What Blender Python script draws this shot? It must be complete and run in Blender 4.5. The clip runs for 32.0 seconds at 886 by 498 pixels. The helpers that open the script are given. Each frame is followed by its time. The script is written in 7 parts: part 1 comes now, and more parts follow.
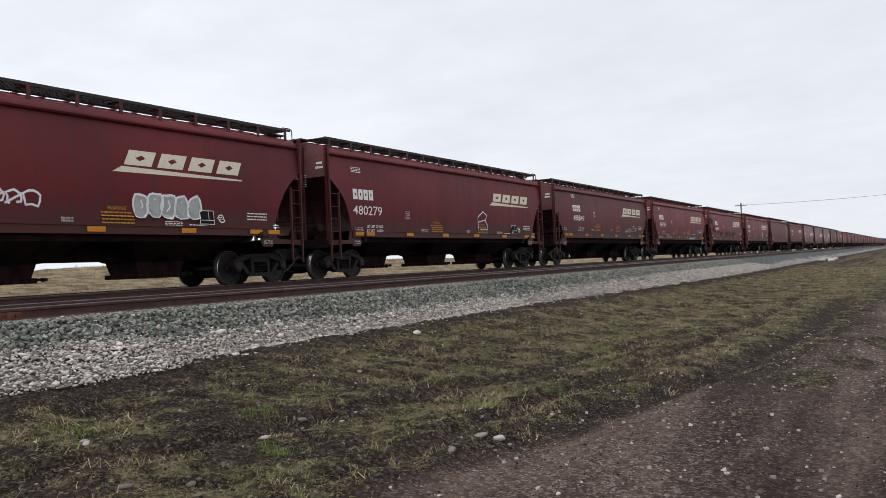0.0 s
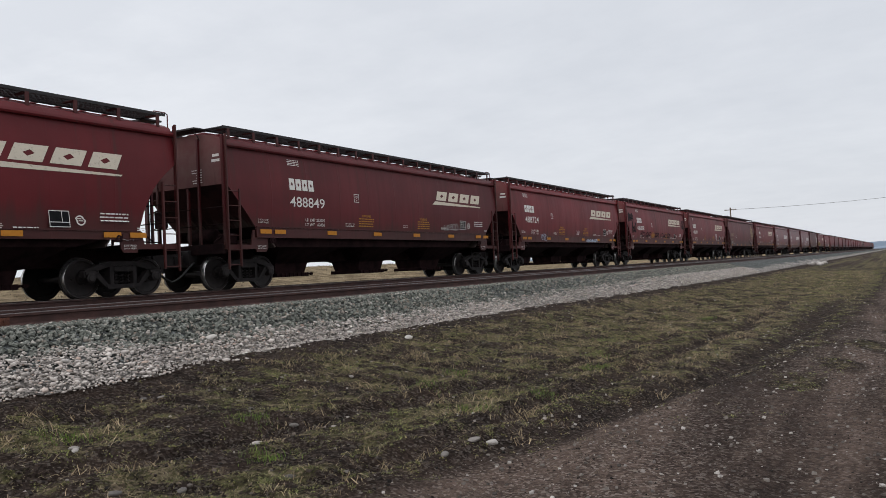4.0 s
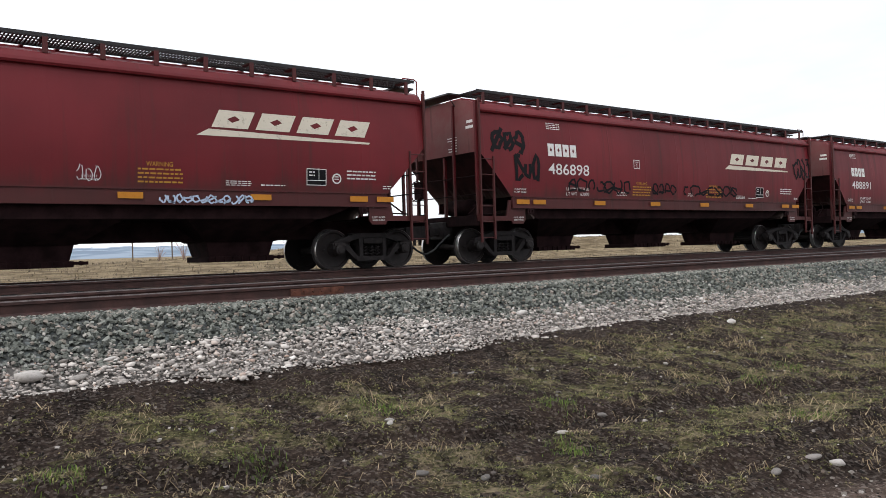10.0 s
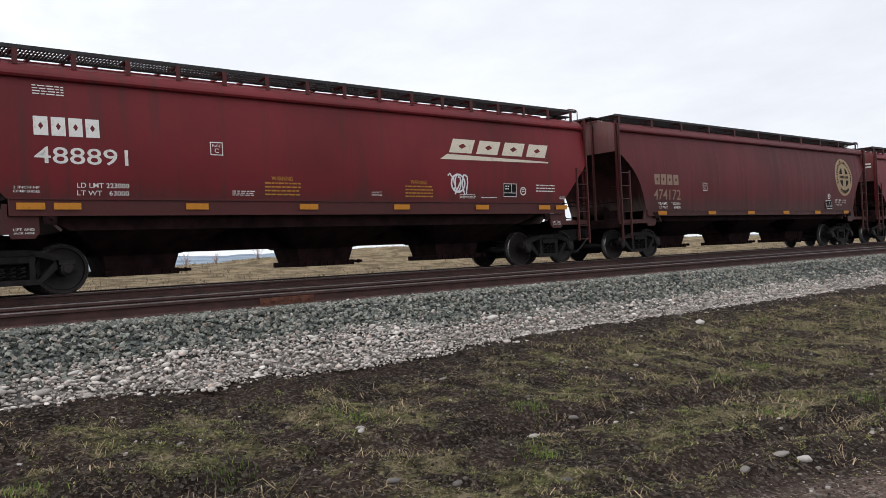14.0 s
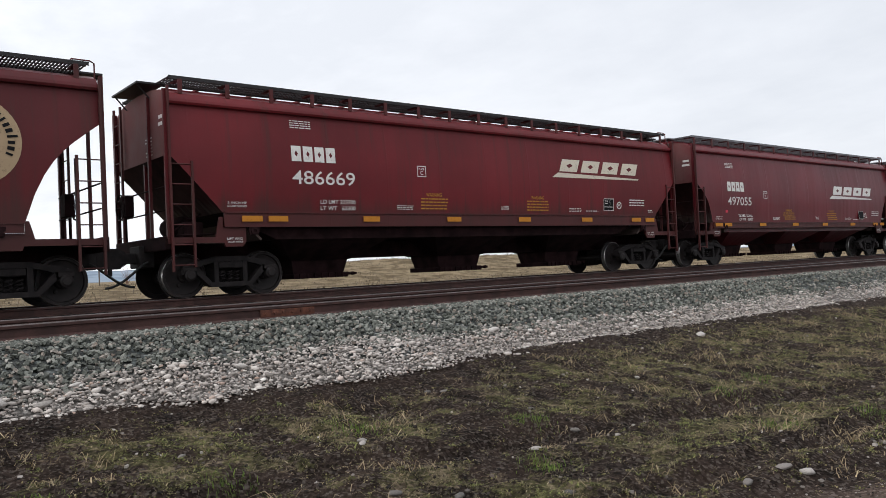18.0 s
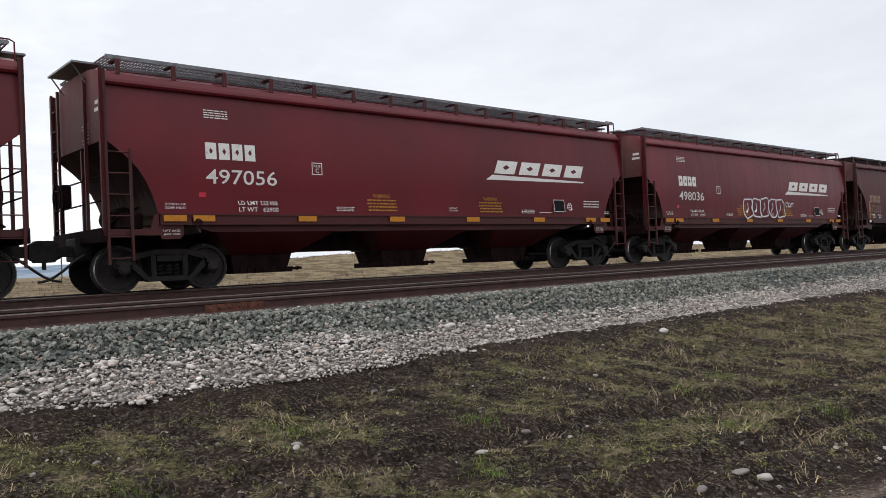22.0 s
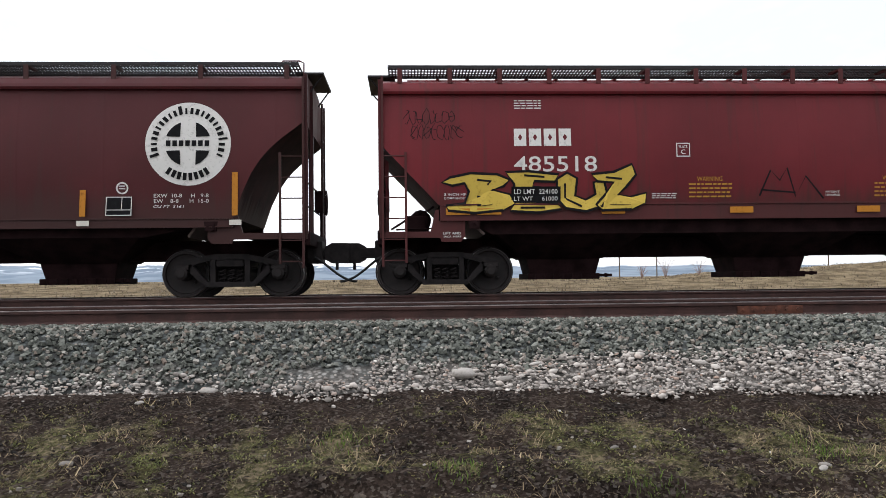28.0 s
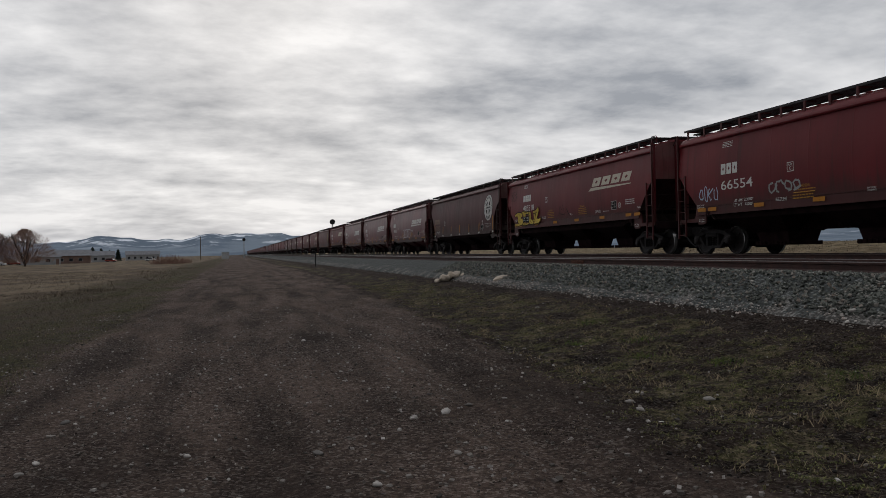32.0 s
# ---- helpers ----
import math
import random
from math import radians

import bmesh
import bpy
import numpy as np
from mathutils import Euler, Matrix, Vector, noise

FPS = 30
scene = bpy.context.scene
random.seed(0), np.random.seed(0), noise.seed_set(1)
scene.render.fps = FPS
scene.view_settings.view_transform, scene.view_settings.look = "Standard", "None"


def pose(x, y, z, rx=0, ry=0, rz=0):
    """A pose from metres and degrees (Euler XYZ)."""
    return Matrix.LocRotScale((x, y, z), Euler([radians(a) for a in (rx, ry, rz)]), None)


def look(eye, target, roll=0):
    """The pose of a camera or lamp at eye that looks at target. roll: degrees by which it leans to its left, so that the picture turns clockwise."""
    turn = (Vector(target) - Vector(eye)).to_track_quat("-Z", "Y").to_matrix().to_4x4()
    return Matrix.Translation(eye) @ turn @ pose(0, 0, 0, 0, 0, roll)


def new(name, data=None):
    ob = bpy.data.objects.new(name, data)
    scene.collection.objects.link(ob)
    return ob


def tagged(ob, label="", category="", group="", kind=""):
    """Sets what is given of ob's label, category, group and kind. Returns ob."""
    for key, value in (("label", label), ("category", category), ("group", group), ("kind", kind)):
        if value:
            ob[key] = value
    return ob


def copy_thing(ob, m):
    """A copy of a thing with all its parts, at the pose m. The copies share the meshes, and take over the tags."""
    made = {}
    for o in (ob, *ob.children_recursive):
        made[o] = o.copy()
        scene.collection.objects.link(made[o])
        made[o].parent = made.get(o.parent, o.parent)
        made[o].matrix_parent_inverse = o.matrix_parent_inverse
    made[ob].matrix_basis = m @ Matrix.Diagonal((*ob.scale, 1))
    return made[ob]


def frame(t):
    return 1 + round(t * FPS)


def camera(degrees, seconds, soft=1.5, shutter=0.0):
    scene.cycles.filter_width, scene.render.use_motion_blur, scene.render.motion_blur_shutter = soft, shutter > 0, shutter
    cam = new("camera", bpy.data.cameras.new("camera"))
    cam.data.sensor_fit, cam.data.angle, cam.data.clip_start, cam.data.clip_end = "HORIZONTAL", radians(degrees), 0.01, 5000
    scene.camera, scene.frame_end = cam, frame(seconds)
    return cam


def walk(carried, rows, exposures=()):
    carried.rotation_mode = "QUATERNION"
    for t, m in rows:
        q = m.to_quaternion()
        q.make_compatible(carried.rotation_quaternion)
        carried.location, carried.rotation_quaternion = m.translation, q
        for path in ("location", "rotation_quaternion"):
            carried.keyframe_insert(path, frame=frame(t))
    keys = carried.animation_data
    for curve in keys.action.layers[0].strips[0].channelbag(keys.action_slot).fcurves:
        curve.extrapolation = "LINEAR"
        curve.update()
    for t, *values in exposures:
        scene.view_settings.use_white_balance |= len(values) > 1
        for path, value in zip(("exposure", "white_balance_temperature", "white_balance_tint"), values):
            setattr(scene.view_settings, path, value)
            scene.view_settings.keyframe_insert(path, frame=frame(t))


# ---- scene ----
# ---- the camera: a person standing beside the line, turning to follow the train ----
PATH = [
    (0, -0.470, -0.243, 0.326, -59.31, 1.07, -2.46),
    (0.5, -0.462, -0.261, 0.330, -61.32, 0.71, -2.31),
    (1, -0.452, -0.260, 0.319, -61.60, 0.96, -2.78),
    (1.5, -0.464, -0.261, 0.326, -61.60, 1.14, -3.04),
    (2, -0.457, -0.248, 0.321, -61.30, 1.34, -3.03),
    (2.5, -0.447, -0.232, 0.318, -60.94, 1.47, -2.96),
    (3, -0.455, -0.241, 0.320, -60.56, 1.45, -2.92),
    (3.5, -0.462, -0.237, 0.316, -60.06, 1.37, -2.92),
    (5.5, -0.436, -0.182, 0.318, -60.09, 1.70, -1.49),
    (6, -0.432, -0.183, 0.332, -59.68, 1.57, -1.24),
    (6.5, -0.441, -0.190, 0.330, -59.55, 1.53, -1.09),
    (7, -0.444, -0.172, 0.347, -59.10, 1.35, -0.71),
    (7.5, -0.444, -0.207, 0.362, -58.78, 1.10, -0.94),
    (8, -0.432, -0.202, 0.355, -52.23, 1.94, -1.68),
    (8.5, -0.325, -0.101, 0.346, -42.92, 1.66, -1.71),
    (9, -0.208, 0.033, 0.424, -38.70, 1.88, -1.52),
    (9.5, -0.138, 0.055, 0.437, -35.35, 0.40, -1.94),
    (10, -0.083, 0.051, 0.429, -37.36, -0.05, -1.69),
    (10.5, -0.079, 0.071, 0.423, -38.08, 0.60, -1.64),
    (11, -0.076, 0.080, 0.422, -36.27, 0.64, -1.96),
    (11.5, -0.086, 0.068, 0.422, -36.84, 0.79, -2.11),
    (12, -0.083, 0.060, 0.432, -37.10, 0.43, -2.25),
    (12.5, -0.077, 0.068, 0.423, -36.89, 0.29, -2.38),
    (13, -0.063, 0.046, 0.419, -37.87, 0.42, -2.42),
    (13.5, -0.059, 0.049, 0.418, -39.19, 0.30, -2.59),
    (14, -0.052, 0.046, 0.417, -39.41, 0.37, -2.67),
    (14.5, -0.064, 0.061, 0.408, -39.77, 0.48, -2.51),
    (16.5, -0.064, 0.062, 0.406, -40.44, 1.14, -2.53),
    (17, -0.077, 0.055, 0.400, -40.38, 1.36, -2.61),
    (17.5, -0.070, 0.065, 0.401, -40.37, 1.48, -2.56),
    (18, -0.071, 0.049, 0.416, -39.48, 1.25, -2.65),
    (18.5, -0.045, 0.069, 0.409, -39.21, 1.12, -2.80),
    (19, 0.001, 0.032, 0.395, -38.75, 1.44, -2.02),
    (19.5, 0.104, -0.021, 0.400, -39.73, 1.48, -1.73),
    (20, 0.079, 0.136, 0.391, -43.39, 1.47, -1.21),
    (20.5, 0.292, 0.198, 0.379, -43.03, 1.75, -2.04),
    (21, 0.363, 0.217, 0.382, -44.46, 1.37, -1.75),
    (21.5, 0.384, 0.213, 0.385, -43.35, 0.94, -2.19),
    (22, 0.369, 0.201, 0.382, -41.37, 0.82, -2.41),
    (22.5, 0.356, 0.193, 0.378, -41.50, 0.94, -2.27),
    (23, 0.366, 0.188, 0.367, -41.66, 1.06, -2.12),
    (23.5, 0.444, 0.141, 0.362, -39.98, 1.15, -2.01),
    (24, 0.507, 0.140, 0.350, -39.04, 1.14, -1.74),
    (24.5, 0.617, 0.225, 0.348, -39.76, 0.96, -1.86),
    (25, 0.695, 0.287, 0.352, -38.95, 0.88, -1.97),
    (25.5, 0.758, 0.275, 0.350, -36.85, 0.51, -1.80),
    (27.5, 0.735, 0.310, 0.326, -24.27, 1.68, -1.50),
    (28, 0.646, 0.237, 0.319, -2.65, 2.14, -0.65),
    (28.5, 0.464, 0.176, 0.329, 18.62, 1.54, 0.85),
    (29, 0.292, 0.134, 0.338, 38.16, 1.16, 0.08),
    (29.5, 0.159, 0.004, 0.324, 52.95, 0.91, 0.02),
    (30, 0.140, -0.033, 0.323, 56.59, 0.71, -0.22),
    (30.5, 0.124, -0.045, 0.318, 59.47, 0.77, -0.72),
    (31, 0.075, -0.134, 0.322, 78.60, 0.18, -0.72),
    (31.5, 0.032, -0.152, 0.312, 85.29, 0.26, -0.73),
    (32, 0.070, -0.049, 0.312, 75.22, 0.10, -1.13),
]


def stance(x, y, z, yaw, pitch, roll):
    a, p = radians(yaw), radians(pitch)
    ahead = Vector((-math.sin(a) * math.cos(p), math.cos(a) * math.cos(p), math.sin(p)))
    eye = Vector((x, y, z))
    return look(eye, eye + ahead, roll)


cam = camera(58.73, 32.0, soft=0.7)
walk(cam, [(t, stance(*row)) for t, *row in PATH],
     exposures=[(0, 0.22), (1.0, 0.2), (2.0, 0.02), (7.5, 0.0), (9.0, 0.3), (10.0, 0.5), (12.0, 0.36), (14.0, 0.30), (17.0, 0.26), (20.0, 0.2), (23.0, 0.26), (25.0, 0.32), (28.0, 0.42), (29.0, 0.5), (29.5, 0.3), (30.0, -0.12), (30.5, -0.42), (31.0, -0.82), (32.0, -1.3)])

# ---- sky and sun: high overcast, brighter low down along the line ----
SUN_EL, SUN_AZ = radians(24), radians(178)     # azimuth counted from +x towards +y


def make_world():
    world = bpy.data.worlds.new("overcast_sky")
    scene.world = world
    world.use_nodes = True
    nt = world.node_tree
    nt.nodes.clear()
    N, L = nt.nodes.new, nt.links.new
    out, bg = N("ShaderNodeOutputWorld"), N("ShaderNodeBackground")
    sky = N("ShaderNodeTexSky")
    sky.sky_type, sky.sun_disc = "NISHITA", False
    sky.sun_elevation, sky.sun_rotation = SUN_EL, radians(90) - SUN_AZ
    sky.air_density, sky.dust_density, sky.ozone_density = 1.0, 3.0, 1.0
    co = N("ShaderNodeTexCoord")
    sep = N("ShaderNodeSeparateXYZ")
    L(co.outputs["Generated"], sep.inputs[0])

    def m(op, a, b=None):
        n = N("ShaderNodeMath")
        n.operation = op
        for i, v in enumerate((a, b)):
            if v is None:
                continue
            if isinstance(v, (int, float)):
                n.inputs[i].default_value = v
            else:
                L(v, n.inputs[i])
        return n.outputs[0]
    up = m("MAXIMUM", sep.outputs[2], 0.0)
    den = m("ADD", up, 0.17)
    com = N("ShaderNodeCombineXYZ")
    # cloud rolls lie across the line
    L(m("MULTIPLY", m("DIVIDE", sep.outputs[0], den), 1.12), com.inputs[0])
    L(m("MULTIPLY", m("DIVIDE", sep.outputs[1], den), 0.85), com.inputs[1])
    n1 = N("ShaderNodeTexNoise")
    n1.inputs["Scale"].default_value, n1.inputs["Detail"].default_value = 0.95, 7
    n1.inputs["Roughness"].default_value, n1.inputs["Distortion"].default_value = 0.55, 0.25
    L(com.outputs[0], n1.inputs["Vector"])
    n2 = N("ShaderNodeTexNoise")
    n2.inputs["Scale"].default_value, n2.inputs["Detail"].default_value = 5.0, 8
    n2.inputs["Roughness"].default_value = 0.58
    L(com.outputs[0], n2.inputs["Vector"])
    mixn = m("ADD", m("MULTIPLY", n1.outputs[0], 0.70), m("MULTIPLY", n2.outputs[0], 0.30))
    # thinner cloud low over the horizon
    mixn = m("ADD", mixn, m("MULTIPLY", m("SUBTRACT", 1.0, m("MINIMUM", m("MULTIPLY", up, 4.5), 1.0)), 0.10))
    # cloud gaps show more towards the hidden sun
    dot = N("ShaderNodeVectorMath")
    dot.operation = "DOT_PRODUCT"
    L(co.outputs["Generated"], dot.inputs[0])
    dot.inputs[1].default_value = (math.cos(SUN_AZ) * math.cos(SUN_EL), math.sin(SUN_AZ) * math.cos(SUN_EL), math.sin(SUN_EL))
    toward = m("POWER", m("MAXIMUM", m("MULTIPLY", m("ADD", dot.outputs["Value"], 1.0), 0.5), 0.0), 3.0)
    ramp = N("ShaderNodeValToRGB")
    ramp.color_ramp.elements[0].position, ramp.color_ramp.elements[0].color = 0.40, (0.84, 0.90, 1.01, 1)
    ramp.color_ramp.elements[1].position, ramp.color_ramp.elements[1].color = 0.65, (2.35, 2.35, 2.38, 1)
    L(mixn, ramp.inputs[0])
    even = N("ShaderNodeMix")
    even.data_type = "RGBA"
    L(m("MINIMUM", m("MULTIPLY", m("ADD", dot.outputs["Value"], 1.0), 1.45), 1.0), even.inputs[0])
    even.inputs[6].default_value, even.inputs[7].default_value = (0.68, 0.708, 0.765, 1), (0.81, 0.838, 0.895, 1)
    cloud = N("ShaderNodeMix")
    cloud.data_type = "RGBA"
    L(m("MINIMUM", m("ADD", m("MULTIPLY", toward, 1.05), 0.06), 1.0), cloud.inputs[0])
    L(even.outputs[2], cloud.inputs[6])
    L(ramp.outputs[0], cloud.inputs[7])
    # the clear sky shows faintly through
    gain = N("ShaderNodeVectorMath")
    gain.operation = "SCALE"
    L(sky.outputs[0], gain.inputs[0])
    gain.inputs["Scale"].default_value = 0.05
    both = N("ShaderNodeMix")
    both.data_type = "RGBA"
    both.inputs[0].default_value = 0.12
    L(cloud.outputs[2], both.inputs[6])
    L(gain.outputs[0], both.inputs[7])
    L(both.outputs[2], bg.inputs[0])
    # an overcast sky is brightest overhead
    rise = N("ShaderNodeMapRange")
    rise.interpolation_type = "SMOOTHSTEP"
    rise.inputs["From Min"].default_value, rise.inputs["From Max"].default_value = 0.30, 1.0
    rise.inputs["To Min"].default_value, rise.inputs["To Max"].default_value = 1.0, 1.65
    L(up, rise.inputs[0])
    L(rise.outputs[0], bg.inputs[1])
    L(bg.outputs[0], out.inputs[0])


make_world()
sun = new("sun", bpy.data.lights.new("sun", "SUN"))
sun.data.energy, sun.data.angle, sun.data.color = 0.5, radians(30), (1.0, 0.98, 0.96)
sun.matrix_world = look((math.cos(SUN_AZ) * math.cos(SUN_EL) * 50, math.sin(SUN_AZ) * math.cos(SUN_EL) * 50, math.sin(SUN_EL) * 50), (0, 0, 0))


# ---- materials ----
class Nodes:
    """A material's node tree with short calls."""

    def __init__(self, name, rough=0.7, metal=0.0, spec=0.5):
        self.mat = bpy.data.materials.new(name)
        self.mat.use_nodes = True
        self.nt = self.mat.node_tree
        self.bsdf = next(n for n in self.nt.nodes if n.type == "BSDF_PRINCIPLED")
        self.bsdf.inputs["Roughness"].default_value = rough
        self.bsdf.inputs["Metallic"].default_value = metal
        self.bsdf.inputs["Specular IOR Level"].default_value = spec
        self.geo = self.nt.nodes.new("ShaderNodeNewGeometry")
        self.tex = self.nt.nodes.new("ShaderNodeTexCoord")

    def put(self, value, socket):
        if hasattr(value, "is_linked"):
            self.nt.links.new(value, socket)
        elif isinstance(value, (tuple, list)) and len(value) == 3 and socket.type == "RGBA":
            socket.default_value = (*value, 1)
        else:
            socket.default_value = value

    def noise(self, scale, detail=4, rough=0.55, vector=None, stretch=None):
        n = self.nt.nodes.new("ShaderNodeTexNoise")
        n.inputs["Scale"].default_value, n.inputs["Detail"].default_value, n.inputs["Roughness"].default_value = scale, detail, rough
        vec = vector or self.tex.outputs["Object"]
        if stretch:
            mp = self.nt.nodes.new("ShaderNodeMapping")
            mp.inputs["Scale"].default_value = stretch
            self.nt.links.new(vec, mp.inputs[0])
            vec = mp.outputs[0]
        self.nt.links.new(vec, n.inputs["Vector"])
        return n.outputs[0]

    def voronoi(self, scale, out="Distance", vector=None, feature="F1"):
        n = self.nt.nodes.new("ShaderNodeTexVoronoi")
        n.feature = feature
        n.inputs["Scale"].default_value = scale
        self.nt.links.new(vector or self.tex.outputs["Object"], n.inputs["Vector"])
        return n.outputs[out]

    def math(self, op, a, b=0.0, clamp=False):
        n = self.nt.nodes.new("ShaderNodeMath")
        n.operation, n.use_clamp = op, clamp
        self.put(a, n.inputs[0])
        self.put(b, n.inputs[1])
        return n.outputs[0]

    def ramp(self, x, *stops):
        n = self.nt.nodes.new("ShaderNodeValToRGB")
        el = n.color_ramp.elements
        while len(el) < len(stops):
            el.new(0.5)
        for e, (p, c) in zip(el, stops):
            e.position, e.color = p, (*c, 1) if isinstance(c, tuple) else (c, c, c, 1)
        self.nt.links.new(x, n.inputs[0])
        return n.outputs[0]

    def step(self, x, lo, hi):
        n = self.nt.nodes.new("ShaderNodeMapRange")
        n.interpolation_type = "SMOOTHSTEP"
        n.inputs["From Min"].default_value, n.inputs["From Max"].default_value = lo, hi
        self.nt.links.new(x, n.inputs[0])
        return n.outputs[0]

    def mix(self, fac, a, b, blend="MIX"):
        n = self.nt.nodes.new("ShaderNodeMix")
        n.data_type, n.blend_type = "RGBA", blend
        self.put(fac, n.inputs[0])
        self.put(a, n.inputs[6])
        self.put(b, n.inputs[7])
        return n.outputs[2]

    def bump(self, height, strength=0.3, distance=0.01):
        n = self.nt.nodes.new("ShaderNodeBump")
        n.inputs["Strength"].default_value, n.inputs["Distance"].default_value = strength, distance
        self.nt.links.new(height, n.inputs["Height"])
        self.nt.links.new(n.outputs[0], self.bsdf.inputs["Normal"])

    def done(self, colour, rough=None):
        self.put(colour, self.bsdf.inputs["Base Color"])
        if rough is not None:
            self.put(rough, self.bsdf.inputs["Roughness"])
        return self.mat

    def position(self):
        s = self.nt.nodes.new("ShaderNodeSeparateXYZ")
        self.nt.links.new(self.geo.outputs["Position"], s.inputs[0])
        return s.outputs

    def local(self):
        s = self.nt.nodes.new("ShaderNodeSeparateXYZ")
        self.nt.links.new(self.tex.outputs["Object"], s.inputs[0])
        return s.outputs

    def tint(self):
        n = self.nt.nodes.new("ShaderNodeObjectInfo")
        return n.outputs["Color"], n.outputs["Random"]


def simple(name, colour, rough=0.7, metal=0.0, vary=0.35, scale=6.0, bump=0.15, spec=0.4):
    n = Nodes(name, rough, metal, spec)
    a, b = n.noise(scale), n.noise(scale * 9, 3)
    dark = tuple(c * (1 - vary) for c in colour)
    light = tuple(min(1, c * (1 + vary)) for c in colour)
    col = n.mix(n.step(a, 0.3, 0.7), dark, light)
    col = n.mix(n.math("MULTIPLY", n.step(b, 0.45, 0.75), 0.4), col, tuple(c * 0.55 for c in colour))
    n.bump(b, bump, 0.01)
    return n.done(col, n.math("ADD", n.math("MULTIPLY", a, 0.25), rough - 0.12))


def paint_material(name, wear, gloss):
    """Railcar paint: the car's own colour, streaked with rust and road dirt."""
    n = Nodes(name, 0.5, 0.0, gloss)
    tone, rnd = n.tint()
    shift = n.nt.nodes.new("ShaderNodeVectorMath")
    n.nt.links.new(n.tex.outputs["Object"], shift.inputs[0])
    com = n.nt.nodes.new("ShaderNodeCombineXYZ")
    n.nt.links.new(n.math("MULTIPLY", rnd, 90.0), com.inputs[0])
    n.nt.links.new(com.outputs[0], shift.inputs[1])
    v = shift.outputs[0]
    big = n.noise(0.35, 4, vector=v)
    streak = n.noise(1.0, 5, 0.6, vector=v, stretch=(5.0, 1.0, 0.22))
    fine = n.noise(26, 4, vector=v)
    col = n.mix(n.step(big, 0.25, 0.75), n.mix(1.0, tone, (0.74, 0.72, 0.72), "MULTIPLY"), n.mix(1.0, tone, (1.25, 1.25, 1.25), "MULTIPLY"))
    col = n.mix(n.math("MULTIPLY", n.step(streak, 0.52, 0.74), 0.5 * wear), col, (0.045, 0.022, 0.018))
    col = n.mix(n.math("MULTIPLY", n.step(fine, 0.58, 0.8), 0.13 * wear), col, (0.12, 0.07, 0.06))
    low = n.local()[2]
    splash = n.math("MULTIPLY", n.step(n.math("ADD", low, n.math("MULTIPLY", streak, -0.9)), 1.75, 1.15), 0.6 * wear)
    col = n.mix(splash, col, (0.040, 0.020, 0.017))
    # sheets are welded together every 1.6 m
    x = n.local()[0]
    seam = n.math("PINGPONG", x, 0.8)
    edge = n.step(seam, 0.0, 0.035)
    h = n.math("ADD", n.math("MULTIPLY", edge, -0.35), n.math("MULTIPLY", big, 2.0))
    n.bump(n.math("ADD", h, n.math("MULTIPLY", fine, 0.06)), 0.22, 0.03)
    return n.done(col, n.math("ADD", n.math("MULTIPLY", streak, 0.3), 0.26 + 0.12 * wear))


def faded(name, colour, rough=0.6):
    """Stencilled paint, worn through in specks."""
    n = Nodes(name, rough + 0.1, 0, 0.10)
    w = n.noise(14, 6, 0.7)
    col = n.mix(n.step(w, 0.52, 0.78), colour, tuple(c * 0.45 for c in colour))
    return n.done(col)


def slope_material():
    """Slope sheets: grime and overhang shade in the dark red, dusted pale where the brakes throw up dirt."""
    n = Nodes("shaded_grimy_slope_sheet", 0.85, 0.0, 0.12)
    a, b = n.noise(1.6, 5, 0.6), n.noise(1.2, 5, 0.65, stretch=(1.0, 4.5, 0.5))
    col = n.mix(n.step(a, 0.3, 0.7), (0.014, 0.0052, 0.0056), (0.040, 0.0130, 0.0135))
    low = n.math("ADD", n.local()[2], n.math("MULTIPLY", b, -1.2))
    col = n.mix(n.math("MULTIPLY", n.step(low, 1.45, 0.95), 0.55), col, (0.115, 0.092, 0.080))
    n.bump(n.noise(18, 4), 0.25, 0.01)
    return n.done(col)


def end_material():
    """End sheets: the car's colour, paled for the bright sky they face, under a film of dust and rust streaks."""
    n = Nodes("skylit_dusty_end_paint", 0.7, 0.0, 0.25)
    tone, rnd = n.tint()
    a, b = n.noise(1.1, 5, 0.6), n.noise(1.4, 5, 0.65, stretch=(1.0, 4.0, 0.35))
    col = n.mix(n.math("ADD", n.math("MULTIPLY", n.step(a, 0.3, 0.7), 0.30), 0.22), tone, (0.135, 0.098, 0.088))
    col = n.mix(n.math("MULTIPLY", n.step(b, 0.52, 0.7), 0.55), col, (0.055, 0.022, 0.017))
    n.bump(n.noise(20, 4), 0.2, 0.01)
    return n.done(col)


PAINT = paint_material("railcar_paint", 1.0, 0.22)
NEW_PAINT = paint_material("newer_railcar_paint", 0.15, 0.30)
# Grime and the shade beneath the cars are both put into this colour.
UNDER = simple("shaded_underframe_grime", (0.015, 0.0072, 0.0076), 0.9, 0.0, 0.5, 3.0, 0.3, 0.06)
SLOPE = slope_material()
END_PAINT = end_material()
STEEL_DARK = simple("grimy_cast_steel", (0.014, 0.011, 0.011), 0.75, 0.0, 0.45, 7.0, 0.3, 0.2)
WHEEL = simple("rusty_wheel_steel", (0.014, 0.010, 0.0095), 0.6, 0.0, 0.4, 9.0, 0.2, 0.25)
TREAD = simple("polished_tread", (0.45, 0.43, 0.42), 0.3, 0.9, 0.15, 20.0, 0.05)
GRATE = simple("black_grating", (0.022, 0.020, 0.021), 0.6, 0.3, 0.3, 5.0, 0.1)
GALV = simple("galvanised_grating", (0.17, 0.17, 0.18), 0.55, 0.6, 0.3, 5.0, 0.1)
RUBBER = simple("black_rubber_hose", (0.018, 0.018, 0.018), 0.75, 0.0, 0.2, 12.0, 0.1)
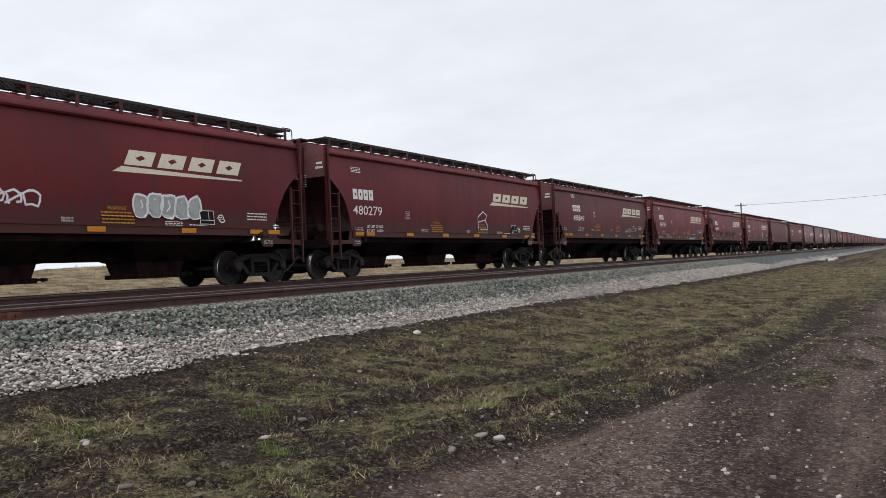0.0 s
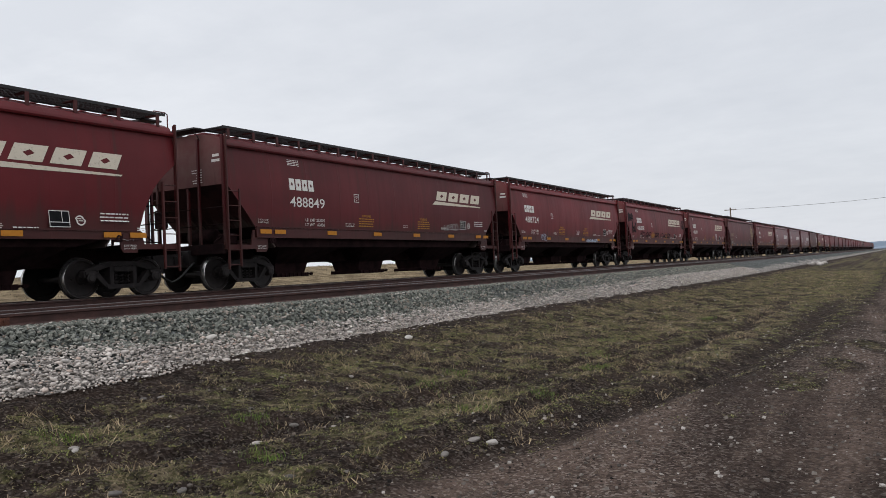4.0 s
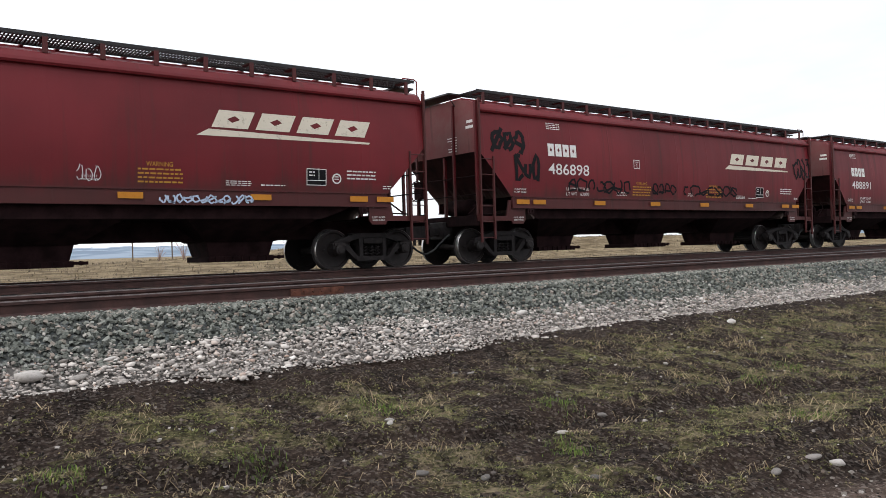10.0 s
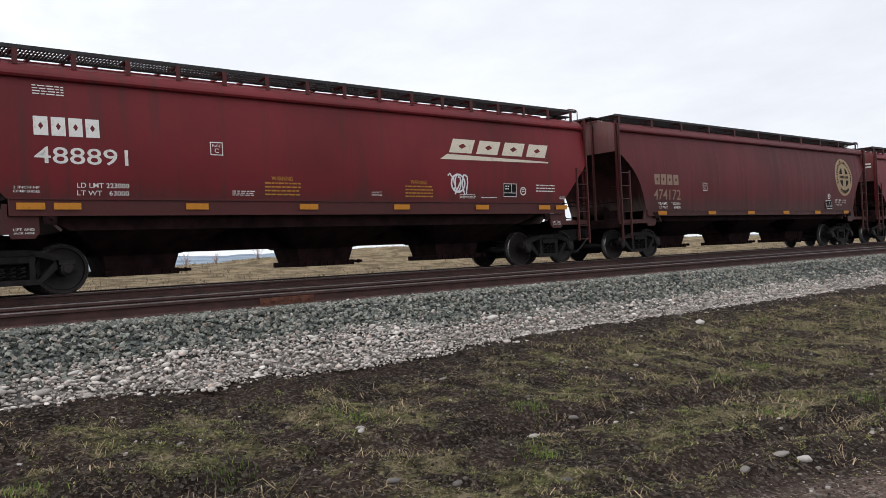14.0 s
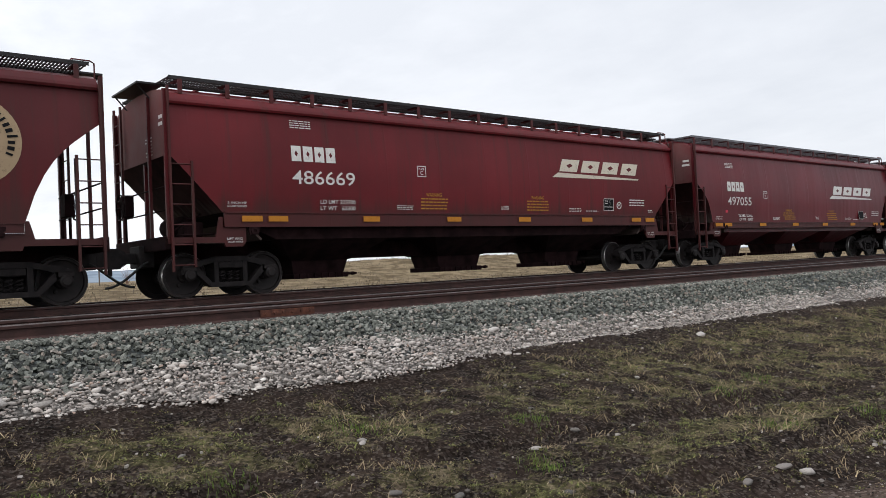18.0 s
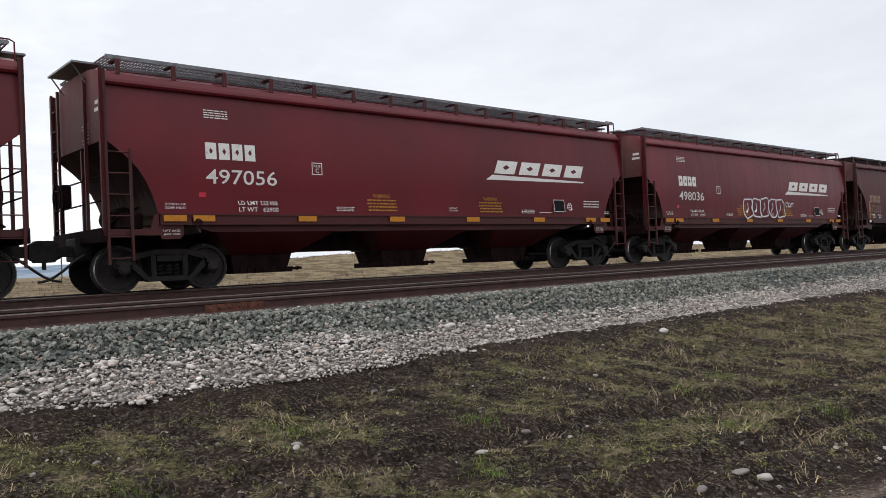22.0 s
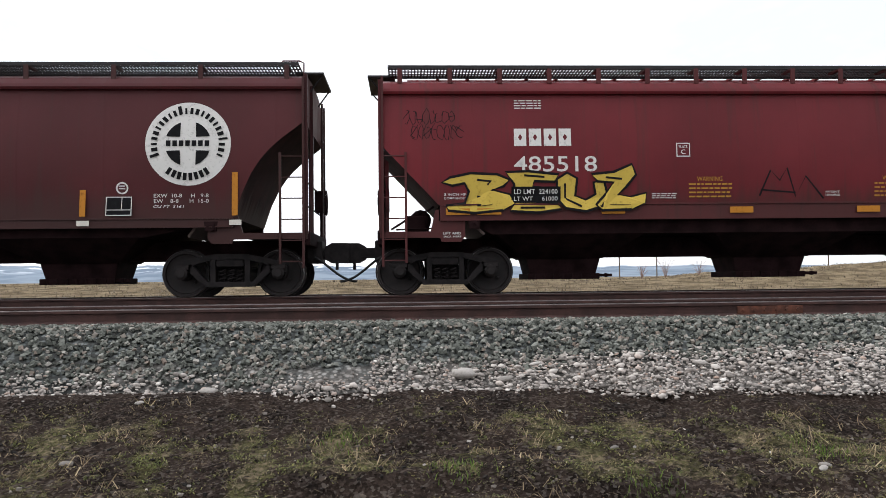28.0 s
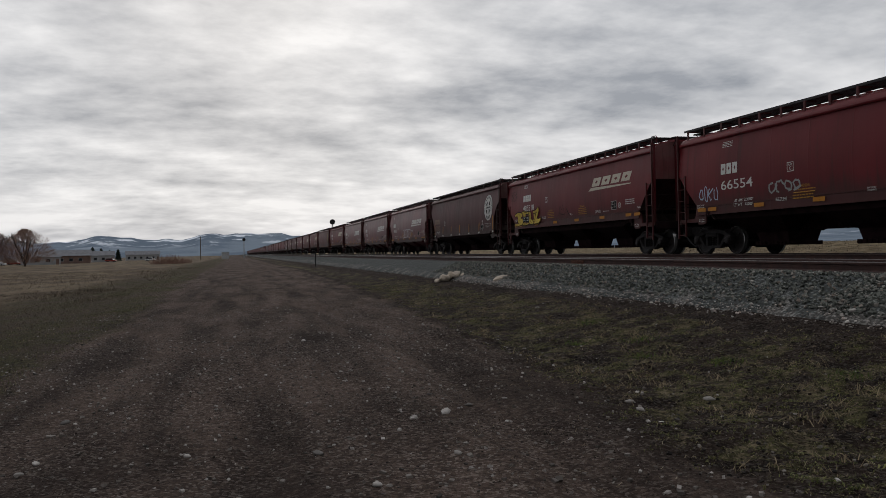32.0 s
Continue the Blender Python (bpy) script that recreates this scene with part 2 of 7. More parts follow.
WHITE_STENCIL = faded("white_stencil_paint", (0.62, 0.60, 0.57))
CREAM_STENCIL = faded("cream_stencil_paint", (0.55, 0.49, 0.40))
YELLOW_STENCIL = faded("yellow_stencil_paint", (0.38, 0.19, 0.035))
DIM_STENCIL = faded("dim_tan_stencil_paint", (0.24, 0.165, 0.125))
TAN_STENCIL = faded("tan_stencil_paint", (0.33, 0.24, 0.15))
ORANGE_TAPE = faded("orange_reflective_tape", (0.43, 0.175, 0.025), 0.45)
WHITE_TAPE = faded("white_reflective_tape", (0.60, 0.57, 0.50), 0.4)
RED_PLATE = simple("red_marker", (0.5, 0.02, 0.05), 0.4, 0, 0.2, 8, 0.05)
BLACK_PANEL = simple("black_panel_paint", (0.008, 0.008, 0.009), 0.7, 0, 0.3, 9, 0.05, 0.08)
SPRAY_YELLOW = faded("yellow_spray_paint", (0.52, 0.37, 0.07))
SPRAY_BLACK = faded("black_spray_paint", (0.010, 0.009, 0.010))
SPRAY_WHITE = faded("white_spray_paint", (0.62, 0.61, 0.62))
SPRAY_GREY = faded("grey_spray_paint", (0.30, 0.31, 0.30))
SPRAY_BLUE = faded("pale_blue_spray_paint", (0.42, 0.50, 0.62))
RAIL_STEEL = simple("weathered_rail_steel", (0.046, 0.021, 0.0175), 0.85, 0.0, 0.35, 5.0, 0.2)
RAIL_TOP = simple("worn_rail_head", (0.10, 0.084, 0.08), 0.45, 0.8, 0.35, 9.0, 0.05)
RUST_BAR = simple("rusty_joint_bar", (0.095, 0.034, 0.020), 0.85, 0.1, 0.4, 14.0, 0.4)
TIE_WOOD = simple("weathered_tie_timber", (0.085, 0.055, 0.042), 0.9, 0.0, 0.45, 8.0, 0.5)


# ---- building helpers ----
class Build:
    """Collects faces of one mesh."""

    def __init__(self):
        self.v, self.f, self.m = [], [], []
        self.slot = 0

    def add(self, verts, faces):
        n = len(self.v)
        self.v += [tuple(p) for p in verts]
        self.f += [tuple(i + n for i in f) for f in faces]
        self.m += [self.slot] * len(faces)
        return self

    def box(self, x0, x1, y0, y1, z0, z1, c=0.0):
        """A box whose corners along z are cut by c."""
        if c <= 0:
            v = [(x, y, z) for z in (z0, z1) for x, y in ((x0, y0), (x1, y0), (x1, y1), (x0, y1))]
            return self.add(v, [(3, 2, 1, 0), (4, 5, 6, 7), (0, 1, 5, 4), (1, 2, 6, 5), (2, 3, 7, 6), (3, 0, 4, 7)])
        v = []
        for z, s in ((z0, c), (z0 + c, 0), (z1 - c, 0), (z1, c)):
            v += [(x0 + s, y0 + s, z), (x1 - s, y0 + s, z), (x1 - s, y1 - s, z), (x0 + s, y1 - s, z)]
        f = [(3, 2, 1, 0), (12, 13, 14, 15)]
        for k in range(3):
            f += [(4 * k + i, 4 * k + (i + 1) % 4, 4 * k + 4 + (i + 1) % 4, 4 * k + 4 + i) for i in range(4)]
        return self.add(v, f)

    def prism(self, pts, y0, y1):
        """An outline in x and z, drawn anticlockwise seen from -y, pushed from y0 to y1."""
        n = len(pts)
        v = [(x, y0, z) for x, z in pts] + [(x, y1, z) for x, z in pts]
        f = [tuple(range(n)), tuple(reversed(range(n, 2 * n)))]
        f += [(i, i + n, (i + 1) % n + n, (i + 1) % n) for i in range(n)]
        return self.add(v, f)

    def tube(self, pts, r, n=6, close=True):
        """A round bar along points."""
        pts = [Vector(p) for p in pts]
        rings = []
        for i, p in enumerate(pts):
            d = (pts[min(i + 1, len(pts) - 1)] - pts[max(i - 1, 0)]).normalized()
            a = d.cross(Vector((0, 0, 1)) if abs(d.z) < 0.9 else Vector((1, 0, 0))).normalized()
            b = d.cross(a)
            rings += [p + r * (math.cos(2 * math.pi * k / n) * a + math.sin(2 * math.pi * k / n) * b) for k in range(n)]
        f = [(i * n + k, i * n + (k + 1) % n, i * n + n + (k + 1) % n, i * n + n + k) for i in range(len(pts) - 1) for k in range(n)]
        if close:
            f += [tuple(reversed(range(n))), tuple(range(len(rings) - n, len(rings)))]
        return self.add(rings, f)

    def lathe(self, centre, profile, n=20, axis="y"):
        """A profile of (radius, along) turned about an axis."""
        v = []
        for r, a in profile:
            for k in range(n):
                c, s = r * math.cos(2 * math.pi * k / n), r * math.sin(2 * math.pi * k / n)
                p = {"y": (c, a, s), "z": (c, s, a), "x": (a, c, s)}[axis]
                v.append((centre[0] + p[0], centre[1] + p[1], centre[2] + p[2]))
        f = [(i * n + k, i * n + (k + 1) % n, i * n + n + (k + 1) % n, i * n + n + k) for i in range(len(profile) - 1) for k in range(n)]
        if axis != "y":
            f = [tuple(reversed(q)) for q in f]
        return self.add(v, f)

    def mesh(self, name, mats, smooth=0.0):
        me = bpy.data.meshes.new(name)
        me.from_pydata(self.v, [], self.f)
        for mt in mats if isinstance(mats, (list, tuple)) else [mats]:
            me.materials.append(mt)
        if any(self.m):
            me.polygons.foreach_set("material_index", self.m)
        if smooth:
            me.polygons.foreach_set("use_smooth", [True] * len(self.f))
            me.set_sharp_from_angle(angle=radians(smooth))
        me.update()
        return me


def part(name, b, mats, parent, label="", smooth=0.0, at=None):
    """Links a Build or a mesh as one object under a thing or a part."""
    me = b.mesh(name, mats, smooth) if isinstance(b, Build) else b
    ob = new(name, me)
    if at is not None:
        ob.location = at
    ob.parent = parent
    if label:
        tagged(ob, label)
    return ob


def thing(name, label, category, group="", kind="", b=None, mats=None, smooth=0.0, at=None):
    ob = new(name, b.mesh(name, mats, smooth) if b else None)
    if at is not None:
        ob.location = at
    return tagged(ob, label, category, group, kind)


def joined(name, verts, faces, mats, smooth=0.0, index=None):
    """A big mesh from numpy arrays."""
    me = bpy.data.meshes.new(name)
    me.from_pydata(verts.tolist(), [], faces.tolist())
    for mt in mats if isinstance(mats, (list, tuple)) else [mats]:
        me.materials.append(mt)
    if index is not None:
        me.polygons.foreach_set("material_index", index)
    if smooth:
        me.polygons.foreach_set("use_smooth", [True] * len(faces))
    me.update()
    return me


# ---- lie of the land ----
RAIL_A, RAIL_B, GAUGE = 9.553, 16.085, 1.505       # near rail of the empty track, near rail of the train's track
LINE_Y = RAIL_B + GAUGE / 2


def smooth_step(a, b, x):
    t = np.clip((x - a) / (b - a), 0, 1)
    return t * t * (3 - 2 * t)


def waves(x, y, size, seed):
    """Cheap smooth unevenness from a few crossed sines, about -1 to 1."""
    rng = np.random.default_rng(seed)
    total = 0
    for k in range(7):
        a, ph, w = rng.uniform(0, 6.28), rng.uniform(0, 6.28), rng.uniform(0.6, 1.9)
        total = total + np.sin((np.cos(a) * x + np.sin(a) * y) * w * 6.28 / size + ph)
    return total / 4.0


def road_edge(x):
    """Where the dirt road gives way to the grassy verge."""
    y = np.interp(x, [-60, -33, -20, -13, -8, -5, 0, 4.5, 5.7, 7.3, 8.4, 10.3, 15, 30], [4.9, 4.5, 4.1, 3.75, 3.4, 2.95, 2.9, 2.72, 2.45, 2.0, 1.65, 1.2, 0.75, 0.4])
    return y + 0.07 * np.sin(np.asarray(x) * 1.7 + 1) + 0.05 * np.sin(np.asarray(x) * 4.1)


TOE_X = [-60, -20, -14.7, -10.5, -9, -7.9, -6, -5.1, -4, -3, -2, -1.5, -1, -0.47, -0.2, 0.29, 0.74, 1.4, 1.9, 2.4, 2.85, 3.4, 4.0, 4.6, 5.2, 5.6, 6.1, 6.7, 7.7, 9, 10.5, 12, 14, 16, 19, 24, 30, 41, 80]
TOE_Y = [7.0, 7.05, 7.14, 7.19, 7.15, 7.26, 7.36, 7.05, 7.2, 7.48, 7.54, 7.52, 7.47, 7.37, 7.19, 7.23, 7.46, 7.38, 7.31, 7.25, 7.0, 7.2, 7.1, 6.95, 7.03, 7.05, 7.28, 7.3, 7.34, 7.4, 7.4, 7.36, 7.38, 7.35, 7.19, 7.06, 6.85, 6.7, 6.7]


def toe(x):
    """The foot of the ballast bank, scalloped where gravel has slid down."""
    x = np.asarray(x, float)
    return np.interp(x, TOE_X, TOE_Y) + 0.025 * np.sin(x * 4.3) + 0.018 * np.sin(x * 9.7 + 1)


# old wheel ruts: places along them, depth, width
RUTS = (([-1, 0.5, 2.4, 3.1, 4.0, 5.8, 8.0, 12, 18], [5.3, 5.2, 5.03, 5.0, 4.87, 4.6, 4.15, 3.6, 3.3], 0.06, 0.15),
        ([3, 5, 7.8, 10, 12, 16, 29], [3.5, 3.2, 2.97, 2.97, 2.75, 2.55, 2.7], 0.07, 0.14),
        ([4, 6, 8, 10, 15, 29], [2.75, 2.45, 2.1, 1.75, 1.4, 1.3], 0.05, 0.20))


def rut_offset(x, y, rut):
    """Distance from a rut's line, and how much of the rut there is at this x."""
    d = y - np.interp(x, rut[0], rut[1]) - 0.05 * np.sin(x * 1.1) - 0.03 * np.sin(x * 2.7)
    return d, smooth_step(rut[0][0], rut[0][0] + 1.5, x) * (1 - smooth_step(rut[0][-1] - 6, rut[0][-1], x))


def turf(x, y):
    """How well the grass covers the verge, 0 to 1."""
    x, y = np.asarray(x, float), np.asarray(y, float)
    c = 0.56 + 0.42 * waves(x, y, 1.3, 31) + 0.34 * waves(x, y, 0.48, 32) + 0.16 * waves(x, y, 3.7, 30) + 0.15 * smooth_step(6, 14, x)
    c = c * smooth_step(-0.20, 0.40, y - road_edge(x)) * (1 - smooth_step(-0.85, -0.22, y - toe(x) + 0.12 * waves(x, y, 1.1, 29)))
    strip = smooth_step(6, 9, x) * np.exp(-((y - np.interp(x, [6, 10, 16, 40], [1.6, 0.6, -0.3, -0.8])) / 0.45) ** 2)
    c = np.maximum(c, strip * (0.35 + 0.6 * waves(x, y, 2.3, 28)))
    for rut in RUTS:
        d, along = rut_offset(x, y, rut)
        c = c * (1 - 0.9 * along * np.exp(-(d / (1.5 * rut[3])) ** 2))
    return np.clip(c, 0, 1)


def ground_z(x, y):
    x, y = np.asarray(x, float), np.asarray(y, float)
    z = np.interp(y, [-3000, -60, -14, -6, -3.5, -1, 4.2, 6, 7.3, 8.2, 20, 23, 30, 38, 75, 3000],
                  [-2.5, -1.9, -1.75, -1.45, -1.22, -1.17, -1.13, -0.92, -0.69, -0.70, -0.70, -0.62, -0.4, -0.3, -0.3, -0.5])
    near = np.exp(-((x - 5) / 70.0) ** 2)
    verge = smooth_step(2.2, 3.4, y) * (1 - smooth_step(6.8, 7.4, y))
    z = z + near * (0.035 * waves(x, y, 1.7, 1) + 0.02 * waves(x, y, 0.6, 2)) * (0.35 + 0.65 * verge) * (1 - smooth_step(7.2, 7.8, y))
    for centre, deep in ((2.15, 0.05), (0.25, 0.04), (-1.45, 0.035)):
        z = z - near * deep * np.exp(-((y - centre + 0.03 * x * (centre > 2) - 0.2 * np.sin(x * 0.3)) / 0.22) ** 2)
    lumps = near * verge * (1 - smooth_step(30, 40, np.abs(x)))
    z = z + lumps * (0.012 * waves(x, y, 0.33, 51) * (1 + waves(x, y, 2.1, 52)) + 0.008 * waves(x, y, 0.19, 53))
    for rut in RUTS:
        d, along = rut_offset(x, y, rut)
        deep, wide = rut[2:]
        z = z + along * (-deep * np.exp(-(d / wide) ** 2) + 0.55 * deep * np.exp(-((d - 2.1 * wide) / wide) ** 2) + 0.4 * deep * np.exp(-((d + 2.1 * wide) / wide) ** 2))
    top = np.interp(x, [-120, -60, -50, -40, -35, -30, -25, 0, 5, 9, 14, 17, 20, 23, 27, 33, 48, 75, 150], [0.1, 0.3, 0.5, 0.72, 0.45, 0.1, 0.18, 0.2, 0.28, 0.08, 0.15, 0.25, 0.46, 0.60, 0.80, 1.12, 1.12, 1.0, 0.5])
    top = top - 0.07 + 0.05 * waves(x, y, 7, 3) + 0.035 * waves(x, y, 2.6, 4)
    berm = smooth_step(34, 47, y) * (1 - smooth_step(52, 64, y)) * (1 - 0.7 * smooth_step(150, 420, np.abs(x)))
    return z + berm * (top + 0.35)


def make_ground():
    far = np.geomspace(70, 3000, 16)
    xs = np.concatenate([-far[::-1], np.arange(-64, -13, 0.4), np.arange(-13, 28, 0.11), np.arange(28, 70, 0.34), far[1:]])
    ys = np.concatenate([-np.geomspace(16, 3000, 16)[::-1], np.arange(-15, -4, 0.5), np.arange(-4, 2, 0.16), np.arange(2, 7.6, 0.085), np.arange(8, 22, 2.0),
                         np.arange(22, 34, 2.0), np.arange(34, 66, 1.0), np.geomspace(68, 3000, 14)])
    X, Y = np.meshgrid(xs, ys, indexing="ij")
    Z = ground_z(X, Y)
    v = np.stack([X, Y, Z], -1).reshape(-1, 3)
    i, j = np.meshgrid(np.arange(len(xs) - 1), np.arange(len(ys) - 1), indexing="ij")
    a = (i * len(ys) + j).ravel()
    f = np.stack([a, a + len(ys), a + len(ys) + 1, a + 1], -1)
    n = Nodes("earth_grass_and_dirt_road", 0.95, 0, 0.05)

    def mask(name):
        node = n.nt.nodes.new("ShaderNodeAttribute")
        node.attribute_name = name
        return node.outputs["Fac"]
    grown, beside = mask("turf"), mask("from_road")
    P = n.geo.outputs["Position"]
    px, py, pz = n.position()
    big, mid, fine, grit = n.noise(0.5, 5, vector=P), n.noise(2.3, 5, 0.65, vector=P), n.noise(11, 5, 0.7, vector=P), n.noise(55, 3, 0.7, vector=P)
    soil = n.mix(n.step(mid, 0.35, 0.65), (0.0062, 0.0042, 0.0034), (0.036, 0.0245, 0.0185))
    soil = n.mix(n.math("MULTIPLY", n.step(grit, 0.6, 0.75), 0.35), soil, (0.10, 0.080, 0.064))
    green = n.mix(n.step(fine, 0.35, 0.65), (0.020, 0.0200, 0.0088), (0.130, 0.120, 0.053))
    straw = n.mix(n.step(fine, 0.3, 0.7), (0.075, 0.054, 0.037), (0.34, 0.265, 0.180))
    # packed, pebbly dirt of the road with damp wheel ruts
    dirt = n.mix(n.step(n.noise(0.8, 5, 0.6, vector=P, stretch=(0.35, 1.6, 1)), 0.35, 0.68), (0.034, 0.0230, 0.0180), (0.165, 0.118, 0.094))
    dirt = n.mix(n.math("MULTIPLY", n.step(fine, 0.56, 0.42), 0.5), dirt, (0.014, 0.010, 0.009))
    crumb = n.nt.nodes.new("ShaderNodeRGBToBW")
    n.nt.links.new(n.voronoi(46, "Color", vector=P), crumb.inputs[0])
    grain = n.ramp(crumb.outputs[0], (0.2, (0.020, 0.0134, 0.0108)), (0.5, (0.095, 0.066, 0.054)), (0.72, (0.21, 0.155, 0.130)), (0.8, (0.42, 0.355, 0.31)))
    dirt = n.mix(n.math("ADD", n.math("MULTIPLY", n.step(big, 0.35, 0.65), 0.3), 0.15), dirt, grain)
    soil = n.mix(0.35, soil, n.mix(1.0, grain, (0.5, 0.5, 0.5), "MULTIPLY"))
    patchy = n.math("ADD", n.math("MULTIPLY", n.noise(6, 7, 0.7, vector=P), 0.5), n.math("MULTIPLY", n.noise(30, 6, 0.75, vector=P), 0.5))
    verge = n.mix(n.math("MULTIPLY", n.step(n.math("ADD", patchy, n.math("MULTIPLY", n.math("SUBTRACT", grown, 0.62), 0.30)), 0.50, 0.54), 0.7), soil, green)
    dead = n.math("ADD", n.math("MULTIPLY", n.noise(4.1, 6, 0.7, vector=P), 0.5), n.math("MULTIPLY", n.noise(29, 5, 0.75, vector=P), 0.5))
    verge = n.mix(n.math("MULTIPLY", n.step(n.math("ADD", dead, n.math("MULTIPLY", n.math("SUBTRACT", grown, 0.5), 0.12)), 0.54, 0.60), 0.6), verge, straw)
    peb = n.voronoi(34, vector=P)
    dirt = n.mix(n.math("MULTIPLY", n.math("MULTIPLY", n.step(peb, 0.32, 0.18), n.step(fine, 0.48, 0.62)), 0.8), dirt, (0.20, 0.175, 0.155))
    dirt = n.mix(n.math("MULTIPLY", n.step(grit, 0.52, 0.75), 0.45), dirt, (0.12, 0.10, 0.088))
    track = n.noise(0.9, 5, 0.6, vector=P, stretch=(0.09, 1.25, 1))
    dirt = n.mix(n.math("MULTIPLY", n.step(track, 0.48, 0.66), 0.6), dirt, n.mix(1.0, dirt, (0.40, 0.39, 0.39), "MULTIPLY"))
    wob = n.math("ADD", n.math("MULTIPLY", n.math("SUBTRACT", mid, 0.5), 1.5), n.math("MULTIPLY", n.math("SUBTRACT", big, 0.5), 1.4))
    edge = n.math("MAXIMUM", n.math("ADD", beside, n.math("MULTIPLY", wob, 0.35)), n.math("SUBTRACT", n.math("MULTIPLY", grown, 1.6), 0.6))
    col = n.mix(n.step(edge, -0.25, 0.15), dirt, verge)
    left = n.math("ADD", py, n.math("MULTIPLY", wob, 1.4))
    meadow = n.mix(n.step(n.noise(0.22, 6, 0.65, vector=P, stretch=(0.6, 1.5, 1)), 0.42, 0.60), n.mix(0.65, straw, soil), n.mix(0.35, straw, (0.13, 0.100, 0.070)))
    rough_grass = n.mix(n.step(big, 0.42, 0.58), n.mix(0.6, soil, green), n.mix(0.22, soil, straw))
    col = n.mix(n.step(left, -2.3, -3.4), col, n.mix(n.step(left, -7.0, -11.5), rough_grass, meadow))
    beyond = n.mix(n.step(n.noise(0.8, 6, 0.7, vector=P), 0.4, 0.62), (0.115, 0.085, 0.05), (0.26, 0.20, 0.125))
    beyond = n.mix(n.math("MULTIPLY", n.step(mid, 0.55, 0.7), 0.55), beyond, (0.065, 0.055, 0.032))
    col = n.mix(n.step(py, 20.0, 22.0), col, beyond)
    n.bump(n.math("ADD", n.math("MULTIPLY", fine, 0.8), n.math("MULTIPLY", grit, 0.5)), 1.0, 0.10)
    ground = new("ground", joined("ground", v, f, n.done(col), 1))
    flat_x, flat_y = v[:, 0], v[:, 1]
    for name, values in (("turf", turf(flat_x, flat_y)), ("from_road", np.clip(flat_y - road_edge(flat_x), -2, 2))):
        ground.data.attributes.new(name, "FLOAT", "POINT").data.foreach_set("value", values.astype(np.float32))
    tagged(ground, "dark damp earth with patchy spring grass and a rutted dirt road", "ground", kind="structure")


make_ground()


def chip_shapes(rng, count, flat=0.7):
    """A few low, angular stone shapes of eight to ten corners."""
    shapes = []
    base = np.array([(-1, -1, -1), (1, -1, -1), (1, 1, -1), (-1, 1, -1), (-1, -1, 1), (1, -1, 1), (1, 1, 1), (-1, 1, 1)], float) * 0.6
    faces = np.array([(4, 5, 6, 7), (0, 1, 5, 4), (1, 2, 6, 5), (2, 3, 7, 6), (3, 0, 4, 7)])
    for _ in range(count):
        p = base * rng.uniform(0.55, 1.2, (8, 3)) * (1, rng.uniform(0.6, 1.0), rng.uniform(0.45, 0.85) * flat / 0.7)
        shapes.append(p)
    return np.array(shapes), faces


def round_shape():
    """A ball of few faces, for rounded stones."""
    bm = bmesh.new()
    bmesh.ops.create_icosphere(bm, subdivisions=1, radius=1.0)
    v = np.array([q.co[:] for q in bm.verts])
    f = np.array([[q.index for q in face.verts] for face in bm.faces])
    bm.free()
    return v, f


def scatter(name, places, sizes, rng, mats, shapes, faces, label, category, tilt=1.0, smooth=0):
    """Many loose pieces of stone in one mesh."""
    n, k = len(places), shapes.shape[1]
    p = shapes[rng.integers(0, len(shapes), n)] * sizes[:, None, None]
    ang = rng.uniform(-1, 1, (n, 3)) * (0.7 * tilt, 0.7 * tilt, 3.14)
    c, s = np.cos(ang), np.sin(ang)
    one, nil = np.ones(n), np.zeros(n)
    rx = np.stack([one, nil, nil, nil, c[:, 0], -s[:, 0], nil, s[:, 0], c[:, 0]], -1).reshape(n, 3, 3)
    ry = np.stack([c[:, 1], nil, s[:, 1], nil, one, nil, -s[:, 1], nil, c[:, 1]], -1).reshape(n, 3, 3)
    rz = np.stack([c[:, 2], -s[:, 2], nil, s[:, 2], c[:, 2], nil, nil, nil, one], -1).reshape(n, 3, 3)
    p = np.einsum("nij,nkj->nki", rz @ ry @ rx, p) + places[:, None]
    f = (faces[None] + (np.arange(n) * k)[:, None, None]).reshape(-1, faces.shape[1])
    ob = new(name, joined(name, p.reshape(-1, 3), f, mats, smooth))
    return tagged(ob, label, category, kind="stuff")


def ballast_z(x, y):
    """Surface of the ballast bank: shoulder, track bed, far slope."""
    t = toe(x)
    up = np.clip((y - t) / (8.42 - t), 0, 1)
    z = -0.72 + 0.56 * up ** 0.85
    z = np.where(y > 8.42, -0.155, z)
    return np.where(y > 12.2, -0.155 - 0.10 * smooth_step(12.2, 13.2, y) * (1 - smooth_step(14, 15, y)), z)


def stone_material(name, ramp, rough=0.85, speck=0.3):
    n = Nodes(name, rough, 0, 0.3)
    col = n.ramp(n.geo.outputs["Random Per Island"], *ramp)
    fine = n.noise(40, 4, 0.7)
    col = n.mix(n.math("MULTIPLY", n.step(fine, 0.4, 0.7), speck), col, n.mix(1.0, col, (0.45, 0.45, 0.45), "MULTIPLY"))
    n.bump(fine, 0.4, 0.01)
    return n.done(col)


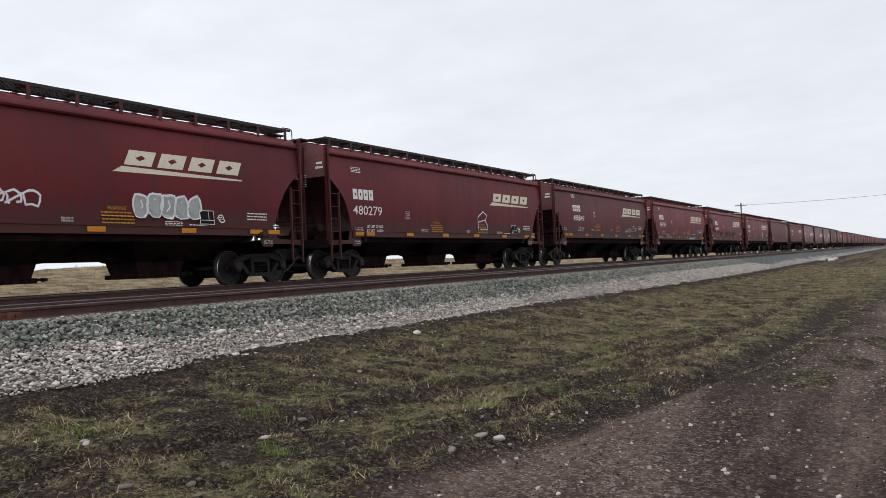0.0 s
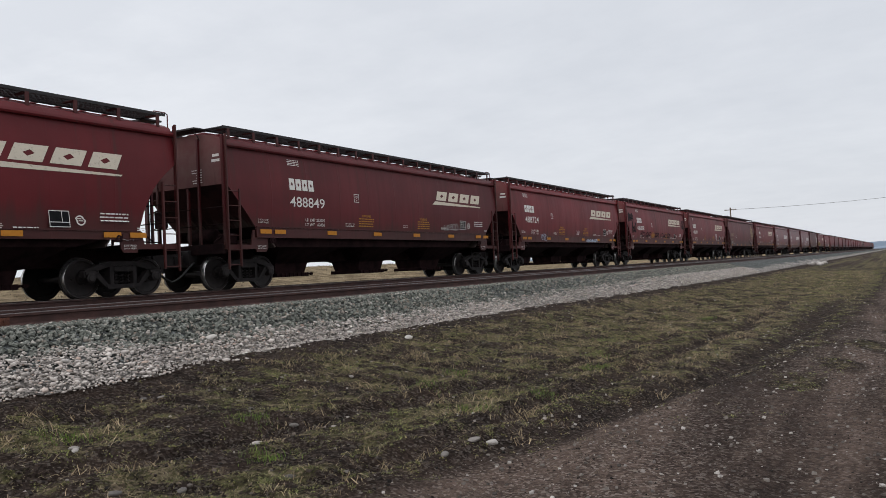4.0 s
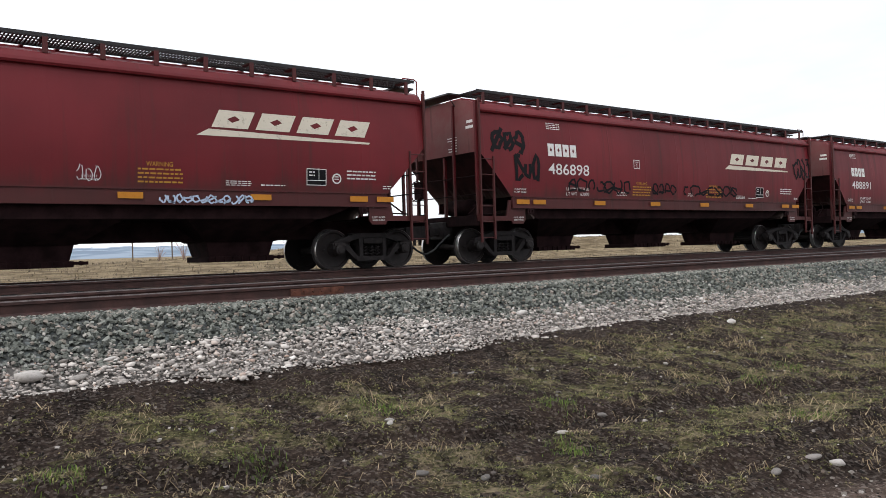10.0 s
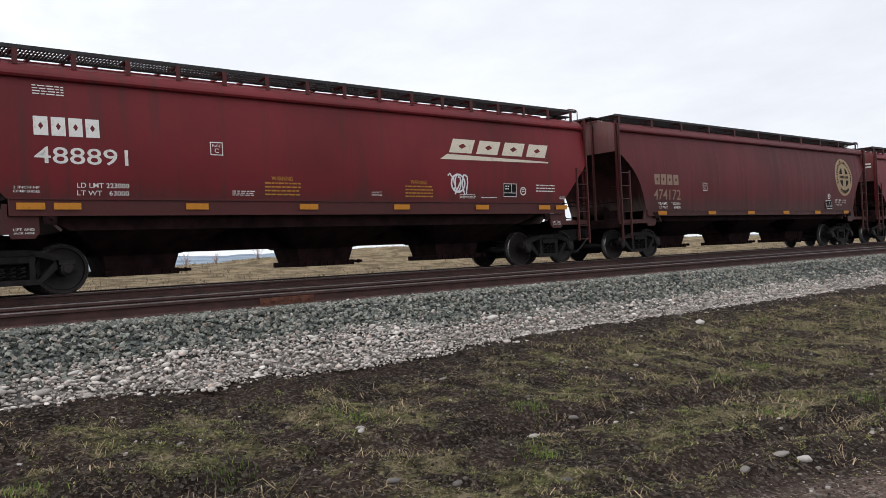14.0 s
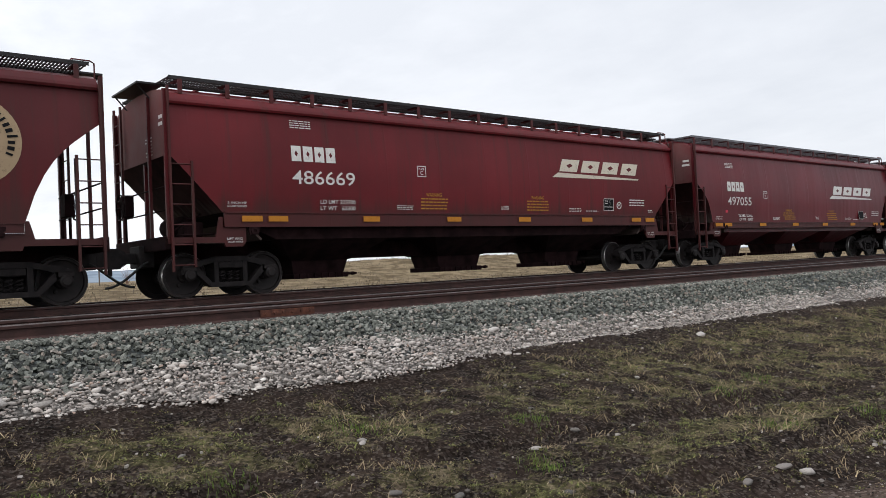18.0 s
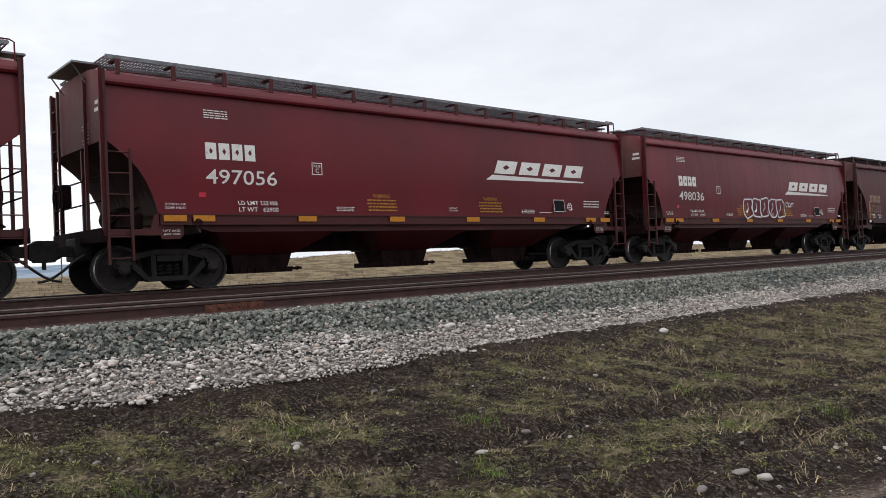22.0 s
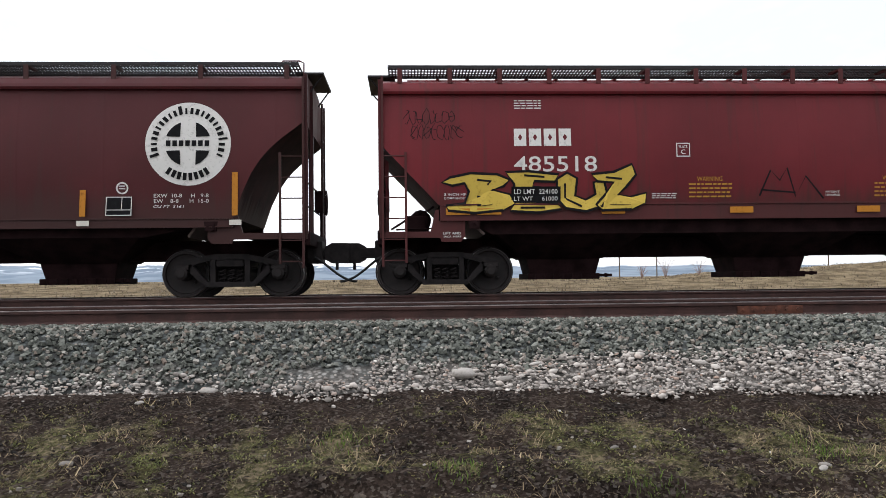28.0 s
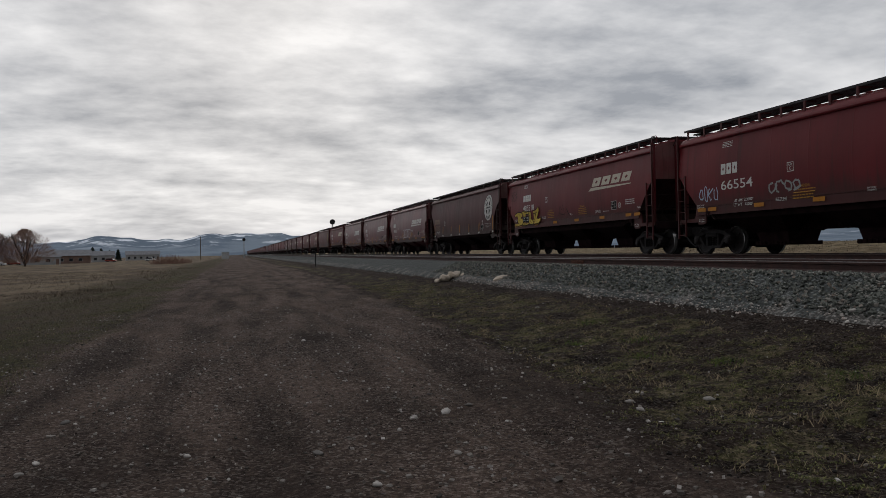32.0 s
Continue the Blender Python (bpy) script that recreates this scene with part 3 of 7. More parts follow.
BALLAST = stone_material("grey_green_ballast_stone", [(0.0, (0.036, 0.038, 0.032)), (0.45, (0.112, 0.117, 0.100)), (0.8, (0.20, 0.202, 0.178)), (0.92, (0.185, 0.145, 0.118)), (1.0, (0.34, 0.32, 0.285))])
LIMESTONE = stone_material("pale_round_gravel", [(0.0, (0.10, 0.088, 0.078)), (0.25, (0.22, 0.195, 0.175)), (0.6, (0.37, 0.33, 0.298)), (0.85, (0.50, 0.455, 0.415)), (0.93, (0.33, 0.235, 0.185)), (1.0, (0.66, 0.625, 0.58))], speck=0.22)
CLOD = stone_material("dark_earth_clod", [(0.0, (0.0065, 0.0045, 0.0036)), (0.6, (0.024, 0.0165, 0.0125)), (0.92, (0.070, 0.052, 0.040)), (1.0, (0.15, 0.122, 0.100))], 0.95)
PEBBLE = stone_material("dusty_pebble", [(0.0, (0.05, 0.042, 0.036)), (0.45, (0.115, 0.096, 0.083)), (0.8, (0.22, 0.195, 0.172)), (1.0, (0.46, 0.425, 0.39))])


def make_ballast():
    xs = np.concatenate([-np.geomspace(60, 1500, 14)[::-1], np.arange(-58, 66, 0.3), np.geomspace(66, 1500, 14)])
    ys = np.concatenate([np.linspace(0, 1, 14)])
    rows = []
    for u in np.concatenate([ys, 1 + np.array([0.2, 1, 2.5, 3.7, 4.2, 5, 5.8, 6.6, 8, 10, 11]) / 1.0]):
        y = np.where(u <= 1, toe(xs) - 0.06 + (8.42 - toe(xs) + 0.06) * u, 8.42 + (u - 1))
        z = ballast_z(xs, y) - 0.03 - 0.20 * (u == 0) - 0.05 * (0 < u) * (u < 0.1)
        if u > 11.5:
            z = z - 0.55
        rows.append(np.stack([xs, y + 0 * xs, z], -1))
    v = np.concatenate(rows)
    k = len(xs)
    i, j = np.meshgrid(np.arange(len(rows) - 1), np.arange(k - 1), indexing="ij")
    a = (i * k + j).ravel()
    f = np.stack([a, a + 1, a + k + 1, a + k], -1)
    n = Nodes("ballast_bed", 0.95, 0, 0.03)
    P = n.geo.outputs["Position"]
    px, py, pz = n.position()
    cell = n.voronoi(21, "Color", vector=P)
    bw = n.nt.nodes.new("ShaderNodeRGBToBW")
    n.nt.links.new(cell, bw.inputs[0])
    dist = n.voronoi(21, vector=P)
    grey = n.ramp(bw.outputs[0], (0.0, (0.025, 0.029, 0.028)), (0.5, (0.085, 0.094, 0.090)), (1.0, (0.19, 0.195, 0.19)))
    pale = n.ramp(bw.outputs[0], (0.0, (0.15, 0.13, 0.115)), (0.5, (0.30, 0.27, 0.245)), (1.0, (0.45, 0.415, 0.38)))
    wob = n.math("MULTIPLY", n.math("SUBTRACT", n.noise(0.6, 4, vector=P), 0.5), 0.5)
    spread = n.math("ADD", n.math("MULTIPLY", n.step(px, -1.5, 2.5), 0.75), n.math("MULTIPLY", n.step(n.noise(1.7, 4, 0.6, vector=P), 0.46, 0.58), 0.55), True)
    col = n.mix(n.math("MULTIPLY", n.step(n.math("ADD", pz, wob), -0.46, -0.54), spread), grey, pale)
    col = n.mix(n.math("MULTIPLY", n.step(dist, 0.3, 0.6), 0.7), col, (0.03, 0.028, 0.026))
    n.bump(dist, -0.9, 0.05)
    bed = new("ballast", joined("ballast", v, f, n.done(col), 1))
    tagged(bed, "bank of crushed grey-green stone with pale gravel at its foot", "ballast", kind="structure")
    rng = np.random.default_rng(11)
    shapes, faces = chip_shapes(rng, 24)
    # crushed stone, thickest where one passes closest
    parts = []
    for x0, x1, per in ((-30, -9, 180), (-9, 16, 520), (16, 48, 180)):
        m = int((x1 - x0) * 1.75 * per)
        parts.append(np.stack([rng.uniform(x0, x1, m), rng.uniform(7.45, 9.2, m)], -1))
    q = np.concatenate(parts)
    low = np.where(q[:, 0] > -0.5, 7.66, toe(q[:, 0]) + 0.12) + 0.07 * waves(q[:, 0], q[:, 1], 1.2, 5)
    q = q[q[:, 1] > low]
    z = ballast_z(q[:, 0], q[:, 1]) - 0.005
    scatter("ballast_stones", np.column_stack([q, z]), rng.uniform(0.022, 0.047, len(q)), rng, BALLAST, shapes, faces,
            "loose crushed grey-green stones on the railway bank", "stones")
    # pale rounded gravel at the foot of the bank
    rv, rf = round_shape()
    rs = np.array([rv * rng.uniform(0.75, 1.15, (len(rv), 1)) * (1, rng.uniform(0.65, 0.95), rng.uniform(0.45, 0.7)) for _ in range(16)])
    parts = []
    for x0, x1, per in ((-28, -3, 420), (-3, 16, 1500), (16, 48, 420)):
        m = int((x1 - x0) * 1.25 * per)
        parts.append(np.stack([rng.uniform(x0, x1, m), rng.uniform(-0.30, 0.95, m)], -1))
    q = np.concatenate(parts)
    y = toe(q[:, 0]) + q[:, 1]
    right = smooth_step(-0.6, 1.2, q[:, 0])
    top = np.where(q[:, 0] > 0.3, 7.79, toe(q[:, 0]) + 0.22) + 0.06 * waves(q[:, 0], y, 1.4, 60)
    thick = (0.60 + 0.35 * waves(q[:, 0], y, 2.4, 61)) * (1 - right) + right
    thick = np.maximum(thick, smooth_step(-1.0, -0.5, q[:, 0]) * (1 - smooth_step(0.7, 1.3, q[:, 0])) * (q[:, 1] < 0.35))
    keep = (rng.uniform(0, 1, len(q)) < thick) & (y < top + rng.normal(0, 0.045, len(q)))
    keep &= rng.uniform(0, 1, len(q)) < np.where(q[:, 1] > 0.0, 1.0, 0.5 * np.exp(q[:, 1] / 0.06))
    q, y = q[keep], y[keep]
    size = 0.0095 * np.exp(np.abs(rng.normal(0, 0.52, len(q))))
    size = np.minimum(size * np.where(rng.uniform(0, 1, len(q)) < 0.05, 1.7, 1.0), 0.048)
    z = np.maximum(ballast_z(q[:, 0], y), ground_z(q[:, 0], y)) + size * 0.1
    spots = np.column_stack([q[:, 0], y, z])
    big = size > 0.0155
    scatter("pale_gravel", spots[~big], size[~big] * 1.3, rng, LIMESTONE, shapes, faces, "pale gravel spilled along the foot of the bank", "gravel", 0.6)
    scatter("cobbles", spots[big], size[big], rng, LIMESTONE, rs * 1.2 * (1, 1, 0.8), rf, "pale rounded cobbles among the gravel", "cobbles", 0.45, 1)
    # clods of dark earth
    parts = []
    for x0, x1, y0, y1, m in ((-10, 16, 2.2, 7.4, 22000), (-30, -10, 2.6, 7.3, 5000), (16, 50, 1.0, 7.2, 7000), (-16, 12, -3.4, 2.6, 12000)):
        parts.append(np.stack([rng.uniform(x0, x1, m), rng.uniform(y0, y1, m)], -1))
    q = np.concatenate(parts)
    q = q[rng.uniform(0, 1, len(q)) < 0.55 + 0.5 * waves(q[:, 0], q[:, 1], 1.5, 8)]
    size = (0.007 + 0.024 * rng.uniform(0, 1, len(q)) ** 2.2) * np.where(q[:, 1] < road_edge(q[:, 0]), 0.55, 1.0)
    z = ground_z(q[:, 0], q[:, 1]) + size * 0.1
    scatter("earth_clods", np.column_stack([q, z]), size, rng, CLOD, shapes, faces, "crumbs and clods of dark damp earth", "soil", 0.8)
    # pebbles in the road and the verge
    m = 26000
    q = np.concatenate([np.stack([rng.uniform(-22, 26, m), rng.uniform(-5, 7.2, m)], -1), np.stack([rng.uniform(-14, -1, 6000), rng.uniform(-5, 4, 6000)], -1), np.stack([rng.uniform(2, 17, 5000), rng.uniform(-2.5, 2.8, 5000)], -1)])
    m = len(q)
    dens = np.where(q[:, 1] < road_edge(q[:, 0]), 0.8, 0.5)
    q = q[rng.uniform(0, 1, m) < dens]
    size = 0.006 + 0.024 * rng.uniform(0, 1, len(q)) ** 3.5
    z = ground_z(q[:, 0], q[:, 1]) + size * 0.15
    scatter("pebbles", np.column_stack([q, z]), size, rng, PEBBLE, shapes, faces, "small dusty pebbles trodden into the dirt", "pebbles", 0.5)
    # bigger loose stones on the road
    m = 2600
    q = np.stack([rng.uniform(-15, 3, m), rng.uniform(-4.5, 4.2, m)], -1)
    q = q[(q[:, 1] < road_edge(q[:, 0]) + 0.8) & (rng.uniform(0, 1, m) < 0.55 + 0.4 * waves(q[:, 0], q[:, 1], 3.1, 62))]
    size = 0.014 + 0.030 * rng.uniform(0, 1, len(q)) ** 2.5
    scatter("loose_stones", np.column_stack([q, ground_z(q[:, 0], q[:, 1]) + size * 0.05]), size, rng, PEBBLE, shapes, faces, "loose grey stones strewn over the dirt road", "stones", 0.5)


make_ballast()


# ---- the two tracks ----
def rail_profile():
    head = [(-0.036, -0.012), (-0.030, 0.0), (0.030, 0.0), (0.036, -0.012), (0.035, -0.042), (0.010, -0.052), (0.009, -0.135), (0.070, -0.160), (0.072, -0.172)]
    return head + [(-0.072, -0.172), (-0.070, -0.160), (-0.009, -0.135), (-0.010, -0.052), (-0.035, -0.042)]


def rail_build(y):
    b = Build()
    prof = rail_profile()
    n = len(prof)
    v = [(x, y + py, pz) for x in (-1400, -300, -60, -20, 0, 20, 60, 300, 1400) for py, pz in prof]
    for s in range(8):
        for k in range(n):
            b.slot = 1 if k in (0, 1, 2) else 0
            b.f.append((s * n + k, s * n + (k + 1) % n, s * n + n + (k + 1) % n, s * n + n + k))
            b.m.append(b.slot)
    b.v = v
    return b


def tie_mesh(seed):
    rng = random.Random(seed)
    b = Build().box(-0.115, 0.115, -1.3, 1.3, -0.18, 0, 0.012)
    b.v = [(x + rng.uniform(-0.01, 0.01), y + rng.uniform(-0.03, 0.03), z + rng.uniform(-0.006, 0.006)) for x, y, z in b.v]
    return b.mesh("tie", TIE_WOOD)


def make_track(y, label, reach):
    track = thing("railway_track", label, "track", kind="structure")
    for k in (0, 1):
        part("rail", rail_build(y + k * GAUGE), [RAIL_STEEL, RAIL_TOP], track, "rust-brown steel rail with a worn bright head")
    meshes = [tie_mesh(s) for s in range(5)]
    rng = random.Random(3)
    x = -reach
    while x < reach * 1.5:
        t = part("tie", meshes[rng.randrange(5)], None, track)
        t.location = (x + rng.uniform(-0.03, 0.03), y + GAUGE / 2 + rng.uniform(-0.05, 0.05), -0.172 + rng.uniform(-0.012, 0.004))
        t.rotation_euler = (0, 0, rng.uniform(-0.012, 0.012))
        x += 0.53
    return track


track_near = make_track(RAIL_A, "empty siding track of rusty rails on timber ties", 24)
make_track(RAIL_B, "main line track under the train", 16)


def joint(track, x, y):
    b = Build().prism([(x - 0.40, -0.150), (x + 0.40, -0.150), (x + 0.40, -0.050), (x - 0.40, -0.050)], y - 0.040, y - 0.012)
    bar = part("joint_bar", b, RUST_BAR, track, "rusty bolted joint bar")
    for k in range(6):
        part("bolt", Build().lathe((x - 0.33 + k * 0.132, y - 0.04, -0.095), [(0.0, -0.024), (0.02, -0.024), (0.02, 0.004)], 6), RUST_BAR, bar)


joint(track_near, 5.0, RAIL_A)
joint(track_near, -21.0, RAIL_A)

# ---- covered hopper cars ----
# Along a car: x from its middle, y from its centre line (the seen side is -y), z from the rail tops.
WHEEL_R = 0.465
EAVE, SILL_TOP, SILL_LOW = 3.87, 1.72, 1.43


class Kind:
    """Sizes of one kind of car."""

    def __init__(self, half, trucks, cut_z, cut_x, curved, boards, posts, board_z, base, eave=EAVE, sill=SILL_TOP, sill_low=SILL_LOW, board_in=0.64):
        self.half, self.trucks, self.cut_z, self.cut_x, self.curved = half, trucks, cut_z, cut_x, curved
        self.boards, self.posts, self.board_z, self.base = boards, posts, board_z, base
        self.eave, self.sill, self.sill_low, self.board_in = eave, sill, sill_low, board_in

    def low(self, x):
        """The lower edge of the side sheet."""
        d = self.half - abs(x)
        if d >= self.cut_x:
            return self.sill
        u = d / self.cut_x
        return self.cut_z + (self.sill - self.cut_z) * (0.55 * u + 0.45 * u ** 4.5 if self.curved else u)


STANDARD = Kind(8.16, 6.945, 2.86, 1.08, False, GRATE, 17, 4.44, 1.79)
LONGER = Kind(8.42, 7.0, 2.86, 1.08, False, GRATE, 17, 4.44, 1.79)
NEWER = Kind(8.0, 6.65, 2.90, 0.98, True, GALV, 15, 4.52, 1.82, 3.95, 1.50, 1.31, 0.52)
LOWER = Kind(8.16, 6.945, 2.80, 1.08, False, GRATE, 17, 4.33, 1.79, 3.77, 1.62, 1.34)
CURVED = Kind(8.20, 6.945, 3.22, 1.15, True, GRATE, 15, 4.46, 1.79, 3.90, 1.52, 1.33)
SHORTER = Kind(8.55, 7.05, 3.35, 1.32, True, GRATE, 11, 4.50, 1.86, 3.97, 1.50, 1.34, 0.56)
OLDER = Kind(8.75, 7.25, 3.35, 1.32, True, GRATE, 11, 4.50, 1.86, 3.97, 1.50, 1.34, 0.56)


def half_width(z):
    """The side sheets bulge gently."""
    u = (z - SILL_TOP) / (EAVE - SILL_TOP)
    return 1.575 + 0.055 * math.sin(math.pi * min(1, max(0, u)) ** 0.9) - 0.085 * max(0, u) ** 2.2


def body_build(kind):
    b = Build()
    h, c = kind.half, kind.cut_x
    cut = [h - c * k / 8 for k in range(9)]
    xs = [-x for x in cut] + [-h + c + (2 * (h - c)) * k / 8 for k in range(1, 8)] + cut[::-1]
    rings = []
    for x in xs:
        lo = kind.low(x)
        lift = kind.eave - EAVE
        side = [(-half_width(lo + (kind.eave - lo) * k / 8), lo + (kind.eave - lo) * k / 8) for k in range(9)]
        roof = [(-1.560, 3.875), (-1.580, 3.92), (-1.565, 3.975), (-1.49, 3.985), (-1.475, 4.02), (-1.40, 4.12), (-1.22, 4.20), (-0.80, 4.27), (0, 4.30)]
        halfring = side + [(y, z + lift) for y, z in roof]
        rings.append([(x, y, z) for y, z in halfring] + [(x, -y, z) for y, z in reversed(halfring[:-1])])
    n = len(rings[0])
    v = [p for r in rings for p in r]
    f = [(i * n + k, i * n + n + k, i * n + n + k + 1, i * n + k + 1) for i in range(len(xs) - 1) for k in range(n - 1)]
    b.add(v, f)
    b.f += [tuple(range(n)), tuple(reversed(range(len(v) - n, len(v))))]
    b.m += [2, 2]
    # the underside takes the slope sheets' colour, grime with shade painted in
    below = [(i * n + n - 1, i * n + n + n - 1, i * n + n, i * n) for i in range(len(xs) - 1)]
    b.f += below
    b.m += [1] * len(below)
    return b


GATES = (-4.5, -0.2, 3.9)


BRIM = 1.16


def hopper_build(kind):
    """The hopper trough below the sills, closed at the ends by slopes."""
    k = kind.trucks / 6.945
    e, top = kind.half - kind.cut_x, kind.sill
    outline = [(-e, top), (GATES[0] * k - 1.55, BRIM), (GATES[2] * k + 1.55, BRIM), (e, top)]
    v = [(x, y, z) for y in (-1.44, 1.44) for x, z in outline]
    return Build().add(v, [(0, 1, 2, 3), (7, 6, 5, 4), (0, 4, 5, 1), (1, 5, 6, 2), (2, 6, 7, 3)])


def chute_build(kind):
    """One funnel that narrows to its outlet gate; open valleys lie between the funnels."""
    v = [(s * 0.80, t * 0.64, 0.70) for s, t in ((-1, -1), (1, -1), (1, 1), (-1, 1))] + [(s * 1.46, t * 1.43, BRIM) for s, t in ((-1, -1), (1, -1), (1, 1), (-1, 1))]
    return Build().add(v, [(3, 2, 1, 0), (0, 1, 5, 4), (1, 2, 6, 5), (2, 3, 7, 6), (3, 0, 4, 7)])


def slope_sheet_build(kind, s):
    """The end slope sheet, hung a little inside and below the side sheets' edge."""
    b = Build()
    h, n = kind.half, 8
    reach = kind.cut_x + 0.85
    pts = []
    for k in range(n + 1):
        u = k / n
        z = kind.cut_z + 0.02 - (kind.cut_z - 1.12) * (u if not kind.curved else u ** 1.35)
        pts.append((h - 0.01 - reach * u, z))
    v = [(s * x, y, z) for x, z in pts for y in (-1.50, 1.50)] + [(s * (x - 0.03), y, z + 0.04) for x, z in pts for y in (-1.50, 1.50)]
    m = 2 * (n + 1)
    f = []
    for k in range(n):
        a = 2 * k
        f += [(a, a + 1, a + 3, a + 2), (a + m + 1, a + m, a + m + 2, a + m + 3), (a, a + 2, a + m + 2, a + m), (a + 1, a + m + 1, a + m + 3, a + 3)]
    if s > 0:
        f = [tuple(reversed(q)) for q in f]
    return b.add(v, f)


def gate_build(kind):
    b = Build()
    w = 0.68
    v = [(s * (w + 0.10 * (z > 0.5)), t * (0.52 + 0.1 * (z > 0.5)), z) for z in (0.39, 0.80) for s, t in ((-1, -1), (1, -1), (1, 1), (-1, 1))]
    b.add(v, [(3, 2, 1, 0), (4, 5, 6, 7), (0, 1, 5, 4), (1, 2, 6, 5), (2, 3, 7, 6), (3, 0, 4, 7)])
    b.box(-w - 0.06, w + 0.05, -0.66, 0.66, 0.275, 0.395, 0.01)
    b.box(w + 0.05, w + 0.32, -0.62, -0.52, 0.32, 0.38)
    for k in range(7):
        b.box(-w + 0.08 + k * 0.19, -w + 0.11 + k * 0.19, -0.70, -0.66, 0.275, 0.395)
    b.lathe((w + 0.18, -0.66, 0.35), [(0.0, -0.03), (0.045, -0.03), (0.045, 0.04)], 8)
    return b


def sill_build(kind):
    e = kind.half - kind.cut_x - 0.02
    b = Build().box(-e, e, -1.600, -1.552, kind.sill_low, kind.sill, 0.008)
    b.box(-e, e, -1.625, -1.552, kind.sill - 0.012, kind.sill + 0.018)
    return b.box(-e, e, -1.625, -1.552, kind.sill_low - 0.012, kind.sill_low + 0.014)


def end_sill_build(kind, s):
    """The deck beam at one end, on the seen side; s is -1 at the left end."""
    h = kind.half
    c, lo = kind.cut_x, kind.sill_low
    pts = [(-h - 0.05, 1.10), (-h + c + 0.02, 1.10), (-h + c + 0.05, 1.02), (-h + c + 0.42, 1.02), (-h + c + 0.50, 1.12), (-h + c + 0.50, lo - 0.014), (-h + c, lo - 0.014), (-h + c, lo + 0.2), (-h + c - 0.07, lo + 0.2), (-h + c - 0.16, 1.22), (-h - 0.05, 1.22)]
    if s > 0:
        pts = [(-x, z) for x, z in reversed(pts)]
    return Build().prism(pts, -1.56, -1.51)


def deck_build(kind, s):
    h = kind.half
    b = Build()
    x0, x1 = sorted((s * (h + 0.06), s * (h - 1.3)))
    b.box(x0, x1, -1.50, 1.50, 1.16, 1.225)
    x0, x1 = sorted((s * (h + 0.10), s * (h - 0.02)))
    b.box(x0, x1, -1.52, 1.52, 0.98, 1.25, 0.01)
    return b


def centre_sill_build(kind):
    return Build().box(-kind.half - 0.1, kind.half + 0.1, -0.24, 0.24, 0.73, 1.14)


def coupler_build(length):
    b = Build().box(0, length - 0.34, -0.09, 0.09, 0.76, 0.98, 0.02)
    pts = [(length - 0.44, 0.74), (length - 0.30, 0.66), (length + 0.02, 0.66), (length + 0.06, 0.74), (length + 0.06, 1.02), (length + 0.0, 1.08), (length - 0.30, 1.08), (length - 0.44, 1.0)]
    b.prism(pts, -0.17, 0.05)
    b.box(length - 0.1, length + 0.1, -0.02, 0.15, 0.77, 0.99, 0.03)
    b.box(length - 0.22, length - 0.16, -0.19, -0.13, 0.52, 0.70)
    return b.box(-0.1, 0.20, -0.3, 0.3, 0.66, 1.12, 0.02)


def hose_build(length):
    pts = []
    for k in range(11):
        u = k / 10
        pts.append((0.05 + (length + 0.02) * u, -0.36, 0.78 - 0.50 * math.sin(math.pi * 0.5 * u) ** 1.3))
    return Build().tube(pts, 0.028, 6)


def ladder_build(x, w, z0, z1, tall, y=-1.62):
    """Two stiles and rungs on the side; the outer stile runs on up to the roof."""
    b = Build()
    b.box(x - 0.022, x + 0.022, y - 0.03, y + 0.03, z0, tall)
    b.box(x + w - 0.018, x + w + 0.018, y - 0.03, y + 0.03, z0 + 0.08, z1)
    z = z0 + 0.12
    while z < z1 - 0.05:
        b.tube([(x, y, z), (x + w, y, z)], 0.013, 5)
        z += 0.40
    return b


def end_ladder_build(x, y, z0, z1):
    b = Build()
    for yy in (y, y + 0.44):
        b.box(x - 0.03, x + 0.03, yy - 0.018, yy + 0.018, z0, z1)
    z = z0 + 0.15
    while z < z1 - 0.05:
        b.tube([(x, y, z), (x, y + 0.44, z)], 0.012, 5)
        z += 0.42
    return b


def post_build(x, y, z0, z1, w=0.04):
    return Build().box(x - w, x + w, y - w, y + w, z0, z1)


def handrail_build(x):
    b = Build()
    b.tube([(x, -1.5, 2.25), (x, 1.5, 2.25)], 0.016, 6)
    b.tube([(x, -1.5, 1.78), (x, 1.5, 1.78)], 0.016, 6)
    return b


def brake_wheel_build(x, s):
    b = Build()
    c, r = (x, 0.95, 2.02), 0.27
    ring = [(c[0], c[1] + r * math.cos(a * math.pi / 10), c[2] + r * math.sin(a * math.pi / 10)) for a in range(21)]
    b.tube(ring, 0.016, 5, False)
    for k in range(5):
        a = k * 2 * math.pi / 5
        b.tube([c, (c[0], c[1] + r * math.cos(a), c[2] + r * math.sin(a))], 0.011, 4)
    x0, x1 = sorted((x - s * 0.06, x - s * 0.24))
    b.box(x0, x1, 0.78, 1.12, 1.80, 2.28, 0.02)
    return b.tube([(x - s * 0.12, 0.95, 1.8), (x - s * 0.12, 0.95, 1.1)], 0.02, 5)


def tank_build(x):
    """Air reservoir and brake gear on the end deck."""
    b = Build().lathe((x, 0.1, 1.52), [(0, -0.55), (0.16, -0.53), (0.22, -0.45), (0.22, 0.45), (0.16, 0.53), (0, 0.55)], 12)
    b.box(x - 0.3, x + 0.1, -1.1, -0.75, 1.24, 1.56, 0.03)
    return b.box(x - 0.12, x + 0.16, -0.62, -0.4, 1.24, 1.48, 0.03)


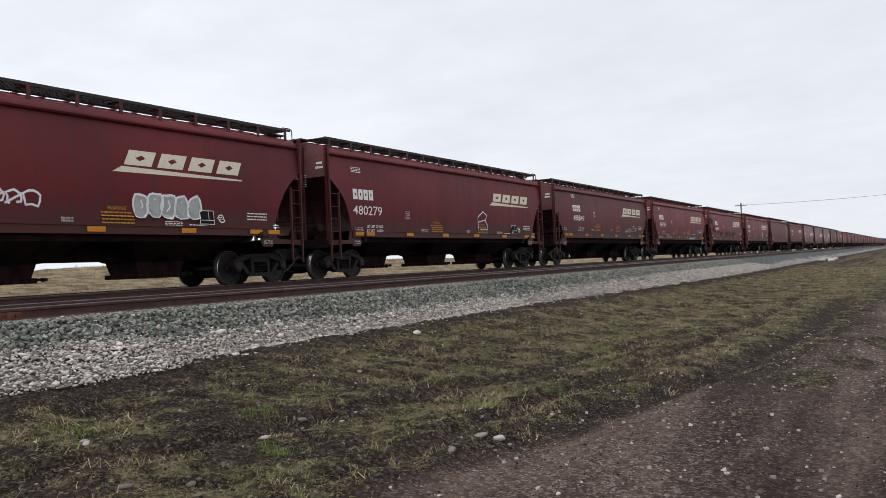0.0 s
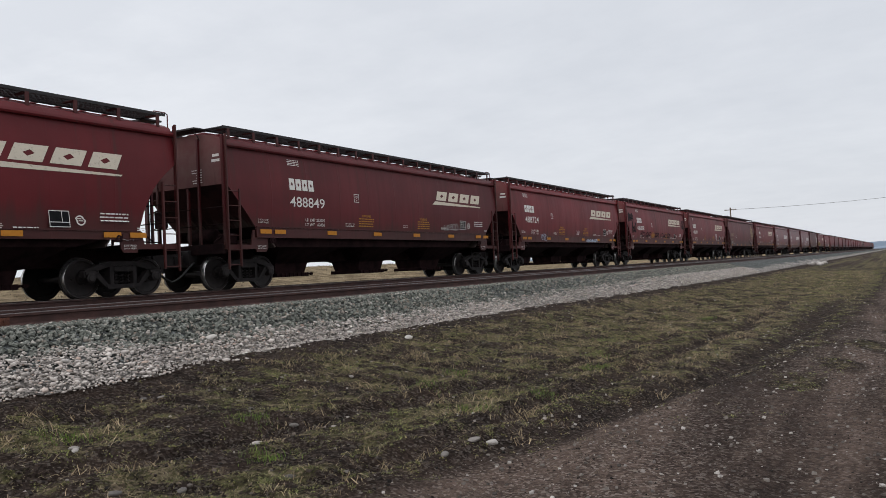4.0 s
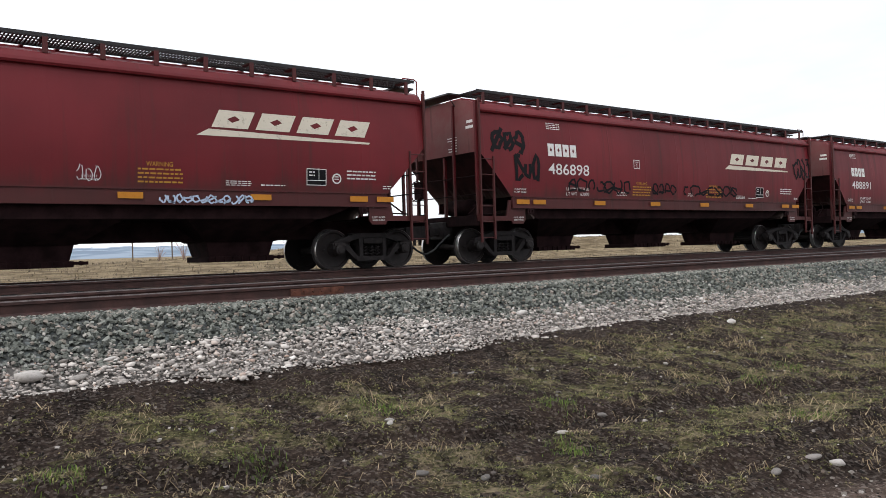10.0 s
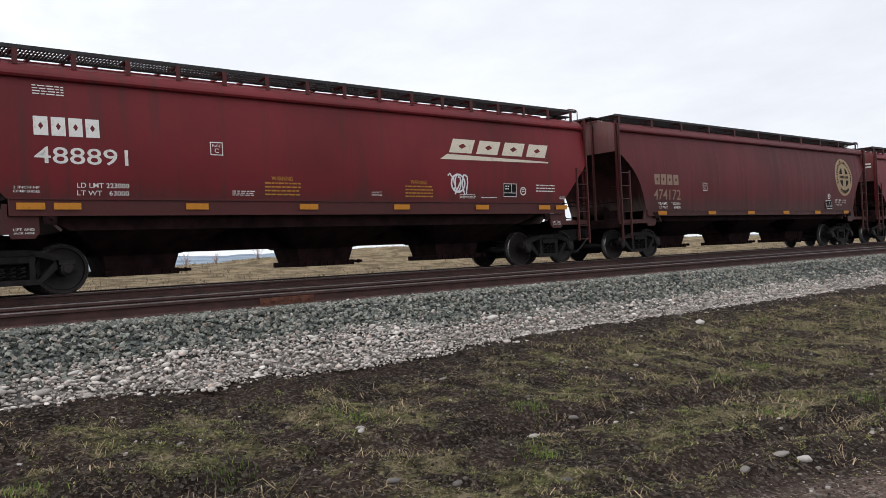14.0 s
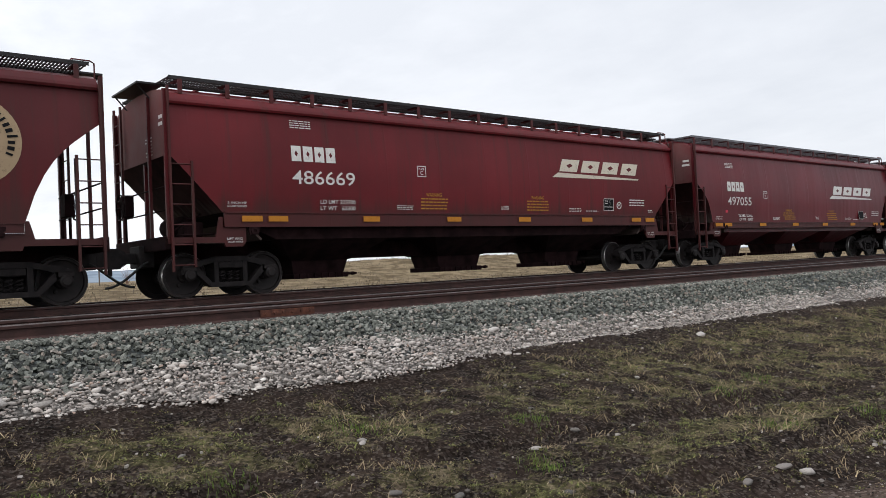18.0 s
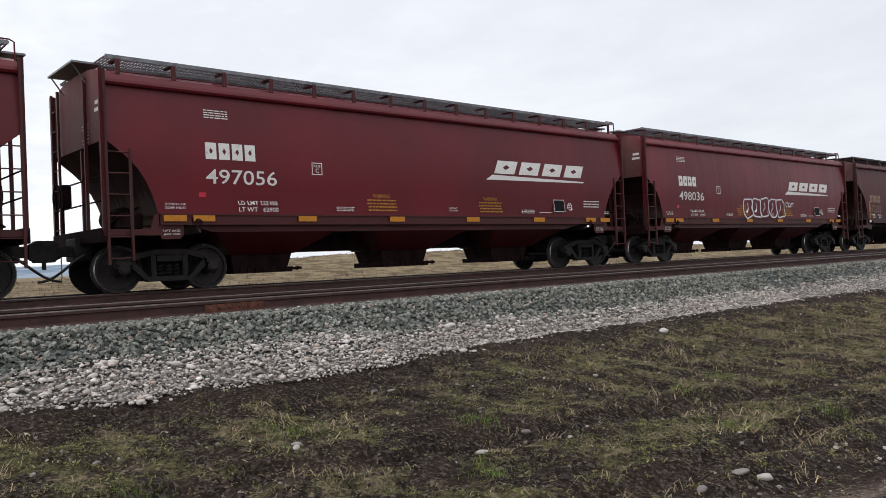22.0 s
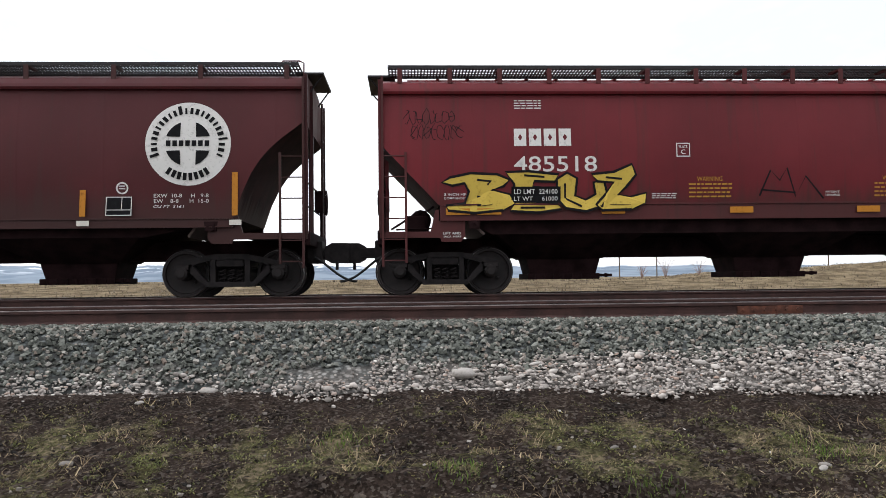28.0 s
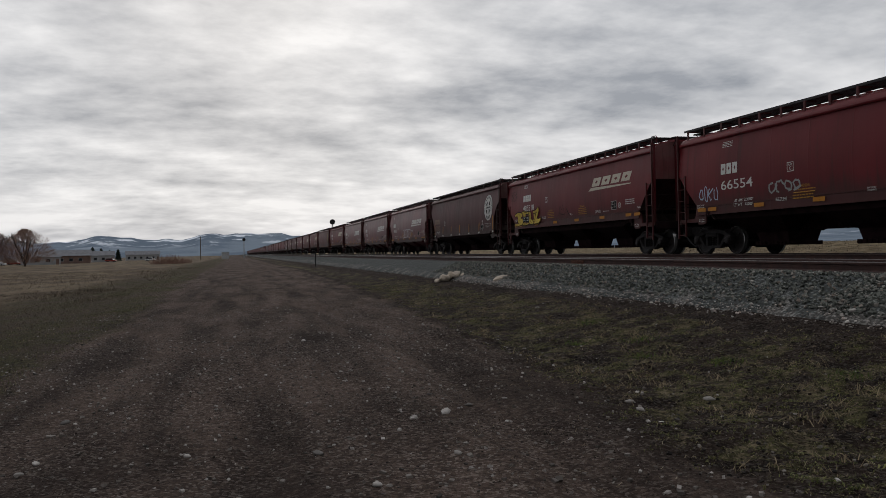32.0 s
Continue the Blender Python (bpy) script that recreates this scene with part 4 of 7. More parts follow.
def brake_pipes_build(x, s):
    b = Build()
    b.tube([(x, -0.9, 1.3), (x - s * 0.4, -0.9, 1.55), (x - s * 0.75, -0.7, 1.7), (x - s * 1.0, -0.4, 1.9)], 0.022, 5)
    return b.tube([(x - s * 0.1, -1.2, 1.28), (x - s * 0.9, -1.25, 1.3)], 0.018, 5)


def bracket_build():
    b = Build().box(-0.045, 0.045, -0.10, -0.075, -0.08, 0.22)
    return b.box(-0.045, 0.045, -0.10, 0.30, 0.185, 0.22)


def board_build(kind, far=False):
    """One roof walkway: an open steel grating between two edge strips."""
    b = Build()
    h = kind.half - 0.12
    y0, y1, z = -1.42, -kind.board_in, kind.board_z
    b.box(-h, h, y0, y0 + 0.012, z - 0.04, z + 0.03)
    b.box(-h, h, y1 - 0.012, y1, z - 0.04, z + 0.03)
    for k in range(1, 4):
        y = y0 + (y1 - y0) * k / 4
        b.box(-h, h, y - 0.004, y + 0.004, z - 0.012, z + 0.012)
    x = -h
    while x < h:
        b.box(x, x + (0.12 if far else 0.030), y0, y1, z - 0.010, z + 0.008)
        x += 0.256 if far else 0.064
    return b


def end_board_build(kind, s):
    b = Build()
    h = kind.half
    x0, x1 = sorted((s * (h - 0.25), s * (h + 0.30)))
    z = kind.board_z - 0.02
    b.box(x0, x1, -0.80, 0.80, z - 0.03, z + 0.015, 0.006)
    b.tube([(s * (h + 0.28), -0.7, z), (s * (h + 0.02), -0.7, 4.12)], 0.016, 4)
    return b.tube([(s * (h + 0.28), 0.7, z), (s * (h + 0.02), 0.7, 4.12)], 0.016, 4)


def grab_build(kind, s):
    h = kind.half
    y = -1.38
    return Build().tube([(s * (h - 0.02), y, 4.10), (s * (h - 0.02), y, kind.board_z + 0.02), (s * (h - 0.10), y, kind.board_z + 0.06), (s * (h - 0.42), y, kind.board_z + 0.06), (s * (h - 0.46), y, kind.board_z)], 0.015, 6)


def hatch_build(kind):
    h = kind.half - 0.5
    lift = kind.board_z - 4.44
    b = Build().prism([(-h, 4.24), (h, 4.24), (h, 4.45 + lift), (-h, 4.45 + lift)], -0.34, 0.34)
    k = -h + 0.6
    while k < h:
        b.box(k, k + 0.07, -0.42, 0.42, 4.45 + lift, 4.49 + lift)
        k += 0.62
    return b


def jacking_pad_build():
    b = Build().prism([(-0.13, 0.02), (-0.10, -0.16), (0.10, -0.16), (0.13, 0.02)], -0.04, 0.02)
    return b.lathe((0, -0.05, -0.08), [(0.035, 0), (0.035, -0.02), (0.085, -0.02), (0.085, 0)], 10)


# trucks
def side_frame_build():
    """Cast side frame: arched top, spring window, pedestals over the bearings."""
    b = Build()
    y0, y1 = -0.11, 0.07
    top = [(-1.05, 0.66), (-0.62, 0.78), (-0.30, 0.84), (0.30, 0.84), (0.62, 0.78), (1.05, 0.66)]
    b.prism([(-1.10, 0.48), (-0.76, 0.48), (-0.76, 0.60), (-0.62, 0.66), (-0.30, 0.735), (0.30, 0.735), (0.62, 0.66), (0.76, 0.60), (0.76, 0.48), (1.10, 0.48), (1.10, 0.60)] + top[::-1] + [(-1.10, 0.60)], y0, y1)
    b.prism([(-0.46, 0.20), (0.46, 0.20), (0.50, 0.30), (-0.50, 0.30)], y0 - 0.02, y1)
    for s in (-1, 1):
        p = [(0.36, 0.22), (0.50, 0.24), (0.86, 0.56), (0.76, 0.66)]
        b.prism(p if s > 0 else [(-x, z) for x, z in reversed(p)], y0, y1)
        q = [(0.28, 0.28), (0.38, 0.28), (0.38, 0.74), (0.28, 0.74)]
        b.prism(q if s > 0 else [(-x, z) for x, z in reversed(q)], y0, y1)
    return b


def spring_build():
    b = Build()
    pts = []
    for i in range(22):
        a = i * 1.05
        pts.append((0.06 * math.cos(a), 0.06 * math.sin(a), 0.30 + i * 0.0125))
    b.tube(pts, 0.017, 4, False)
    return b


def bolster_build():
    b = Build().box(-0.26, 0.26, -1.12, 1.12, 0.585, 0.73, 0.02)
    b.box(-0.30, 0.30, -0.86, 0.86, 0.24, 0.60, 0.02)
    return b.box(-0.2, 0.2, -0.5, 0.5, 0.6, 0.86, 0.02)


def bearing_build():
    b = Build().lathe((0, -0.10, WHEEL_R), [(0.0, -0.115), (0.075, -0.115), (0.09, -0.10), (0.12, -0.085), (0.125, 0.10)], 14)
    return b.box(-0.14, 0.14, -0.16, 0.02, WHEEL_R + 0.07, WHEEL_R + 0.16, 0.015)


def cap_build():
    b = Build()
    for k in range(3):
        a = k * 2 * math.pi / 3
        for s in (-1, 1):
            b.lathe((0.05 * math.cos(a), s * 1.06, 0.05 * math.sin(a)), [(0.0, -0.02), (0.016, -0.02), (0.016, 0.02), (0.0, 0.02)], 6)
    return b


def wheelset_build(sides=28):
    """Axle and two wheels, turning about its own middle."""
    b = Build()
    for s in (-1, 1):
        prof = [(0.0, -0.10), (0.10, -0.10), (0.13, -0.085), (0.15, -0.03), (0.30, 0.0), (0.385, -0.025), (0.40, -0.062)]
        rim = [(0.40, -0.062), (0.455, -0.062)]
        tread = [(0.455, -0.062), (WHEEL_R, -0.052), (WHEEL_R, 0.055)]
        back = [(WHEEL_R, 0.055), (0.497, 0.06), (0.497, 0.082), (0.39, 0.085), (0.38, 0.05), (0.14, 0.055), (0.12, 0.09), (0.0, 0.09)]
        y = s * (GAUGE / 2)
        for sl, p in ((0, prof), (0, rim), (1, tread), (0, back)):
            b.slot = sl
            q = [(r, a if s < 0 else -a) for r, a in p]
            n0 = len(b.f)
            b.lathe((0, y, 0), q, sides)
            if s > 0:
                b.f[n0:] = [tuple(reversed(w)) for w in b.f[n0:]]
        # holes and casting marks that show the wheel turning
        b.slot = 0
        for k in range(2):
            a = k * math.pi + 0.4
            b.lathe((0.23 * math.cos(a), y + s * 0.03, 0.23 * math.sin(a)), [(0.0, -0.03), (0.035, -0.02), (0.04, 0.02), (0, 0.03)], 7)
    b.slot = 0
    b.lathe((0, 0, 0), [(0.085, -0.7), (0.085, 0.7)], 10)
    return b


TRUCK_MESHES = {}


def truck_meshes():
    if not TRUCK_MESHES:
        TRUCK_MESHES.update(
            side_frame=side_frame_build().mesh("side_frame", STEEL_DARK), spring=spring_build().mesh("spring", STEEL_DARK), bolster=bolster_build().mesh("bolster", STEEL_DARK),
            bearing=bearing_build().mesh("bearing", WHEEL, 40), wheelset=wheelset_build().mesh("wheelset", [WHEEL, TREAD], 40), far_wheelset=wheelset_build(14).mesh("wheelset", [WHEEL, TREAD], 40), cap=cap_build().mesh("bearing_bolts", WHEEL))
    return TRUCK_MESHES


SPINNING = []


def add_truck(car, x, base, far=False):
    ms = truck_meshes()
    truck = part("truck", ms["bolster"], None, car, "grimy cast-steel truck with two wheelsets")
    truck.location = (x, 0, 0)
    for s in (-1, 1):
        fr = part("side_frame", ms["side_frame"], None, truck)
        fr.location = (0, s * 1.0, 0)
        if s > 0:
            fr.rotation_euler = (0, 0, math.pi)
        fr.scale = (base / 1.85, 1, 1)
    for e in (-1, 1):
        w = part("wheelset", ms["far_wheelset" if far else "wheelset"], None, truck, "rusty steel wheels with bright rims")
        # the offset sits in the parent inverse, so every wheelset turns about its own axle alike
        w.matrix_parent_inverse = Matrix.Translation((e * base / 2, 0, WHEEL_R))
        SPINNING.append(w)
    return truck


def plain_car(kind, tone, label, far=True):
    """A car with all its large parts."""
    car = thing("covered_hopper_car", label, "railcar", "cars of the grain train")
    ms = kind_meshes(kind)
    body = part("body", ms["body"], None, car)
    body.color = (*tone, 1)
    # Shade below the sills is put into the hopper and chute tone.
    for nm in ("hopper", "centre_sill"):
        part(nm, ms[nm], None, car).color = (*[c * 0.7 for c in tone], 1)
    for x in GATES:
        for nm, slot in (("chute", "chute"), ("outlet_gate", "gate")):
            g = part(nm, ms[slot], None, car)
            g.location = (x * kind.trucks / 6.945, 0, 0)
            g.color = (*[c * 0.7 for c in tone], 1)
    for y in (1, -1):
        s = part("side_sill", ms["sill"], None, car)
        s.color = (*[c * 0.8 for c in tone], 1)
        if y < 0:
            s.rotation_euler = (0, 0, math.pi)
        bd = part("running_board", ms["far_board" if far else "board"], None, car)
        if y < 0:
            bd.rotation_euler = (0, 0, math.pi)
    part("hatch_cover", ms["hatch"], None, car).color = (*tone, 1)
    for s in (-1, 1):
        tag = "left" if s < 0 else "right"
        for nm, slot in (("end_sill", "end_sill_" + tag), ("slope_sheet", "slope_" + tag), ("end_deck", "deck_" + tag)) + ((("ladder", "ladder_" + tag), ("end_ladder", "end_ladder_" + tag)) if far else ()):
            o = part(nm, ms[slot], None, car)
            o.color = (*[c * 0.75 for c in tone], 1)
        c = part("coupler", ms["coupler"], None, car)
        c.location = (s * kind.half, 0, 0)
        if s < 0:
            c.rotation_euler = (0, 0, math.pi)
        add_truck(car, s * kind.trucks, kind.base, far)
    return car


KIND_MESHES = {}


def kind_meshes(kind):
    if kind in KIND_MESHES:
        return KIND_MESHES[kind]
    h = kind.half
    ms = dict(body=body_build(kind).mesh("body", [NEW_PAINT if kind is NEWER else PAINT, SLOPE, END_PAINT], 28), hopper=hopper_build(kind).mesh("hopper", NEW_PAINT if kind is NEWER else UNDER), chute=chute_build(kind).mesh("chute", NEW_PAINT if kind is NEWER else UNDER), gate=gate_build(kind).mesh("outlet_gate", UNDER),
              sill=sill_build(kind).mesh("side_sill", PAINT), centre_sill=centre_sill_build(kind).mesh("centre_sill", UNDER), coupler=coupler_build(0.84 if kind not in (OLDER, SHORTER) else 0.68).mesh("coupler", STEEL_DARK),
              hose=hose_build(0.84).mesh("air_hose", RUBBER, 60), board=board_build(kind).mesh("running_board", kind.boards), far_board=board_build(kind, True).mesh("running_board", kind.boards), hatch=hatch_build(kind).mesh("hatch_cover", PAINT),
              bracket=bracket_build().mesh("bracket", PAINT), pad=jacking_pad_build().mesh("jacking_pad", UNDER))
    for s, tag in ((-1, "left"), (1, "right")):
        ms["end_sill_" + tag] = end_sill_build(kind, s).mesh("end_sill", PAINT)
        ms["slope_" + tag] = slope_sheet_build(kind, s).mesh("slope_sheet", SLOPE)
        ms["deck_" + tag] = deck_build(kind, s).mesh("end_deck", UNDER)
        x = -h + 0.01 if s < 0 else h - 0.45
        lad = ladder_build(-h + 0.01, 0.44, 0.55, 2.72, 4.2)
        if s > 0:
            lad.v = [(-x_, y_, z_) for x_, y_, z_ in lad.v]
            lad.f = [tuple(reversed(q)) for q in lad.f]
        ms["ladder_" + tag] = lad.mesh("ladder", PAINT)
        ms["end_ladder_" + tag] = end_ladder_build(s * (h + 0.07), 1.0, 1.2, 4.25).mesh("end_ladder", PAINT)
        ms["end_board_" + tag] = end_board_build(kind, s).mesh("end_platform", kind.boards)
        ms["grab_" + tag] = grab_build(kind, s).mesh("grab_rail", PAINT)
        ms["rail_" + tag] = handrail_build(s * (h - 0.02)).mesh("handrail", UNDER)
        for k, (y, top, w) in enumerate(((-1.545, kind.eave + 0.28, 0.034), (-0.62, kind.eave + 0.28, 0.03), (-0.1, 2.9, 0.035), (1.50, kind.eave + 0.28, 0.045))):
            ms["post_%s%d" % (tag, k)] = post_build(s * (h + 0.035 if k != 2 else h - 0.06), y, 1.2, top, w).mesh("post", PAINT)
        ms["brake_" + tag] = brake_wheel_build(s * (h + 0.16), s).mesh("brake_wheel", UNDER)
        ms["pipes_" + tag] = brake_pipes_build(s * (h - 0.15), s).mesh("brake_pipe", UNDER)
    ms["tank"] = tank_build(0).mesh("air_tank", UNDER, 40)
    KIND_MESHES[kind] = ms
    return ms


RUNG = {}


def add_ladders(car, kind, tone):
    """Side ladders and end ladders, stile by stile and rung by rung."""
    if not RUNG:
        RUNG["stile"] = Build().box(-0.022, 0.022, -0.03, 0.03, 0, 1).mesh("stile", PAINT)
        RUNG["rung"] = Build().tube([(0, 0, 0), (0.44, 0, 0)], 0.013, 5).mesh("rung", PAINT)
    h = kind.half
    for s in (-1, 1):
        side = part("ladder", RUNG["stile"], None, car, "painted steel side ladder")
        side.location, side.scale = (s * (h - 0.01), -1.62, 0.55), (1, 1, 3.65)
        back = part("end_ladder", RUNG["stile"], None, car, "painted steel end ladder")
        back.location, back.scale = (s * (h + 0.07), 1.0, 1.2), (1, 1, 3.05)
        pieces = [("stile", side, (-s * 0.44, 0, 0.02), 0.58, 0)] + [("rung", side, (0, 0, (0.12 + 0.40 * k) / 3.65), 1, 0 if s < 0 else math.pi) for k in range(6)]
        pieces += [("stile", back, (0, 0.44, 0), 1, 0)] + [("rung", back, (0, 0, (0.15 + 0.42 * k) / 3.05), 1, math.pi / 2) for k in range(7)]
        for nm, owner, at, tall, turn in pieces:
            o = part(nm, RUNG[nm], None, owner)
            o.location, o.rotation_euler = at, (0, 0, turn)
            o.scale = (1, 1, tall) if nm == "stile" else (1, 1, 1 / owner.scale[2])
            o.color = (*tone, 1)
        side.color = back.color = (*tone, 1)


def detailed_car(kind, tone, label):
    """The same with all the small fittings that show as it rolls by."""
    car = plain_car(kind, tone, label, False)
    ms = kind_meshes(kind)
    h = kind.half
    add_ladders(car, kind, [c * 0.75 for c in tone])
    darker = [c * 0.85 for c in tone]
    for k in range(kind.posts):
        u = k / (kind.posts - 1)
        o = part("bracket", ms["bracket"], None, car)
        o.location = (-h + 0.35 + (2 * h - 0.7) * u, -1.32, 4.20 + kind.board_z - 4.44)
        o.color = (*tone, 1)
    for s, tag in ((-1, "left"), (1, "right")):
        for nm, slot in (("end_platform", "end_board_"), ("grab_rail", "grab_"), ("handrail", "rail_")) + ((("brake_pipe", "pipes_"),) if kind not in (OLDER, SHORTER) else ()):
            if nm != "grab_rail" or s > 0:
                part(nm, ms[slot + tag], None, car).color = (*darker, 1)
        for k in range(4):
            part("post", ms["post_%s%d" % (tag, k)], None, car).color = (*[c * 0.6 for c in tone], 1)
        hz = part("air_hose", ms["hose"], None, car)
        hz.location = (s * h, 0, 0)
        if s < 0:
            hz.rotation_euler = (0, 0, math.pi)
            hz.scale = (1, -1, 1)
        pad = part("jacking_pad", ms["pad"], None, car)
        pad.location = (s * (h - 1.75), -1.57, 1.42)
        part("brake_wheel", ms["brake_" + tag], None, car)
    part("air_tank", ms["tank"], None, car).location = (-h + 0.75, 0, 0)
    for tr in [c for c in car.children if c.name.startswith("truck")]:
        for k in (-1, 0, 1):
            part("spring", truck_meshes()["spring"], None, tr).location = (k * 0.17, -1.0, 0)
        for e in (-1, 1):
            part("bearing", truck_meshes()["bearing"], None, tr).location = (e * kind.base / 2, -0.98, 0)
    return car


DARK_RED = (0.092, 0.0078, 0.0104)
RED, DEEP, PALE, BROWN, DULL = (0.118, 0.0090, 0.0126), (0.098, 0.0026, 0.0072), (0.130, 0.0115, 0.0160), (0.060, 0.0092, 0.0108), (0.084, 0.0098, 0.0122)
# the cars that roll by, in order: kind, tone, length over the couplers to the next
TRAIN = [
    (CURVED, DARK_RED, 17.9), (CURVED, DARK_RED, 17.87), (STANDARD, DULL, 17.87), (STANDARD, RED, 17.87), (STANDARD, RED, 18.25), (STANDARD, RED, 18.05),
    (OLDER, DULL, 18.6), (LONGER, RED, 18.16), (NEWER, DEEP, 17.47), (NEWER, DEEP, 17.47), (NEWER, DEEP, 17.47), (SHORTER, BROWN, 18.30), (STANDARD, PALE, 17.97), (LOWER, RED, 17.97),
]
PITCH = 17.97

CARS = []          # (object, x at the start)


def words(kind, tone):
    look_of = {DARK_RED: "darkened mineral-red", RED: "mineral-red", DEEP: "deep oxide-red", PALE: "faded red", BROWN: "weathered brown", DULL: "dull brownish-red"}[tone]
    return look_of + " covered hopper car rolling on the main line"


def make_train():
    # the leading axles follow one another at the cars' lengths
    xs, x = [], 19.08 - TRAIN[0][2]
    for kind, tone, length in TRAIN:
        xs.append(x + kind.trucks + kind.base / 2)
        x += length
    end = x + STANDARD.trucks + STANDARD.base / 2
    slack = (0, -0.16, 0, -0.04, 0.11, -0.09, 0.0, 0.10, 0.0, -0.08, -0.24, -0.29, -0.26, -0.11)
    xs = [x + s for x, s in zip(xs, slack)]
    for (kind, tone, _), x in zip(TRAIN, xs):
        CARS.append((detailed_car(kind, tone, words(kind, tone)), x))
    rng = random.Random(5)
    tones = [RED, RED, DULL, BROWN, PALE, RED, DEEP]
    plains = {}
    for side, count in ((1, 24), (-1, 46)):
        for k in range(count):
            tone = tones[rng.randrange(len(tones))]
            kind = OLDER if tone == BROWN else STANDARD
            if (kind, tone) not in plains:
                plains[(kind, tone)] = car = plain_car(kind, tone, words(kind, tone))
            else:
                src = plains[(kind, tone)]
                car = copy_thing(src, Matrix())
                for o, c in zip((src, *src.children_recursive), (car, *car.children_recursive)):
                    if c.name.startswith("wheelset"):
                        SPINNING.append(c)
            CARS.append((car, end + k * PITCH if side > 0 else xs[0] - (k + 1) * PITCH))


make_train()

# ---- stencils, reflectors and sprayed marks on the cars ----
def side_y(z, layer=1):
    """Just proud of the side sheet or the sill at this height."""
    return -(half_width(z) if z > SILL_TOP + 0.02 else 1.632) - 0.004 * layer - 0.002


class Decal(Build):
    """Flat paint on the seen side of a car, drawn in x and z."""

    def __init__(self, layer=1):
        self.v, self.f, self.m, self.slot = [], [], [], 0
        self.layer = layer

    def poly(self, pts):
        return self.add([(x, side_y(z, self.layer), z) for x, z in pts], [tuple(range(len(pts)))])

    def rect(self, x0, x1, z0, z1, lean=0.0):
        return self.poly([(x0, z0), (x1, z0), (x1 + lean * (z1 - z0), z1), (x0 + lean * (z1 - z0), z1)])

    def ring(self, cx, cz, r0, r1, n=32, a0=0.0, a1=2 * math.pi):
        for k in range(n):
            a, b = a0 + (a1 - a0) * k / n, a0 + (a1 - a0) * (k + 1) / n
            self.poly([(cx + r0 * math.cos(a), cz + r0 * math.sin(a)), (cx + r1 * math.cos(a), cz + r1 * math.sin(a)),
                       (cx + r1 * math.cos(b), cz + r1 * math.sin(b)), (cx + r0 * math.cos(b), cz + r0 * math.sin(b))])
        return self

    def frame_of(self, x0, x1, z0, z1, w):
        self.rect(x0, x1, z0, z0 + w).rect(x0, x1, z1 - w, z1)
        return self.rect(x0, x0 + w, z0 + w, z1 - w).rect(x1 - w, x1, z0 + w, z1 - w)

    def stroke(self, pts, w):
        """A sprayed line of width w, as one ribbon."""
        loop = len(pts) > 2 and pts[0] == pts[-1]
        rim = []
        for i, (x, z) in enumerate(pts):
            xa, za = pts[i - 1] if i else (pts[-2] if loop else pts[0])
            xb, zb = pts[i + 1] if i + 1 < len(pts) else (pts[1] if loop else pts[-1])
            d = math.hypot(xb - xa, zb - za) or 1e-6
            nx, nz = -(zb - za) / d * w / 2, (xb - xa) / d * w / 2
            rim += [(x - nx, z - nz), (x + nx, z + nz)]
        return self.add([(x, side_y(z, self.layer), z) for x, z in rim], [(2 * i, 2 * i + 2, 2 * i + 3, 2 * i + 1) for i in range(len(pts) - 1)])

    def scrawl(self, x0, x1, z0, z1, count, seed, w):
        """Loops and jabs of a spray can, with no letters in them."""
        rng = random.Random(seed)
        step = (x1 - x0) / count
        for k in range(count):
            cx, pts = x0 + step * (k + 0.5), []
            a, turn = rng.uniform(0, 6.28), rng.choice((-1, 1)) * rng.uniform(0.45, 0.8)
            rx, rz = step * rng.uniform(0.4, 0.62), (z1 - z0) * rng.uniform(0.32, 0.5)
            for i in range(rng.randrange(7, 12)):
                j = rng.uniform(0.65, 1.1)
                pts.append((cx + rx * j * math.cos(a), (z0 + z1) / 2 + rz * j * math.sin(a)))
                a += turn
            self.stroke(pts, w)
            if rng.random() < 0.6:
                self.stroke([(cx - rx, rng.uniform(z0, z1)), (cx + rx, rng.uniform(z0, z1))], w)
        return self

    def lines(self, x0, x1, z0, z1, rows, seed=0, fill=0.40):
        """Small print: one broken bar a row."""
        rng = random.Random(seed)
        step = (z1 - z0) / rows
        for k in range(rows):
            x = x0
            while x < x1 - 0.02:
                w = min(x1 - x, rng.uniform(0.05, 0.14))
                self.rect(x, x + w, z1 - step * (k + fill), z1 - step * k)
                x += w + 0.022
        return self


TEXTS = {}


def text_outline(words_, size):
    """Flat letters from the built-in font as points and faces, with their width."""
    if words_ not in TEXTS:
        cu = bpy.data.curves.new("stencil", "FONT")
        cu.body, cu.size, cu.resolution_u, cu.offset = words_, 1.0, 3, 0.005
        ob = new("stencil", cu)
        bpy.context.view_layer.update()
        me = bpy.data.meshes.new_from_object(ob.evaluated_get(bpy.context.evaluated_depsgraph_get()))
        pts = [(q.co.x, q.co.y) for q in me.vertices]
        faces = [tuple(p.vertices) for p in me.polygons]
        bpy.data.objects.remove(ob)
        bpy.data.curves.remove(cu)
        bpy.data.meshes.remove(me)
        x0, z0 = min(p[0] for p in pts), min(p[1] for p in pts)
        TEXTS[words_] = ([(x - x0, z - z0) for x, z in pts], faces)
    return TEXTS[words_]


def stencil(words_, x0, x1, z0, z1, layer=1):
    """Words fitted into a rectangle on the side."""
    pts, faces = text_outline(words_, 1.0)
    w, h = max(p[0] for p in pts), max(p[1] for p in pts)
    d = Decal(layer)
    return d.add([(x0 + (x1 - x0) * x / w, side_y(z0 + (z1 - z0) * z / h, layer), z0 + (z1 - z0) * z / h) for x, z in pts], faces)


